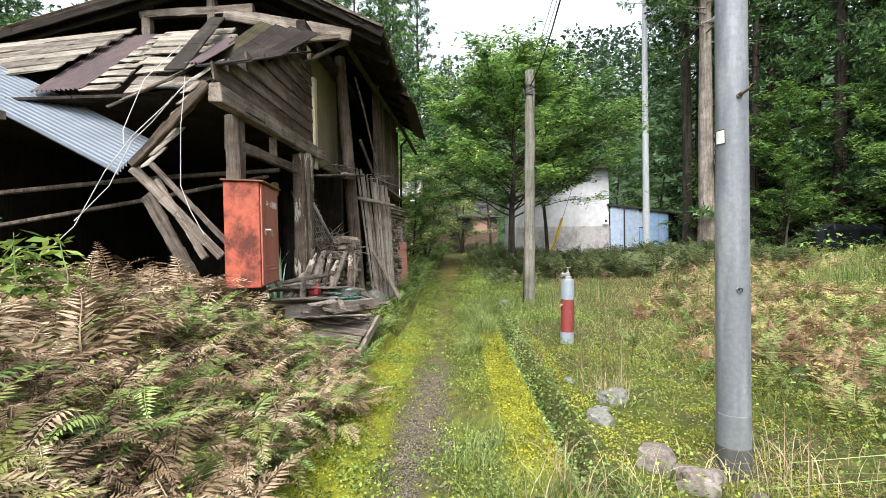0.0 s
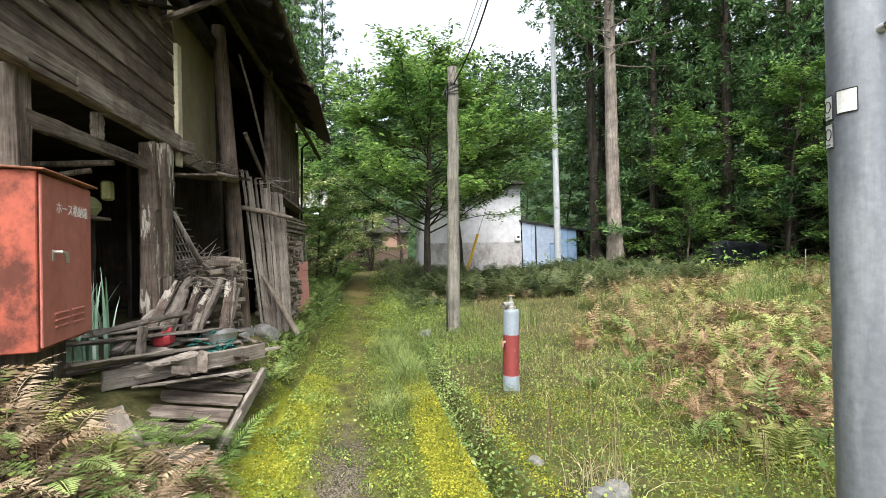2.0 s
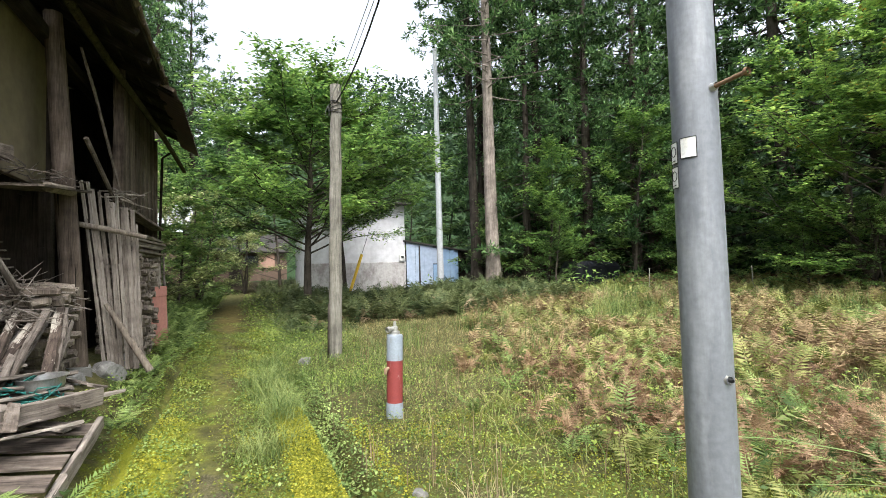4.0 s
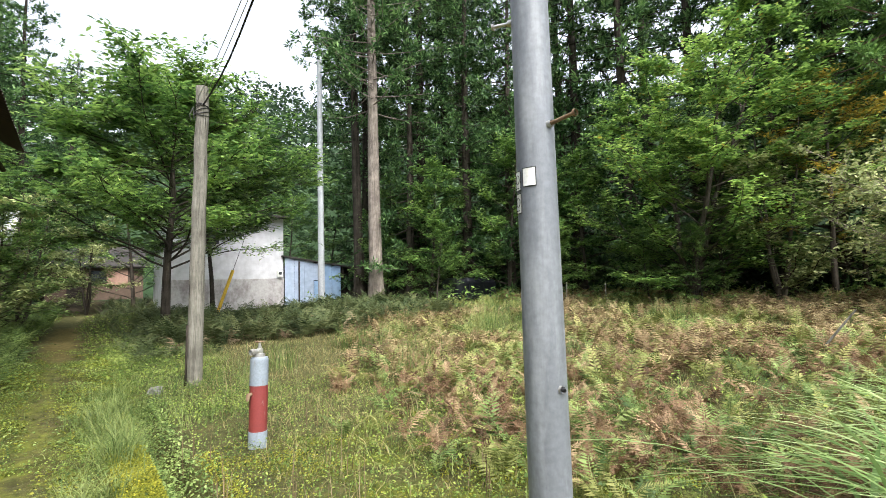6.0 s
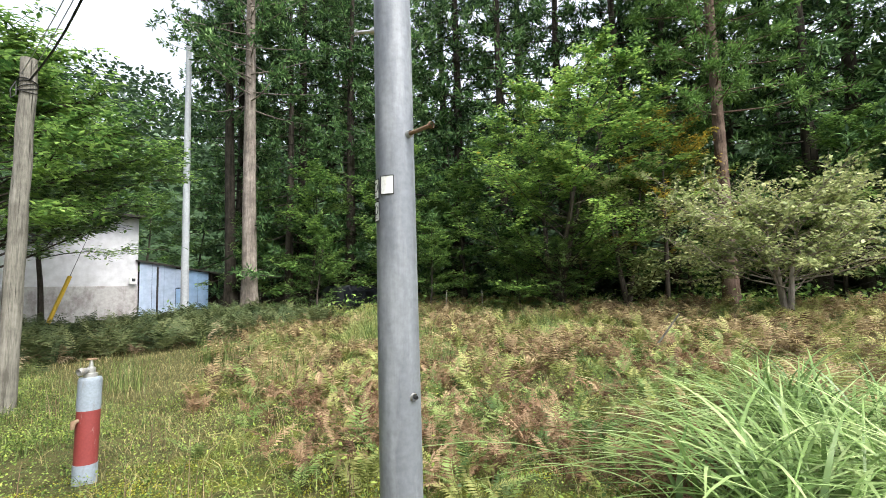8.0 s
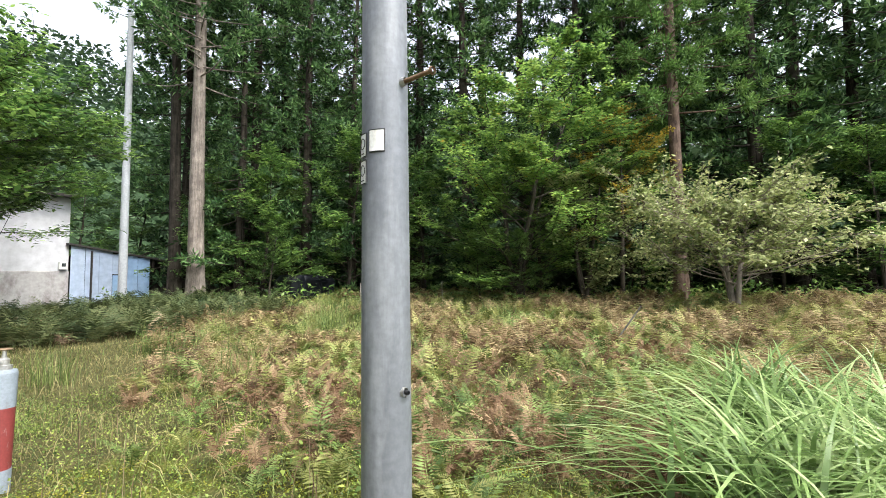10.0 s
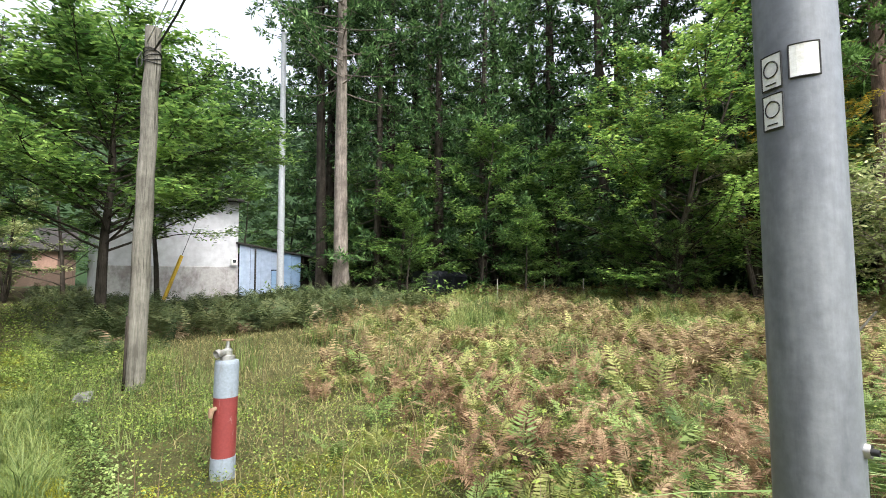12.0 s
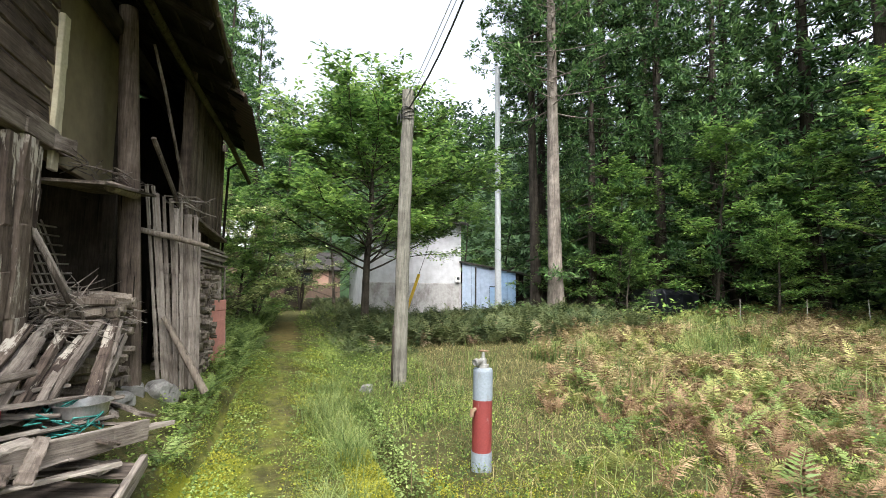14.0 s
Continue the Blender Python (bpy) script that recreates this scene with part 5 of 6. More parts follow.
plank_thing((-1.54, 12.2, 1.46), (-1.56, 12.2, 2.05), (0.45, 1, 0), 0.3, 0.02, None, "grey board standing at the barn wall")
tube("leaning_pole", [(-1.4, 12.7, 0.25), (-1.5, 13.0, 1.3), (-1.55, 13.2, 2.1)], [0.025, 0.025, 0.02], M_DEBRIS, None, 6)
tagged(bpy.data.objects["leaning_pole"], "thin grey pole leaning against the barn corner", "pole")

# woven lattice in the dark bay
lattice = thing("woven_lattice", (-2.42, 8.25, 1.6), "grey woven bamboo lattice leaning in the dark bay", "lattice")
for i in range(9):
    tube("strip", [(0.02, -0.6 + 0.12 * i, -0.2), (-0.3, -0.75 + 0.12 * i, 0.75)], [0.012, 0.012], M_DEBRIS, lattice, 4)
    tube("strip", [(0.03 - 0.035 * i, -0.65, -0.15 + 0.1 * i), (0.02 - 0.035 * i, 0.45, -0.1 + 0.1 * i)], [0.01, 0.01], M_DEBRIS, lattice, 4)
tube("strut", [(0.3, -0.55, -0.1), (-0.05, -0.75, 0.75)], [0.025, 0.02], M_DEBRIS, lattice, 6)
tube("strut", [(0.35, -0.25, -0.35), (0.05, -0.7, 0.55)], [0.025, 0.02], M_DEBRIS, lattice, 6)
# dry twigs heaped on the stack
tw = []
for i in range(320):
    a = np.array([rng.uniform(-2.5, -2.08), rng.uniform(7.7, 8.7), 1.45 + rng.uniform(-0.25, 0.12)])
    d = rng.normal(0, 1, 3) * (1, 1, 0.35)
    d /= np.linalg.norm(d)
    ln = rng.uniform(0.15, 0.45)
    tw.append(tube_np([a, a + d * ln * 0.5 + rng.normal(0, 0.04, 3), a + d * ln + np.array([0.05, 0, -0.12 * ln])], [0.007, 0.006, 0.003], 4))
tagged(new("twig_heap", np_mesh("twig_heap", *join_np(tw), M_DEBRIS)), "heap of dry grey twigs on the firewood stack", "twigs", kind="stuff")
tw = []
for i in range(50):
    a = np.array([rng.uniform(-2.3, -1.95), rng.uniform(7.9, 9.2), 2.83 + rng.uniform(0, 0.06)])
    d = rng.normal(0, 1, 3) * (0.6, 1, 0.25)
    tw.append(tube_np([a, a + d * 0.12, a + d * 0.22], [0.008, 0.007, 0.004], 4))
tagged(new("shelf_twigs", np_mesh("shelf_twigs", *join_np(tw), M_DEBRIS)), "dry twigs scattered on the barn shelf", "twigs", kind="stuff")


def rock(loc, size, mat, label, name="stone", squash=(1, 0.8, 0.65), seed=0):
    bm = bmesh.new()
    bmesh.ops.create_icosphere(bm, subdivisions=3, radius=1)
    for v in bm.verts:
        n3 = noise.noise(v.co * 1.1 + Vector((seed * 3.1, seed, 0))) * 0.55 + noise.noise(v.co * 3 + Vector((seed, 0, seed))) * 0.14
        v.co = v.co * (1 + n3)
        for ax in range(3):
            v.co[ax] = max(-0.82, min(0.82, v.co[ax])) * squash[ax] * size
    me = bpy.data.meshes.new(name)
    bm.to_mesh(me)
    bm.free()
    me.materials.append(mat)
    ob = tagged(new(name, me), label, "stone", "stones by the path and the barn")
    ob.location = loc
    ob.rotation_euler = (0, 0, seed * 1.9)
    return ob


for i, (x, y, s) in enumerate(((-1.95, 8.95, 0.2), (-1.85, 8.35, 0.15), (-1.7, 9.2, 0.22), (-2.2, 8.5, 0.2), (-1.62, 9.6, 0.18), (-1.7, 10.3, 0.16), (-1.75, 11.1, 0.17), (-2.0, 7.9, 0.13))):
    rock((x, y, float(ground_z(x, y)) + (0.03 if i else -0.06)), s, M_STONE, "grey foundation stone under the barn post", "stone", (1, 0.9, 0.75), i + 1)
M_ROCK = paint_material("brown_grey_rock", (0.13, 0.105, 0.092), (0.23, 0.205, 0.185), 6, 0.45, 0.6, 0.9, 0.0, (1, 1, 1))
for i, (x, y, s, m) in enumerate(((1.38, 4.22, 0.16, M_STONE), (1.12, 3.75, 0.13, M_STONE), (1.28, 3.05, 0.16, M_ROCK), (1.42, 2.78, 0.17, M_ROCK), (1.70, 2.62, 0.07, M_ROCK), (1.2, 3.95, 0.08, M_STONE), (1.15, 4.9, 0.06, M_STONE), (1.0, 10.2, 0.14, M_STONE))):
    rock((x, y, float(ground_z(x, y)) + s * 0.08), s, m, "pale rough stone lying in the moss by the ditch", "stone", (1, 0.8, 0.65), i + 20)

# basin, can, net, pots and green stalks
M_BASIN = paint_material("scratched_aluminium", (0.38, 0.38, 0.37), (0.24, 0.24, 0.22), 12, 0.5, 0.7, 0.35, 0.8)
basin = thing("metal_basin", (-1.62, 6.72, 0.69), "shallow aluminium basin on the debris heap", "basin")
part("bowl", lathe([(0.13, 0.0), (0.16, 0.03), (0.17, 0.11), (0.19, 0.115), (0.19, 0.12), (0.162, 0.115), (0.15, 0.035), (0.12, 0.012)], 24), M_BASIN, basin)
M_REDPLASTIC = paint_material("red_plastic", (0.30, 0.03, 0.04), (0.32, 0.03, 0.03), 8, 0.5, 0.8, 0.35)
can = thing("red_can", (-1.98, 6.25, 0.76), "small red plastic fuel can lying on planks", "can")
part("body", box_bm(0.15, 0.2, 0.13, Matrix.Translation((0, 0, 0.07)), 0.035), M_REDPLASTIC, can)
tube("spout", [(0.0, 0.09, 0.12), (0.01, 0.14, 0.15)], [0.022, 0.018], M_REDPLASTIC, can, 8)
M_NET = paint_material("teal_net", (0.03, 0.22, 0.19), (0.02, 0.13, 0.12), 9)
for cx, cy, cz in ((-1.82, 6.72, 0.76), (-1.55, 6.5, 0.70)):
    nn = []
    for i in range(22):
        a = np.array([cx, cy, cz]) + rng.normal(0, 1, 3) * (0.07, 0.09, 0.02)
        nn.append(tube_np([a, a + rng.normal(0, 0.06, 3) * (1, 1, 0.4), a + rng.normal(0, 0.09, 3) * (1, 1, 0.3)], [0.007, 0.007, 0.005], 4))
    tagged(new("fishing_net", np_mesh("fishing_net", *join_np(nn), M_NET)), "crumpled teal nylon net on the planks", "net", kind="stuff")
M_OCHRE = paint_material("ochre_ware", (0.42, 0.36, 0.16), (0.3, 0.25, 0.12), 9)
M_TANK = paint_material("khaki_ware", (0.28, 0.28, 0.14), (0.2, 0.2, 0.1), 9)
wall_shelf = thing("wall_shelf", (-2.95, 6.75, 2.02), "rough inner shelf board holding round pots", "shelf")
board("shelf_board", (0, -0.7, 0), (0, 0.3, 0), (1, 0, 0), 0.3, 0.03, M_OLD, wall_shelf)
beam("shelf_leg", (0, 0.2, -0.02), (0, 0.2, -1.35), 0.06, 0.06, M_SHADE_DARKWOOD, wall_shelf)
beam("shelf_leg", (0, -0.6, -0.02), (0, -0.6, -1.35), 0.06, 0.06, M_SHADE_DARKWOOD, wall_shelf)
for y, r, m in ((6.2, 0.11, M_TANK), (6.5, 0.14, M_OCHRE), (6.82, 0.13, M_TANK)):
    pot = thing("round_pot", (-2.92, y, 2.035), "round khaki pot on the inner shelf", "pot", "pots on the shelf")
    part("body", lathe([(r * 0.6, 0), (r, r * 0.6), (r * 0.95, r * 1.1), (r * 0.6, r * 1.5), (r * 0.3, r * 1.6)], 16), m, pot)
M_BOTTLE = paint_material("yellow_green_tub", (0.22, 0.21, 0.08), (0.15, 0.15, 0.06), 9)
tub = thing("plastic_tub", (-2.72, 6.82, 2.3), "yellow-green plastic tub hung by the post", "tub")
part("body", box_bm(0.09, 0.12, 0.2, None, 0.02), M_BOTTLE, tub)
M_STALK = leaf_material("leek_stalks", (0.10, 0.22, 0.12), (0.25, 0.42, 0.28), (0.6, 0.72, 0.62), 0.4, 2.0, 0.2)
st = clumps(np.array([[-2.5, 6.05]]), 46, 0.09)
blades("green_stalks", np.stack([st[:, 0], st[:, 1], np.full(46, 0.72)], -1), rng.uniform(0.55, 0.85, 46), np.full(46, 0.035), rng.uniform(0.0, 0.3, 46), M_STALK, "bundle of tall green and white stalks in the barn", "stalks", 4)


# ---------------------------------------------------------------- houses beyond the field
M_WALLWHITE = paint_material("white_render", (0.55, 0.56, 0.58), (0.45, 0.46, 0.48), 0.8, 0.5, 0.75, 0.9, 0.0, (1, 1, 0.3))
M_WALLGREY = paint_material("stained_concrete", (0.42, 0.41, 0.40), (0.27, 0.25, 0.24), 2.2, 0.46, 0.62, 0.95, 0.0, (1, 1, 0.6))
M_BLUETIN = paint_material("pale_blue_sheet", (0.36, 0.44, 0.56), (0.42, 0.48, 0.56), 1.0, 0.5, 0.7, 0.55, 0.0, (1, 1, 0.2))
M_BLUETIN2 = paint_material("blue_sheet", (0.24, 0.37, 0.55), (0.32, 0.43, 0.56), 1.0, 0.5, 0.7, 0.55, 0.0, (1, 1, 0.2))
M_ROOF = paint_material("dark_roof_sheet", (0.035, 0.032, 0.03), (0.065, 0.058, 0.05), 3, 0.5, 0.7, 0.9)
M_ROOFPALE = paint_material("pale_grey_roof", (0.45, 0.46, 0.48), (0.33, 0.33, 0.34), 2, 0.5, 0.7, 0.6)
M_BROWNWALL = paint_material("brown_plaster_wall", (0.11, 0.075, 0.055), (0.17, 0.12, 0.09), 2, 0.5, 0.7, 0.9)
M_SALMON = paint_material("salmon_panel", (0.40, 0.25, 0.19), (0.32, 0.2, 0.15), 2, 0.5, 0.7, 0.9)
M_YELLOW = paint_material("yellow_guard", (0.62, 0.40, 0.03), (0.45, 0.3, 0.05), 6)
M_GLASS = paint_material("dark_window", (0.03, 0.035, 0.04), (0.05, 0.06, 0.06), 2, 0.5, 0.7, 0.12)

wh = thing("white_house", (0, 0, 0), "white rendered house with a stained grey plinth behind trees", "house")
part("plinth", box_bm(5.1, 0.3, 1.75, Matrix.Translation((5.75, 25.75, 1.25)), 0.02), M_WALLGREY, wh, "stained grey concrete plinth")
part("wall", box_bm(5.1, 0.24, 3.1, Matrix.Translation((5.75, 25.80, 3.67)), 0.01), M_WALLWHITE, wh)
part("side_wall", box_bm(0.24, 6.0, 4.9, Matrix.Translation((3.33, 28.9, 2.85)), 0.01), M_WALLWHITE, wh)
part("side_wall", box_bm(0.24, 6.0, 4.9, Matrix.Translation((8.17, 28.9, 2.85)), 0.01), M_WALLWHITE, wh)
part("back_wall", box_bm(5.1, 0.24, 4.9, Matrix.Translation((5.75, 32.0, 2.85)), 0.01), M_WALLWHITE, wh)
for y, sgn in ((27.0, 1), (30.8, -1)):
    board("roof", (2.6, y, 5.45), (8.5, y, 5.45), (0, 1, sgn * 0.1), 3.9, 0.12, M_ROOF, wh, 0.004)
win = part("window", box_bm(1.2, 0.08, 1.0, Matrix.Translation((4.6, 25.66, 4.3)), 0.01), M_GLASS, wh)
part("window_frame", box_bm(1.3, 0.06, 0.07, Matrix.Translation((4.6, 25.65, 3.8)), 0.01), M_BOLT, win)

bs = thing("blue_shed", (0, 0, 0), "low lean-to shed of faded blue sheet metal", "shed")
for i in range(6):
    x0 = 8.32 + i * 0.52
    top = 3.22 - 0.09 * i
    if i in (3,):
        continue
    part("wall_sheet", box_bm(0.51, 0.03, top - 0.3, Matrix.Translation((x0 + 0.26, 25.55 - 0.012 * (i % 2), (top + 0.3) / 2)), 0.004), M_BLUETIN2 if i > 3 else M_BLUETIN, bs)
part("wall_sheet", box_bm(0.51, 0.03, 1.5, Matrix.Translation((10.14, 25.52, 1.2)), 0.004), M_BLUETIN2, bs, "brighter blue sheet")
part("wall_sheet", box_bm(0.51, 0.03, 0.9, Matrix.Translation((10.14, 25.57, 2.45)), 0.004), M_BLUETIN, bs)
part("end_post", box_bm(0.12, 0.12, 2.6, Matrix.Translation((11.6, 25.6, 1.5)), 0.01), M_SHADE_DARKWOOD, bs)
# near-black board set back in the shed's open end, in place of shade
part("end_wall", box_bm(0.9, 0.06, 2.4, Matrix.Translation((11.8, 26.2, 1.6)), 0.004), M_SHADE_DARKWOOD, bs)
board("roof", (8.2, 26.9, 3.34), (12.4, 26.9, 2.70), (0, 1, 0.05), 3.0, 0.08, M_ROOF, bs)
part("back_wall", box_bm(3.6, 0.1, 2.6, Matrix.Translation((10.1, 28.4, 1.6)), 0.004), M_SHADE_DARKWOOD, bs)
tube("drainpipe", [(9.05, 25.45, 3.0), (9.05, 25.45, 0.4)], 0.04, M_ROOF, bs, 8)
meter = thing("electric_meter", (8.05, 25.5, 2.35), "small pale meter box on the house wall", "meter")
part("case", box_bm(0.28, 0.16, 0.34, None, 0.03), M_PLATE, meter)
part("dial", box_bm(0.14, 0.03, 0.14, Matrix.Translation((0, -0.09, 0.03)), 0.01), M_GLASS, meter)
guard = thing("guy_wire_guard", (0, 0, 0), "yellow plastic guy wire guard leaning among ferns", "guy guard")
tube("sleeve", [(3.85, 20.2, 0.35), (4.55, 20.3, 2.35)], 0.06, M_YELLOW, guard, 10)
tube("wire", [(4.55, 20.3, 2.35), (6.8, 20.6, 8.8)], 0.008, M_BLACK, guard, 5)


def cottage(x, y, w, d, h, turn, wall, roof, label):
    z = float(ground_z(x, y)) - 0.1
    r = thing("cottage", (x, y, z), label, "house")
    r.rotation_euler = (0, 0, radians(turn))
    for sx in (-1, 1):
        part("wall", box_bm(0.15, d, h, Matrix.Translation((sx * w / 2, 0, h / 2)), 0.01), wall, r)
        part("wall", box_bm(w - 0.16, 0.15, h, Matrix.Translation((0, sx * (d / 2 - 0.08), h / 2)), 0.01), wall, r)
        board("roof", (-w / 2 - 0.5, sx * (d / 4 + 0.15), h + 0.55), (w / 2 + 0.5, sx * (d / 4 + 0.15), h + 0.55), (0, 1, -sx * 0.55), d / 2 + 0.9, 0.12, roof, r)
    door = part("door", box_bm(0.95, 0.06, 1.95, Matrix.Translation((-w * 0.2, -d / 2 - 0.03, 1.0)), 0.01), M_SHADE_DARKWOOD, r, "dark wooden door")
    part("panel", box_bm(1.3, 0.05, 1.3, Matrix.Translation((w * 0.22, -d / 2 - 0.03, 1.7)), 0.01), M_SALMON, r, "salmon wall panel")
    win = part("window", box_bm(1.0, 0.05, 0.8, Matrix.Translation((w * 0.02, -d / 2 - 0.035, 1.7)), 0.01), M_GLASS, r)
    part("frame", box_bm(1.1, 0.03, 0.06, Matrix.Translation((w * 0.02, -d / 2 - 0.05, 1.27)), 0.005), M_OLD, win)
    return r


cottage(0.6, 44.5, 5.5, 5.0, 2.6, 4, M_BROWNWALL, M_ROOF, "old brown-walled cottage at the path's end")
cottage(-6.5, 33.0, 7.0, 6.0, 3.6, 0, M_BROWNWALL, M_ROOFPALE, "cottage with a pale grey roof behind shrubs")

# ---------------------------------------------------------------- overhead wires
for k, (r, sag, mat, dx) in enumerate(((0.006, 0.18, M_FARPOLE, 0.05), (0.006, 0.25, M_FARPOLE, -0.08), (0.014, 0.32, M_BLACK, 0.0))):
    a, b2 = np.array([1.66 + dx, 10.4, 5.08 - 0.1 * k]), np.array([1.74 + dx, 3.0, 6.85 - 0.12 * k])
    s = np.linspace(0, 1, 14)
    pts = a + (b2 - a) * s[:, None]
    pts[:, 2] -= sag * 4 * s * (1 - s)
    if k == 2:
        pts[:, 0] += 0.03 * np.sin(9 * s)
    w = tube("overhead_wire", pts, r, mat, None, 5)
    tagged(w, "thin overhead wire between two utility poles" if k < 2 else "black twisted overhead cable between two utility poles", "wire", "overhead wires")

# ---------------------------------------------------------------- trees in place
broad_tree("broadleaf_tree", (1.95, 17.0), 8.1, 4.9, 60, 22, 32, 0.2, M_LEAF, M_BARK_DARK, "dense green broadleaf tree beside the mossy path", 0.26, 0.14, -0.035, 0.8, 0.42, fine_twigs=True)
broad_tree("broadleaf_tree", (4.3, 22.4), 8.2, 3.4, 34, 14, 24, 0.2, M_LEAF, M_BARK_DARK, "leafy green tree overhanging the white house", 0.33, 0.1, 0.0, 0.8, 0.42)
broad_tree("maple_tree", (16.8, 9.05), 9.0, 4.9, 78, 18, 36, 0.13, M_LEAF_BRIGHT, M_BARK_DARK, "bright green layered tree with some yellow leaves at the wood's edge", 0.03, 0.12, 0.0, 0.85, 0.75, (0, 0), 0.85, M_LEAF_YELLOW, 3, taper=0.7)
broad_tree("orchard_tree", (16.0, 1.9), 3.0, 4.7, 48, 16, 20, 0.15, M_LEAF_DULL, M_BARK_PALE, "small spreading tree with pale crooked limbs and sparse dull leaves", 0.25, 0.10, 0.0, 0.6, 0.55, (0.1, 0), 0.4, None, 3, True)
broad_tree("autumn_tree", (18.6, 5.5), 7.6, 3.2, 26, 12, 22, 0.12, M_LEAF_YELLOW, M_BARK_DARK, "slender tree turning ochre under the cedars", 0.25, 0.1, 0.02, 0.8, 0.5, (0, 0), 0.7)

US = [broad_tree("understory_tree", (13.0, 19.2), 7.0, 3.0, 30, 13, 18, 0.21, M_LEAF, M_BARK_DARK, "dark leafy understory tree at the wood's edge", 0.06, 0.09, 0.02, 0.8, 0.45, (0, 0), 0.4),
      broad_tree("understory_tree", (15.4, 16.4), 8.0, 3.2, 32, 13, 18, 0.2, M_LEAF, M_BARK_DARK, "dark leafy understory tree at the wood's edge", 0.05, 0.09, 0.02, 0.8, 0.45, (0, 0), 0.5),
      broad_tree("shrub", (-2.7, 17.4), 5.2, 2.0, 26, 11, 22, 0.15, M_LEAF_DULL, M_BARK_DARK, "tall leafy shrub beside the barn's far corner", 0.05, 0.06, 0.03, 0.7, 0.45, (0, 0), 0.2, None, 3)]
for t in US:
    t["group"] = "leafy trees at the wood's edge"
for i, (k, x, y, s) in enumerate(((1, 12.9, 23.0, 0.8), (0, 17.8, 14.0, 1.0), (1, 19.6, 9.0, 1.0), (0, 21.4, 5.2, 1.0), (1, 21.8, 0.4, 0.9), (0, 22.0, -3.6, 1.0), (1, 20.5, -2.2, 0.8), (0, 21.5, -7.0, 1.0), (0, 13.9, 23.6, 1.0), (0, -2.9, 15.8, 0.6), (0, -1.9, 19.0, 0.6), (1, -3.2, 18.4, 0.7),
                                   (2, -1.5, 21.5, 1.0), (2, -3.9, 21.0, 1.2), (0, -3.4, 26.0, 0.9), (2, 0.2, 27.5, 0.9), (1, -6.5, 25.0, 1.0), (1, 2.2, 31.0, 1.1), (0, -1.6, 34.0, 1.0), (0, 14.8, 13.6, 0.55), (1, 12.2, 17.6, 0.5), (0, 15.6, 9.9, 0.42), (1, 15.9, 8.3, 0.38), (0, 10.2, 30.6, 1.0), (1, 12.6, 29.6, 0.95), (0, 8.6, 35.0, 1.2), (2, 17.6, 6.6, 1.3))):
    copy_thing(US[k], pose(x, y, float(ground_z(x, y)) - 0.05, 0, 0, 77 * i) @ Matrix.Diagonal((s, s, s, 1)))

CEDAR_PLACES = [(0, 10.85, 20.5, 1.0), (2, 11.6, 23.6, 0.95), (3, 13.3, 21.3, 0.95), (1, 15.3, 19.0, 0.9), (2, 14.4, 21.8, 1.0), (1, 18.0, 17.6, 1.0), (3, 16.4, 17.2, 0.95),
                (4, 20.0, 3.65, 1.0), (1, 21.5, 10.5, 1.0), (3, 20.3, 13.0, 1.25), (1, 23.0, 1.0, 1.05), (1, 23.6, 6.2, 1.0), (1, 25.0, -2.5, 1.0), (3, 22.0, 7.6, 1.2),
                (2, 24.0, 14.0, 1.05), (1, 22.5, 18.5, 1.05), (0, 19.5, 24.0, 1.0), (1, 27.0, 9.0, 1.1),
                (1, 28.0, 2.0, 1.1), (3, 26.5, -7.0, 1.1), (0, 15.5, 28.0, 1.0), (3, 25.5, 4.0, 1.35),
                (3, 13.6, 26.5, 1.3), (3, 17.0, 22.5, 1.35), (3, 25.0, -0.6, 1.4), (1, 26.0, 6.8, 1.1), (3, 20.5, 16.2, 1.35), (3, 23.2, -4.2, 1.3), (3, -5.6, 37.5, 1.05), (1, -3.1, 40.5, 0.95), (3, -1.0, 49.0, 1.0), (1, -5.0, 47.0, 0.95), (3, -9.5, 44.0, 1.0), (1, -2.2, 56.0, 0.8), (1, -14.0, 38.0, 0.9), (1, -10.4, 41.0, 1.1), (3, -8.2, 46.5, 1.1), (1, -12.6, 47.0, 1.1), (1, -12.2, 36.5, 1.0), (3, -8.3, 39.0, 1.2), (1, -24.0, 24.0, 1.0), (3, -20.5, 27.5, 1.1), (1, -27.5, 20.5, 1.0), (3, -22.0, 20.5, 1.1), (3, -4.6, 35.0, 1.15), (3, -6.8, 43.5, 1.4)]
for i, (k, x, y, s) in enumerate(CEDAR_PLACES):
    cedar(k, x, y, i * 1.3, s, "tall dark green cedar with a straight brown trunk")

# far wooded hillsides, one sheet of small conifers
n_far = 2400
fx, fy = rng.uniform(-80, 150, n_far * 3), rng.uniform(-45, 150, n_far * 3)
ok = (np.hypot(fx - 3, fy - 4) > 46) & (ground_z(fx, fy) > 1.5) & ((fy > 30) | (fx > 42)) | (fx > 31) & (fx < 44) & (np.abs(fy - 8) < 26)
fx, fy = fx[ok][:n_far], fy[ok][:n_far]
fh = rng.uniform(9, 17, len(fx))
q = 48
u = rng.uniform(0.05, 1, (len(fx), q)) ** 0.8
az = rng.uniform(0, 2 * np.pi, (len(fx), q))
rad = (1 - u) * rng.uniform(0.5, 1.0, (len(fx), q)) * fh[:, None] * 0.2 + 0.15
pos = np.stack([fx[:, None] + rad * np.cos(az), fy[:, None] + rad * np.sin(az), ground_z(fx, fy)[:, None] + u * fh[:, None]], -1).reshape(-1, 3)
outs = np.stack([np.cos(az), np.sin(az), np.full_like(az, 0.1)], -1).reshape(-1, 3)
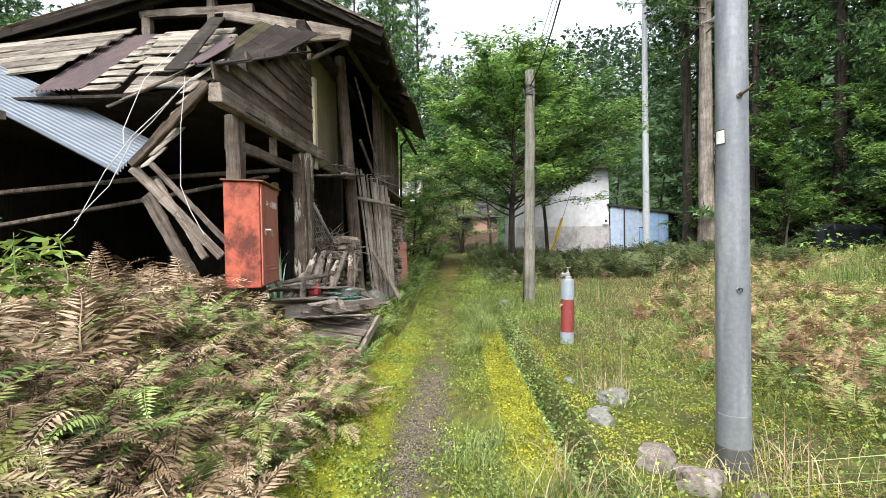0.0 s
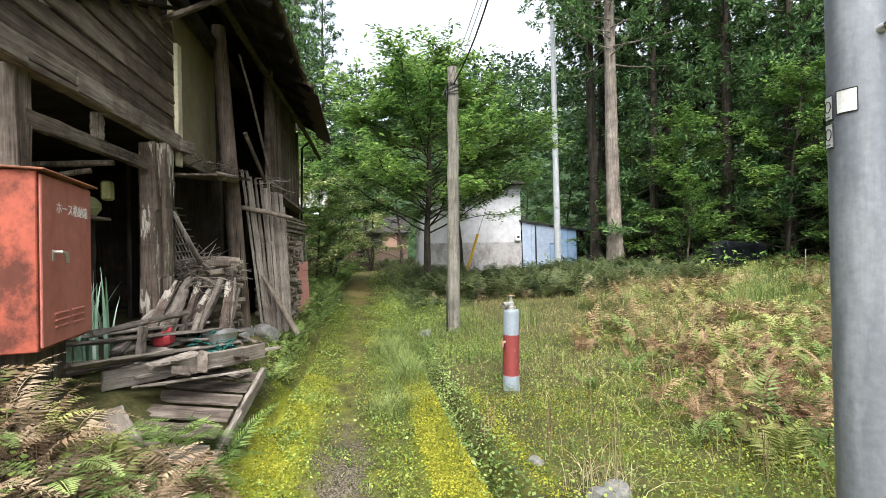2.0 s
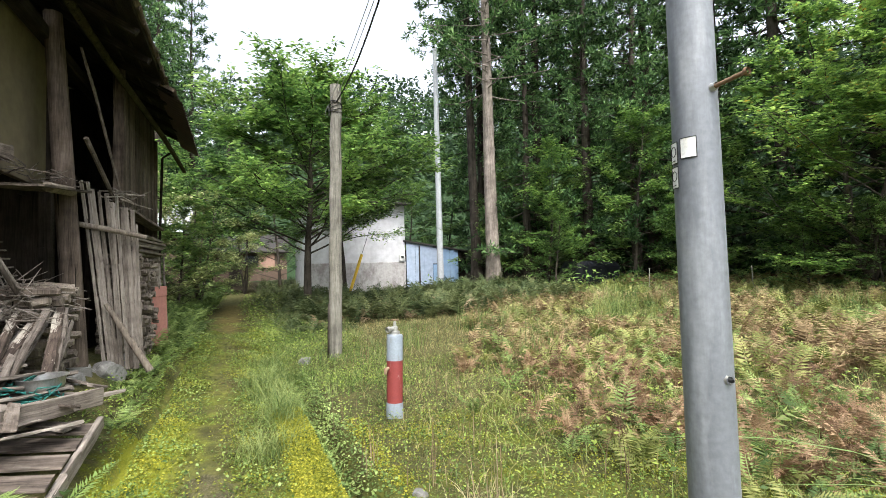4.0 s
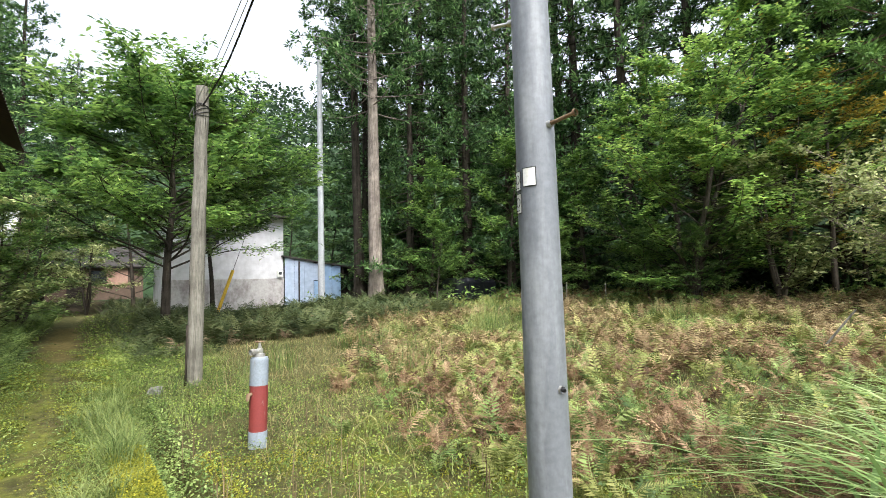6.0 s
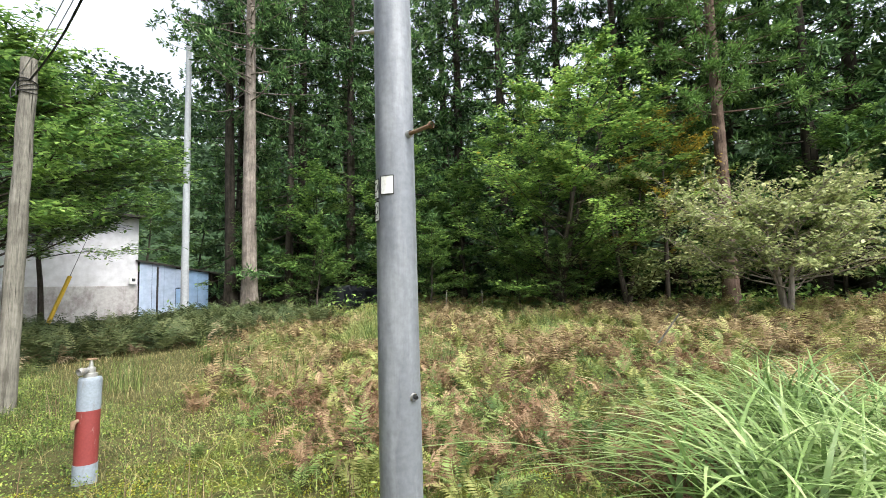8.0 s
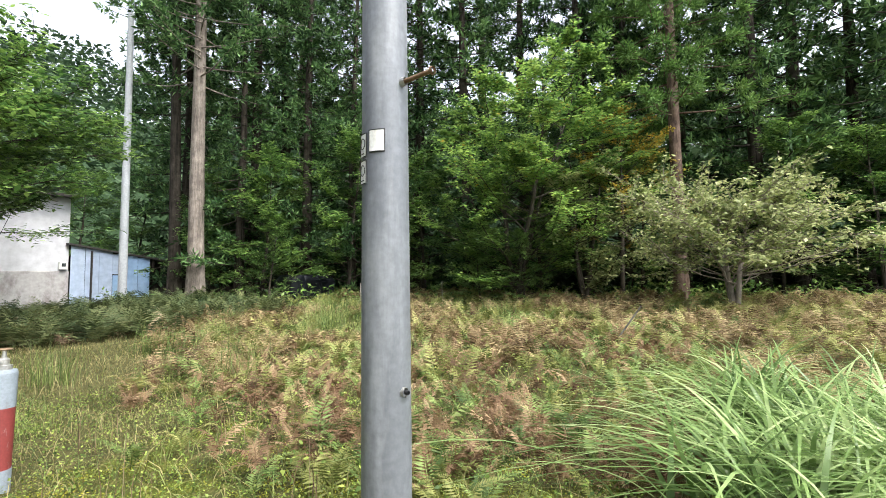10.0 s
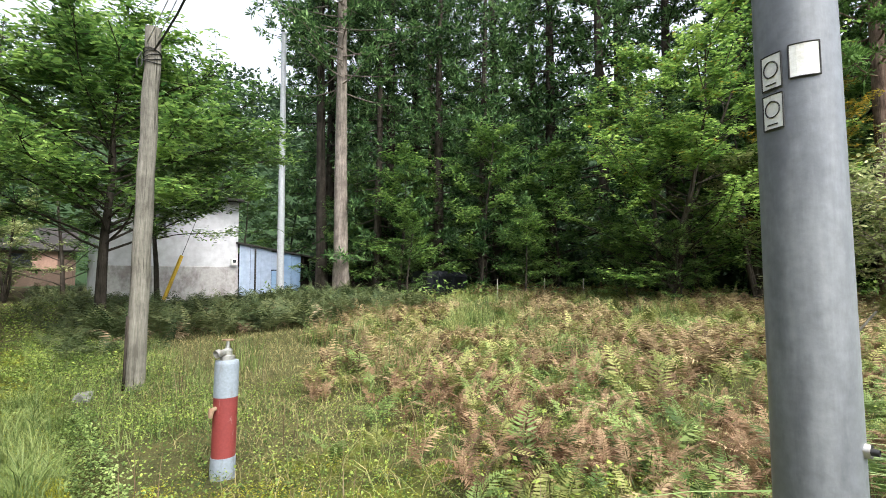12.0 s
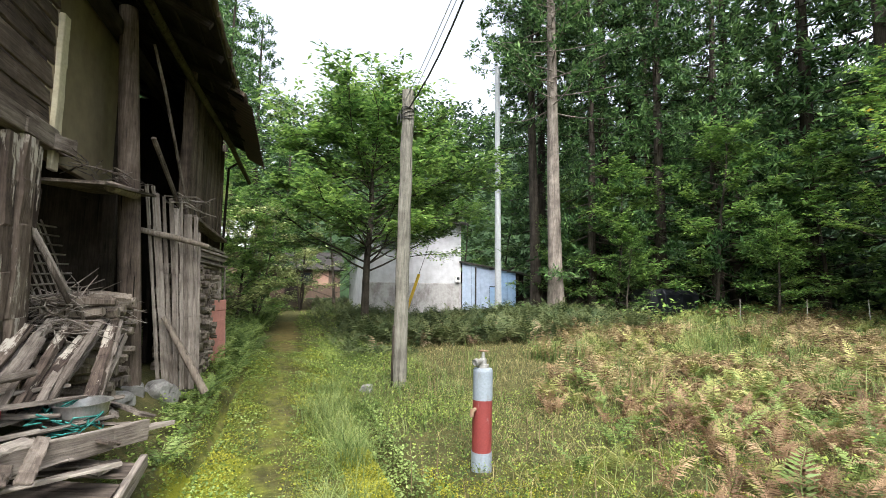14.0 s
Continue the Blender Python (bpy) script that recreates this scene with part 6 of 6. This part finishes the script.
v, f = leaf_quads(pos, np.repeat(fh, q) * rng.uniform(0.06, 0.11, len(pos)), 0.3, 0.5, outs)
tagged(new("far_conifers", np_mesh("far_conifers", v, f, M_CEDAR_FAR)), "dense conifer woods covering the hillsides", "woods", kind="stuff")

# ---------------------------------------------------------------- ground cover
bank = lambda p: (p[:, 0] < -1.0 - 0.12 * np.sin(3 * p[:, 1])) & ~((p[:, 0] < -2.2) & (p[:, 1] > 5.2)) & ~((p[:, 0] > -2.7) & (p[:, 1] > 4.5)) & (np.abs(p[:, 0] + 2.2) + np.abs(p[:, 1] - 4.95) > 0.4)
near_bank = lambda p: (p[:, 0] > -3.3) & (p[:, 1] < 4.4)
ferns("withered_bracken", scatter(430, -3.3, -0.95, 0.9, 4.4, bank), 6, (0.28, 0.58), LACY_DRY, M_FERN_BROWN, "brown withered bracken near the path", 0.25, (0.15, 0.85))
ferns("pale_bracken", scatter(70, -3.3, -0.95, 0.9, 4.4, bank), 5, (0.28, 0.56), LACY_DRY, M_FERN_PALE, "yellowing bracken near the path", 0.3, (0.15, 0.85))
ferns("green_ferns", scatter(70, -3.3, -0.95, 0.9, 4.4, bank), 5, (0.28, 0.55), LACY, M_FERN_GREEN, "lacy green ferns near the path", 0.36, (0.25, 0.85))
ferns("withered_bracken", scatter(480, -7, -0.95, 0.9, 5.6, lambda p: bank(p) & ~near_bank(p)), 6, (0.32, 0.62), WITHERED, M_FERN_BROWN, "brown withered bracken covering the bank", 0.3, (0.1, 1.2))
ferns("withered_bracken", scatter(190, -7, -2.0, 1.6, 5.6, bank), 6, (0.5, 0.9), WITHERED, M_FERN_BROWN, "brown withered bracken covering the bank", 0.2, (0.6, 1.3))
ferns("pale_bracken", scatter(110, -7, -0.95, 0.9, 5.6, lambda p: bank(p) & ~near_bank(p)), 4, (0.28, 0.55), WITHERED, M_FERN_PALE, "yellowing bracken covering the bank", 0.3, (0.1, 1.2))
ferns("green_ferns", scatter(130, -6, -0.95, 0.9, 5.4, lambda p: bank(p) & ~near_bank(p)), 5, (0.28, 0.55), FRONDS, M_FERN_GREEN, "fresh green ferns among the bracken", 0.25)
ferns("green_ferns", np.array([(-1.3, 3.1), (-1.5, 3.45), (-1.2, 2.75), (-1.65, 2.9), (-1.25, 4.7), (-1.15, 5.2), (-1.35, 4.3), (-1.7, 4.55), (-1.2, 3.7), (-1.3, 9.6), (-1.25, 10.1), (-1.45, 5.0)]), 9, (0.4, 0.65), LACY, M_FERN_GREEN, "fresh green ferns beside the path", 0.05, (0.3, 0.9))
xy = scatter(9000, -6, -1.0, 0.9, 5.6, bank)
herb_cover("bank_herbs", xy, 0.02, 0.42, (0.02, 0.045), M_HERB, "small leafy weeds on the bank")
# barn foot and path side
ferns("green_ferns", scatter(60, -1.7, -1.05, 12.6, 24, None), 6, (0.3, 0.65), SMALL, M_FERN_GREEN, "green ferns along the shaded path side", 0.1)
ferns("green_ferns", scatter(260, -5, -0.85, 14.0, 33, None), 6, (0.4, 0.85), SMALL, M_FERN_GREEN, "green ferns along the shaded path side", 0.15)
ferns("green_ferns", scatter(150, 0.5, 4.2, 18.5, 36, lambda p: p[:, 0] > path_x(p[:, 1]) + 0.5), 6, (0.35, 0.75), SMALL, M_FERN_DARK, "dark ferns along the far end of the path", 0.15)
ferns("green_ferns", scatter(34, -1.5, -1.12, 6.8, 12.6, None), 5, (0.2, 0.42), FRONDS, M_FERN_GREEN, "small green ferns at the barn's foot", 0.04, (0.3, 0.9))
herb_cover("path_side_herbs", scatter(2600, -1.6, -1.02, 6.6, 13.5), 0.0, 0.16, (0.02, 0.045), M_HERB, "low weeds along the barn's foot")

clear = lambda p: (np.hypot(p[:, 0] - 1.735, p[:, 1] - 2.985) > 0.22)
field = lambda p: (p[:, 0] > 1.3 + 0.02 * p[:, 1]) & clear(p)
# field: pale and brown bracken in patches, grasses between
inner = lambda p, k: (p[:, 0] + 0.3 * p[:, 1] > k) & (p[:, 0] > 0.55 * (p[:, 1] - 2.6) + 0.4 + 0.5 * np.sin(1.9 * p[:, 1]))
near_field = lambda p: np.hypot(p[:, 0], p[:, 1] - 1.5) < 7.0
ferns("field_bracken_brown", scatter(2000, 2.0, 18, 1.6, 16, lambda p: field(p) & patchy(p, 0.9, 0.05, 2.0) & inner(p, 4.2) & ~near_field(p)), 5, (0.4, 0.8), SMALL_DRY, M_FERN_TAN, "brown withered bracken across the field", 0.16, (0.5, 1.3))
ferns("field_bracken_pale", scatter(450, 2.4, 18, 1.2, 18, lambda p: field(p) & inner(p, 4.6) & ~near_field(p)), 6, (0.4, 0.75), SMALL, M_FERN_PALE, "yellow-green bracken across the field", 0.14, (0.5, 1.2))
ferns("field_ferns", scatter(800, 2.0, 18, 1.8, 17, lambda p: field(p) & patchy(p, 1.3, 0.2, 5.0) & inner(p, 4.6)), 5, (0.3, 0.65), SMALL, M_FERN_GREEN, "green ferns across the field", 0.12, (0.4, 1.1))
rusty = clumps(scatter(120, 2.4, 11, 2.2, 10, lambda p: field(p) & inner(p, 4.2)), 5, 0.26)
ferns("field_bracken_rusty", rusty, 6, (0.26, 0.52), LACY_DRY, M_FERN_RUST, "rust-brown withered bracken clumps in the field", 0.14, (0.5, 1.25))
ferns("field_ferns_fresh", scatter(230, 2.3, 11, 2.2, 10, lambda p: field(p) & inner(p, 3.9)), 4, (0.28, 0.52), FRONDS, M_FERN_GREEN, "fresh green ferns standing out of the bracken", 0.14, (0.5, 1.1))
ferns("field_ferns_yellow", scatter(140, 2.4, 11, 2.2, 10, lambda p: field(p) & inner(p, 3.9)), 4, (0.28, 0.55), FRONDS, M_FERN_PALE, "yellowing ferns standing out of the bracken", 0.14, (0.5, 1.1))
ferns("path_fern_mound", scatter(80, -3.0, -1.05, 11.6, 16.5), 7, (0.4, 0.75), SMALL, M_FERN_GREEN, "mounds of green ferns beside the path", 0.2, (0.3, 1.0))
ferns("path_fern_mound", scatter(60, 0.75, 2.6, 12.8, 18.5), 6, (0.35, 0.65), SMALL, M_FERN_DARK, "dark ferns round the tree's foot", 0.15, (0.3, 1.0))
ferns("fern_belt", scatter(420, 1.6, 11, 14.2, 20.5, lambda p: (p[:, 0] > 0.8 + 0.12 * (p[:, 1] - 12))), 6, (0.7, 1.2), SMALL, M_FERN_DARK, "belt of dark green ferns before the house", 0.1, (0.4, 1.2))
ferns("fern_belt_dry", scatter(140, 1.6, 11, 13.8, 20.5, lambda p: (p[:, 0] > 0.8 + 0.12 * (p[:, 1] - 12))), 5, (0.4, 0.8), SMALL_DRY, M_FERN_BROWN, "withered ferns before the house", 0.1, (0.4, 1.2))

p = scatter(16000, 1.3, 17, 1.5, 17, lambda p: field(p) & (p[:, 0] + 0.3 * p[:, 1] > 3.0), 1.1)
blades("field_straw", at_ground(p), rng.uniform(0.14, 0.45, len(p)) * (0.55 + 0.6 * inner(p, 4.0)), rng.uniform(0.005, 0.010, len(p)), rng.uniform(0.4, 1.6, len(p)), M_OLIVE, "dry olive and straw-coloured grass across the field")
p = scatter(15000, 1.2, 17, 1.5, 17, field, 1.1)
blades("field_grass", at_ground(p), rng.uniform(0.12, 0.42, len(p)) * (0.55 + 0.6 * inner(p, 4.0)), rng.uniform(0.005, 0.012, len(p)), rng.uniform(0.4, 1.5, len(p)), M_GRASS, "green grass across the field")
p = clumps(scatter(26, 3, 13, 7, 14), 90, 0.22)
blades("tall_grass", at_ground(p), rng.uniform(0.5, 0.95, len(p)), rng.uniform(0.008, 0.014, len(p)), rng.uniform(0.1, 0.6, len(p)), M_GRASS, "tall grass tufts in the field", "grass", 4)
p = scatter(9000, 1.2, 6.5, 5.5, 15, lambda p: field(p) & ~inner(p, 3.8), 1.0)
blades("meadow_grass", at_ground(p), rng.uniform(0.08, 0.30, len(p)), rng.uniform(0.004, 0.009, len(p)), rng.uniform(0.4, 1.6, len(p)), M_OLIVE, "low olive grass between the hydrant and the fern belt")
herb_cover("field_weeds", scatter(20000, 1.4, 10, 1.6, 12, lambda p: clear(p) & patchy(p, 1.6, 0.0, 8.0) & inner(p, 3.6), 1.2), 0.03, 0.34, (0.025, 0.06), M_HERB, "leafy green weeds between the bracken", 0.6, 0.55)
herb_cover("field_herbs", scatter(24000, 0.95, 5.0, 2.2, 9.5, lambda p: clear(p) & (p[:, 0] > 1.0)), 0.0, 0.14, (0.012, 0.034), M_HERB, "low clover and herbs at the field's edge")
herb_cover("field_moss_yellow", scatter(30000, 0.95, 4.0, 2.2, 6.6, lambda p: clear(p) & patchy(p, 2.3, 0.45, 4.0)), 0.0, 0.03, (0.010, 0.022), M_MOSS_YELLOW, "bright yellow moss cushions by the ditch")
herb_cover("field_moss", scatter(30000, 1.0, 4.4, 2.2, 7.0, lambda p: clear(p) & patchy(p, 1.9, -0.2, 1.0)), 0.0, 0.05, (0.010, 0.024), M_MOSS, "yellow-green moss cushions at the field's edge")
herb_cover("ditch_herbs", np.stack([0.80 + rng.normal(0, 0.085, 9000), rng.uniform(1.6, 9.5, 9000)], -1) - np.array([[0.0, 0]]), 0.0, 0.13, (0.018, 0.042), M_FERN_GREEN, "bright green weeds filling the ditch")
# path: moss, low herbs, grass tufts
wheel = lambda p: np.abs(p[:, 0] + 0.33 + 0.06 * np.sin(2 * p[:, 1])) + rng.normal(0, 0.09, len(p)) > 0.17
slab = lambda p: ~((p[:, 0] > 0.30) & (p[:, 0] < 0.7) & (p[:, 1] < 7.5))
herb_cover("path_moss", scatter(52000, -1.2, 0.70, 1.4, 14, lambda p: wheel(p) & (patchy(p, 1.7, -0.45, 6.0) | (p[:, 0] < -0.75) | (p[:, 0] > 0.45)), 1.5), -0.004, 0.03, (0.010, 0.026), M_MOSS, "yellow-green moss on the path")
herb_cover("path_herbs", scatter(44000, -1.15, 0.66, 1.4, 16, lambda p: (wheel(p) | patchy(p, 3.1, 0.5, 4.0)) & patchy(p, 2.6, -0.3, 3.0) & slab(p), 1.4), 0.0, 0.06, (0.012, 0.03), M_HERB, "low clover on the path")
herb_cover("kerb_moss", np.concatenate([np.stack([rng.uniform(0.29, 0.70, 24000), rng.uniform(1.6, 7.5, 24000)], -1), np.stack([rng.normal(-0.85, 0.12, 8000), rng.uniform(1.6, 8.5, 8000)], -1), np.stack([rng.normal(1.08, 0.06, 4000), rng.uniform(3.0, 7.0, 4000)], -1)]), -0.004, 0.025, (0.010, 0.024), M_MOSS_YELLOW, "bright yellow moss on the path edges")
p = clumps(np.array([(0.05, 2.95), (0.25, 2.5), (0.5, 2.4), (0.2, 3.3), (0.3, 8.1), (0.55, 8.6), (0.7, 9.3), (0.3, 9.5), (0.75, 2.3), (0.9, 2.6)]), 130, 0.10)
blades("path_grass", at_ground(p), rng.uniform(0.12, 0.34, len(p)), rng.uniform(0.003, 0.007, len(p)), rng.uniform(0.3, 1.3, len(p)), M_GRASS, "grass tufts on the path", "grass", 4)
p = clumps(np.array([(0.45, 2.3), (0.65, 2.5), (0.75, 2.9), (1.0, 2.7), (1.6, 2.75), (1.9, 2.8), (2.1, 3.1), (2.2, 2.6), (1.35, 4.5), (1.45, 4.35)]), 60, 0.12)
blades("path_straw", at_ground(p), rng.uniform(0.12, 0.42, len(p)), rng.uniform(0.003, 0.007, len(p)), rng.uniform(0.2, 1.4, len(p)), M_STRAW, "dry grass stems beside the ditch", "grass", 4)
p = scatter(9000, -1.1, 0.65, 1.4, 16, lambda p: wheel(p) & slab(p), 1.2)
blades("short_grass", at_ground(p), rng.uniform(0.03, 0.11, len(p)), rng.uniform(0.003, 0.006, len(p)), rng.uniform(0.2, 1.0, len(p)), M_GRASS, "short grass on the path")
herb_cover("pole_side_herbs", scatter(16000, 0.55, 2.3, 8.2, 16.5, lambda p: p[:, 0] > path_x(p[:, 1]) + 0.75), 0.0, 0.14, (0.015, 0.036), M_HERB, "low weeds around the wooden pole")
p = scatter(5000, 0.5, 2.6, 8.0, 16, lambda p: p[:, 0] > path_x(p[:, 1]) + 0.7)
blades("pole_side_grass", at_ground(p), rng.uniform(0.1, 0.35, len(p)), rng.uniform(0.005, 0.01, len(p)), rng.uniform(0.2, 1.1, len(p)), M_GRASS, "grass around the wooden pole")
p = clumps(np.array([(0.35, 7.0), (0.45, 7.6), (0.25, 8.9), (0.5, 9.4), (0.42, 10.2), (0.15, 6.2), (0.3, 8.2)]), 260, 0.13)
blades("path_tufts", at_ground(p), rng.uniform(0.24, 0.5, len(p)), rng.uniform(0.004, 0.008, len(p)), rng.uniform(0.4, 1.4, len(p)), M_GRASS, "dense green grass tufts beside the track", "grass", 4)
herb_cover("far_path_herbs", scatter(12000, -1.7, 2.0, 11, 26, lambda p: np.abs(p[:, 0] - path_x(p[:, 1])) > 0.42 + 0.1 * np.sin(3 * p[:, 1])), 0.0, 0.2, (0.03, 0.07), M_HERB, "low weeds closing in on the far path")
herb_cover("track_moss", scatter(16000, -1.05, 0.5, 5.5, 15, lambda p: wheel(p) & patchy(p, 2.4, -0.1, 2.0)), 0.0, 0.035, (0.015, 0.04), M_MOSS, "ragged moss over the far track")
herb_cover("track_clover", scatter(9000, -1.05, 0.5, 5.5, 14, lambda p: wheel(p) & slab(p) & patchy(p, 2.9, 0.3, 7.0)), 0.0, 0.07, (0.02, 0.045), M_FERN_GREEN, "dark clover patches over the far track")
# reeds
p = clumps(np.array([(3.6, 1.7), (4.2, 1.4), (4.9, 1.6), (4.4, 0.8), (5.4, 1.0), (5.9, 1.7), (3.9, 0.6), (5.0, 0.3)]), 170, 0.24)
blades("reed_grass", at_ground(p), rng.uniform(0.8, 1.5, len(p)), rng.uniform(0.022, 0.05, len(p)), rng.uniform(0.5, 1.55, len(p)), M_REED, "clump of long arching green reed grass", "grass", 8)
ferns("green_ferns", np.array([(3.0, 2.0), (3.2, 1.6), (2.9, 2.5)]), 8, (0.35, 0.6), LACY, M_FERN_GREEN, "green ferns beside the reed grass", 0.05, (0.3, 0.9))

p = clumps(np.array([(1.42, 4.35), (1.5, 4.6), (1.3, 5.0), (2.0, 5.6), (2.6, 4.4), (1.95, 2.7), (2.4, 7.2), (3.2, 6.2), (0.95, 5.6), (1.0, 6.6), (1.9, 9.6), (2.9, 9.2)]), 9, 0.07)
blades("dead_stalks", at_ground(p), rng.uniform(0.35, 0.65, len(p)), np.full(len(p), 0.007), rng.uniform(0.0, 0.25, len(p)), M_FERN_BROWN, "thin brown dead weed stalks", "stalks", 4)
# the field's side beyond the reeds
beyond = lambda p: p[:, 0] > 5.5 - 0.3 * p[:, 1]
ferns("side_bracken_brown", scatter(420, 4, 19, -5, 1.7, beyond), 5, (0.4, 0.75), SMALL_DRY, M_FERN_TAN, "brown withered bracken beyond the reeds", 0.12, (0.4, 1.3))
ferns("side_bracken_pale", scatter(260, 4, 19, -5, 1.7, beyond), 5, (0.4, 0.7), SMALL, M_FERN_PALE, "yellow-green bracken beyond the reeds", 0.1, (0.4, 1.2))
p = scatter(5000, 3, 18, -6, 1.6, beyond)
blades("side_grass", at_ground(p), rng.uniform(0.12, 0.45, len(p)), rng.uniform(0.005, 0.011, len(p)), rng.uniform(0.2, 1.2, len(p)), M_GRASS, "green grass beyond the reeds")
# tangled undergrowth along the wood's edge
n_ug = 36000
ux, uy = rng.uniform(8, 27, n_ug), rng.uniform(-9, 26, n_ug)
dist = 0.75 * ux + 0.66 * uy
lim = 0.9 * (0.55 + 0.45 * np.sin(0.9 * ux + 1.3 * uy) * np.cos(1.1 * uy - 0.4 * ux))
keep = ((dist > 19.6) & (dist < 22.5) & (uy > 2) | (ux > 18.6) & (ux < 22.5) & (uy <= 6)) & ~((ux < 12.5) & (uy > 22.5))
ux, uy, lim = ux[keep], uy[keep], lim[keep]
uz = ground_z(ux, uy) + rng.uniform(0, 1, len(ux)) ** 1.2 * np.maximum(0.25, lim)
v, f = leaf_quads(np.stack([ux, uy, uz], -1), rng.uniform(0.12, 0.24, len(ux)), 0.55, 0.5)
tagged(new("undergrowth", np_mesh("undergrowth", v, f, M_LEAF)), "dark leafy undergrowth along the wood's edge", "undergrowth", kind="stuff")
# dark leaf screen added deeper in the wood, blocking light from behind
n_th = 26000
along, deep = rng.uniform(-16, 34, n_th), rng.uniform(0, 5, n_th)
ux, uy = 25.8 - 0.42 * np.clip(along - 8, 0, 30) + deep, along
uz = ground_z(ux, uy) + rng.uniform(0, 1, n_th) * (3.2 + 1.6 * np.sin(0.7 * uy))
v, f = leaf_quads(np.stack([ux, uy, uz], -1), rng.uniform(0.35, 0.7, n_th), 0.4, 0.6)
tagged(new("dark_leaf_screen", np_mesh("dark_leaf_screen", v, f, M_CEDAR_FAR)), "dark leaf screen added deep in the wood for shade", "undergrowth", kind="stuff")
# leafy weed on the bank
weed = thing("leafy_weed", (-3.05, 3.35, float(ground_z(-3.05, 3.35))), "tall leafy green weed among the bracken", "plant")
lv = []
for k in range(7):
    st = limb((rng.normal(0, 0.12), rng.normal(0, 0.12), 0), (rng.normal(0, 0.16), rng.normal(0, 0.16), 1), rng.uniform(0.75, 1.1), 6, 0.08, 0.03)
    part("stem", np_mesh("stem", *tube_np(st, np.linspace(0.009, 0.003, 7), 5), M_REED), None, weed)
    for s in np.linspace(1.5, 6, 26):
        j = min(int(s), 5)
        lv.append(st[j] + (st[j + 1] - st[j]) * (s - j))
lv = np.repeat(np.array(lv), 2, axis=0)
lv = lv + rng.normal(0, 0.045, lv.shape)
v, f = leaf_quads(lv, rng.uniform(0.09, 0.17, len(lv)), 0.55, 0.42)
part("leaves", np_mesh("leaves", v, f, M_HERB), None, weed)
stick = thing("leaning_stick", (0, 0, 0), "bare grey stick leaning in the bracken field", "stick")
tube("shaft", [(9.42, 4.0, 0.1), (9.52, 3.73, 0.5), (9.60, 3.36, 1.04)], [0.02, 0.019, 0.015], M_POLE_WOOD, stick, 6)
M_TARP = paint_material("dark_blue_tarp", (0.008, 0.01, 0.016), (0.015, 0.018, 0.028), 2, 0.5, 0.7, 0.5)
tarp = thing("covered_pile", (14.2, 17.8, float(ground_z(14.2, 17.8))), "low pile under a dark blue tarpaulin below the trees", "tarpaulin")
part("cover", box_bm(2.4, 1.4, 1.1, Matrix.Translation((0, 0, 0.5)), 0.2, 0.03, 5), M_TARP, tarp)

M_STAKE = paint_material("weathered_stake", (0.30, 0.28, 0.24), (0.2, 0.18, 0.15), 6, 0.5, 0.7, 0.8)
for x, y, dx in ((12.9, 13.4, 0.03), (14.0, 12.2, 0.06), (15.0, 11.2, -0.03)):
    z = float(ground_z(x, y))
    tagged(tube("stake", [(x, y, z - 0.1), (x + dx, y, z + 0.95)], [0.013, 0.01], M_STAKE, None, 6), "thin pale wooden stake before the dark wood", "stake", "stakes at the wood's edge")
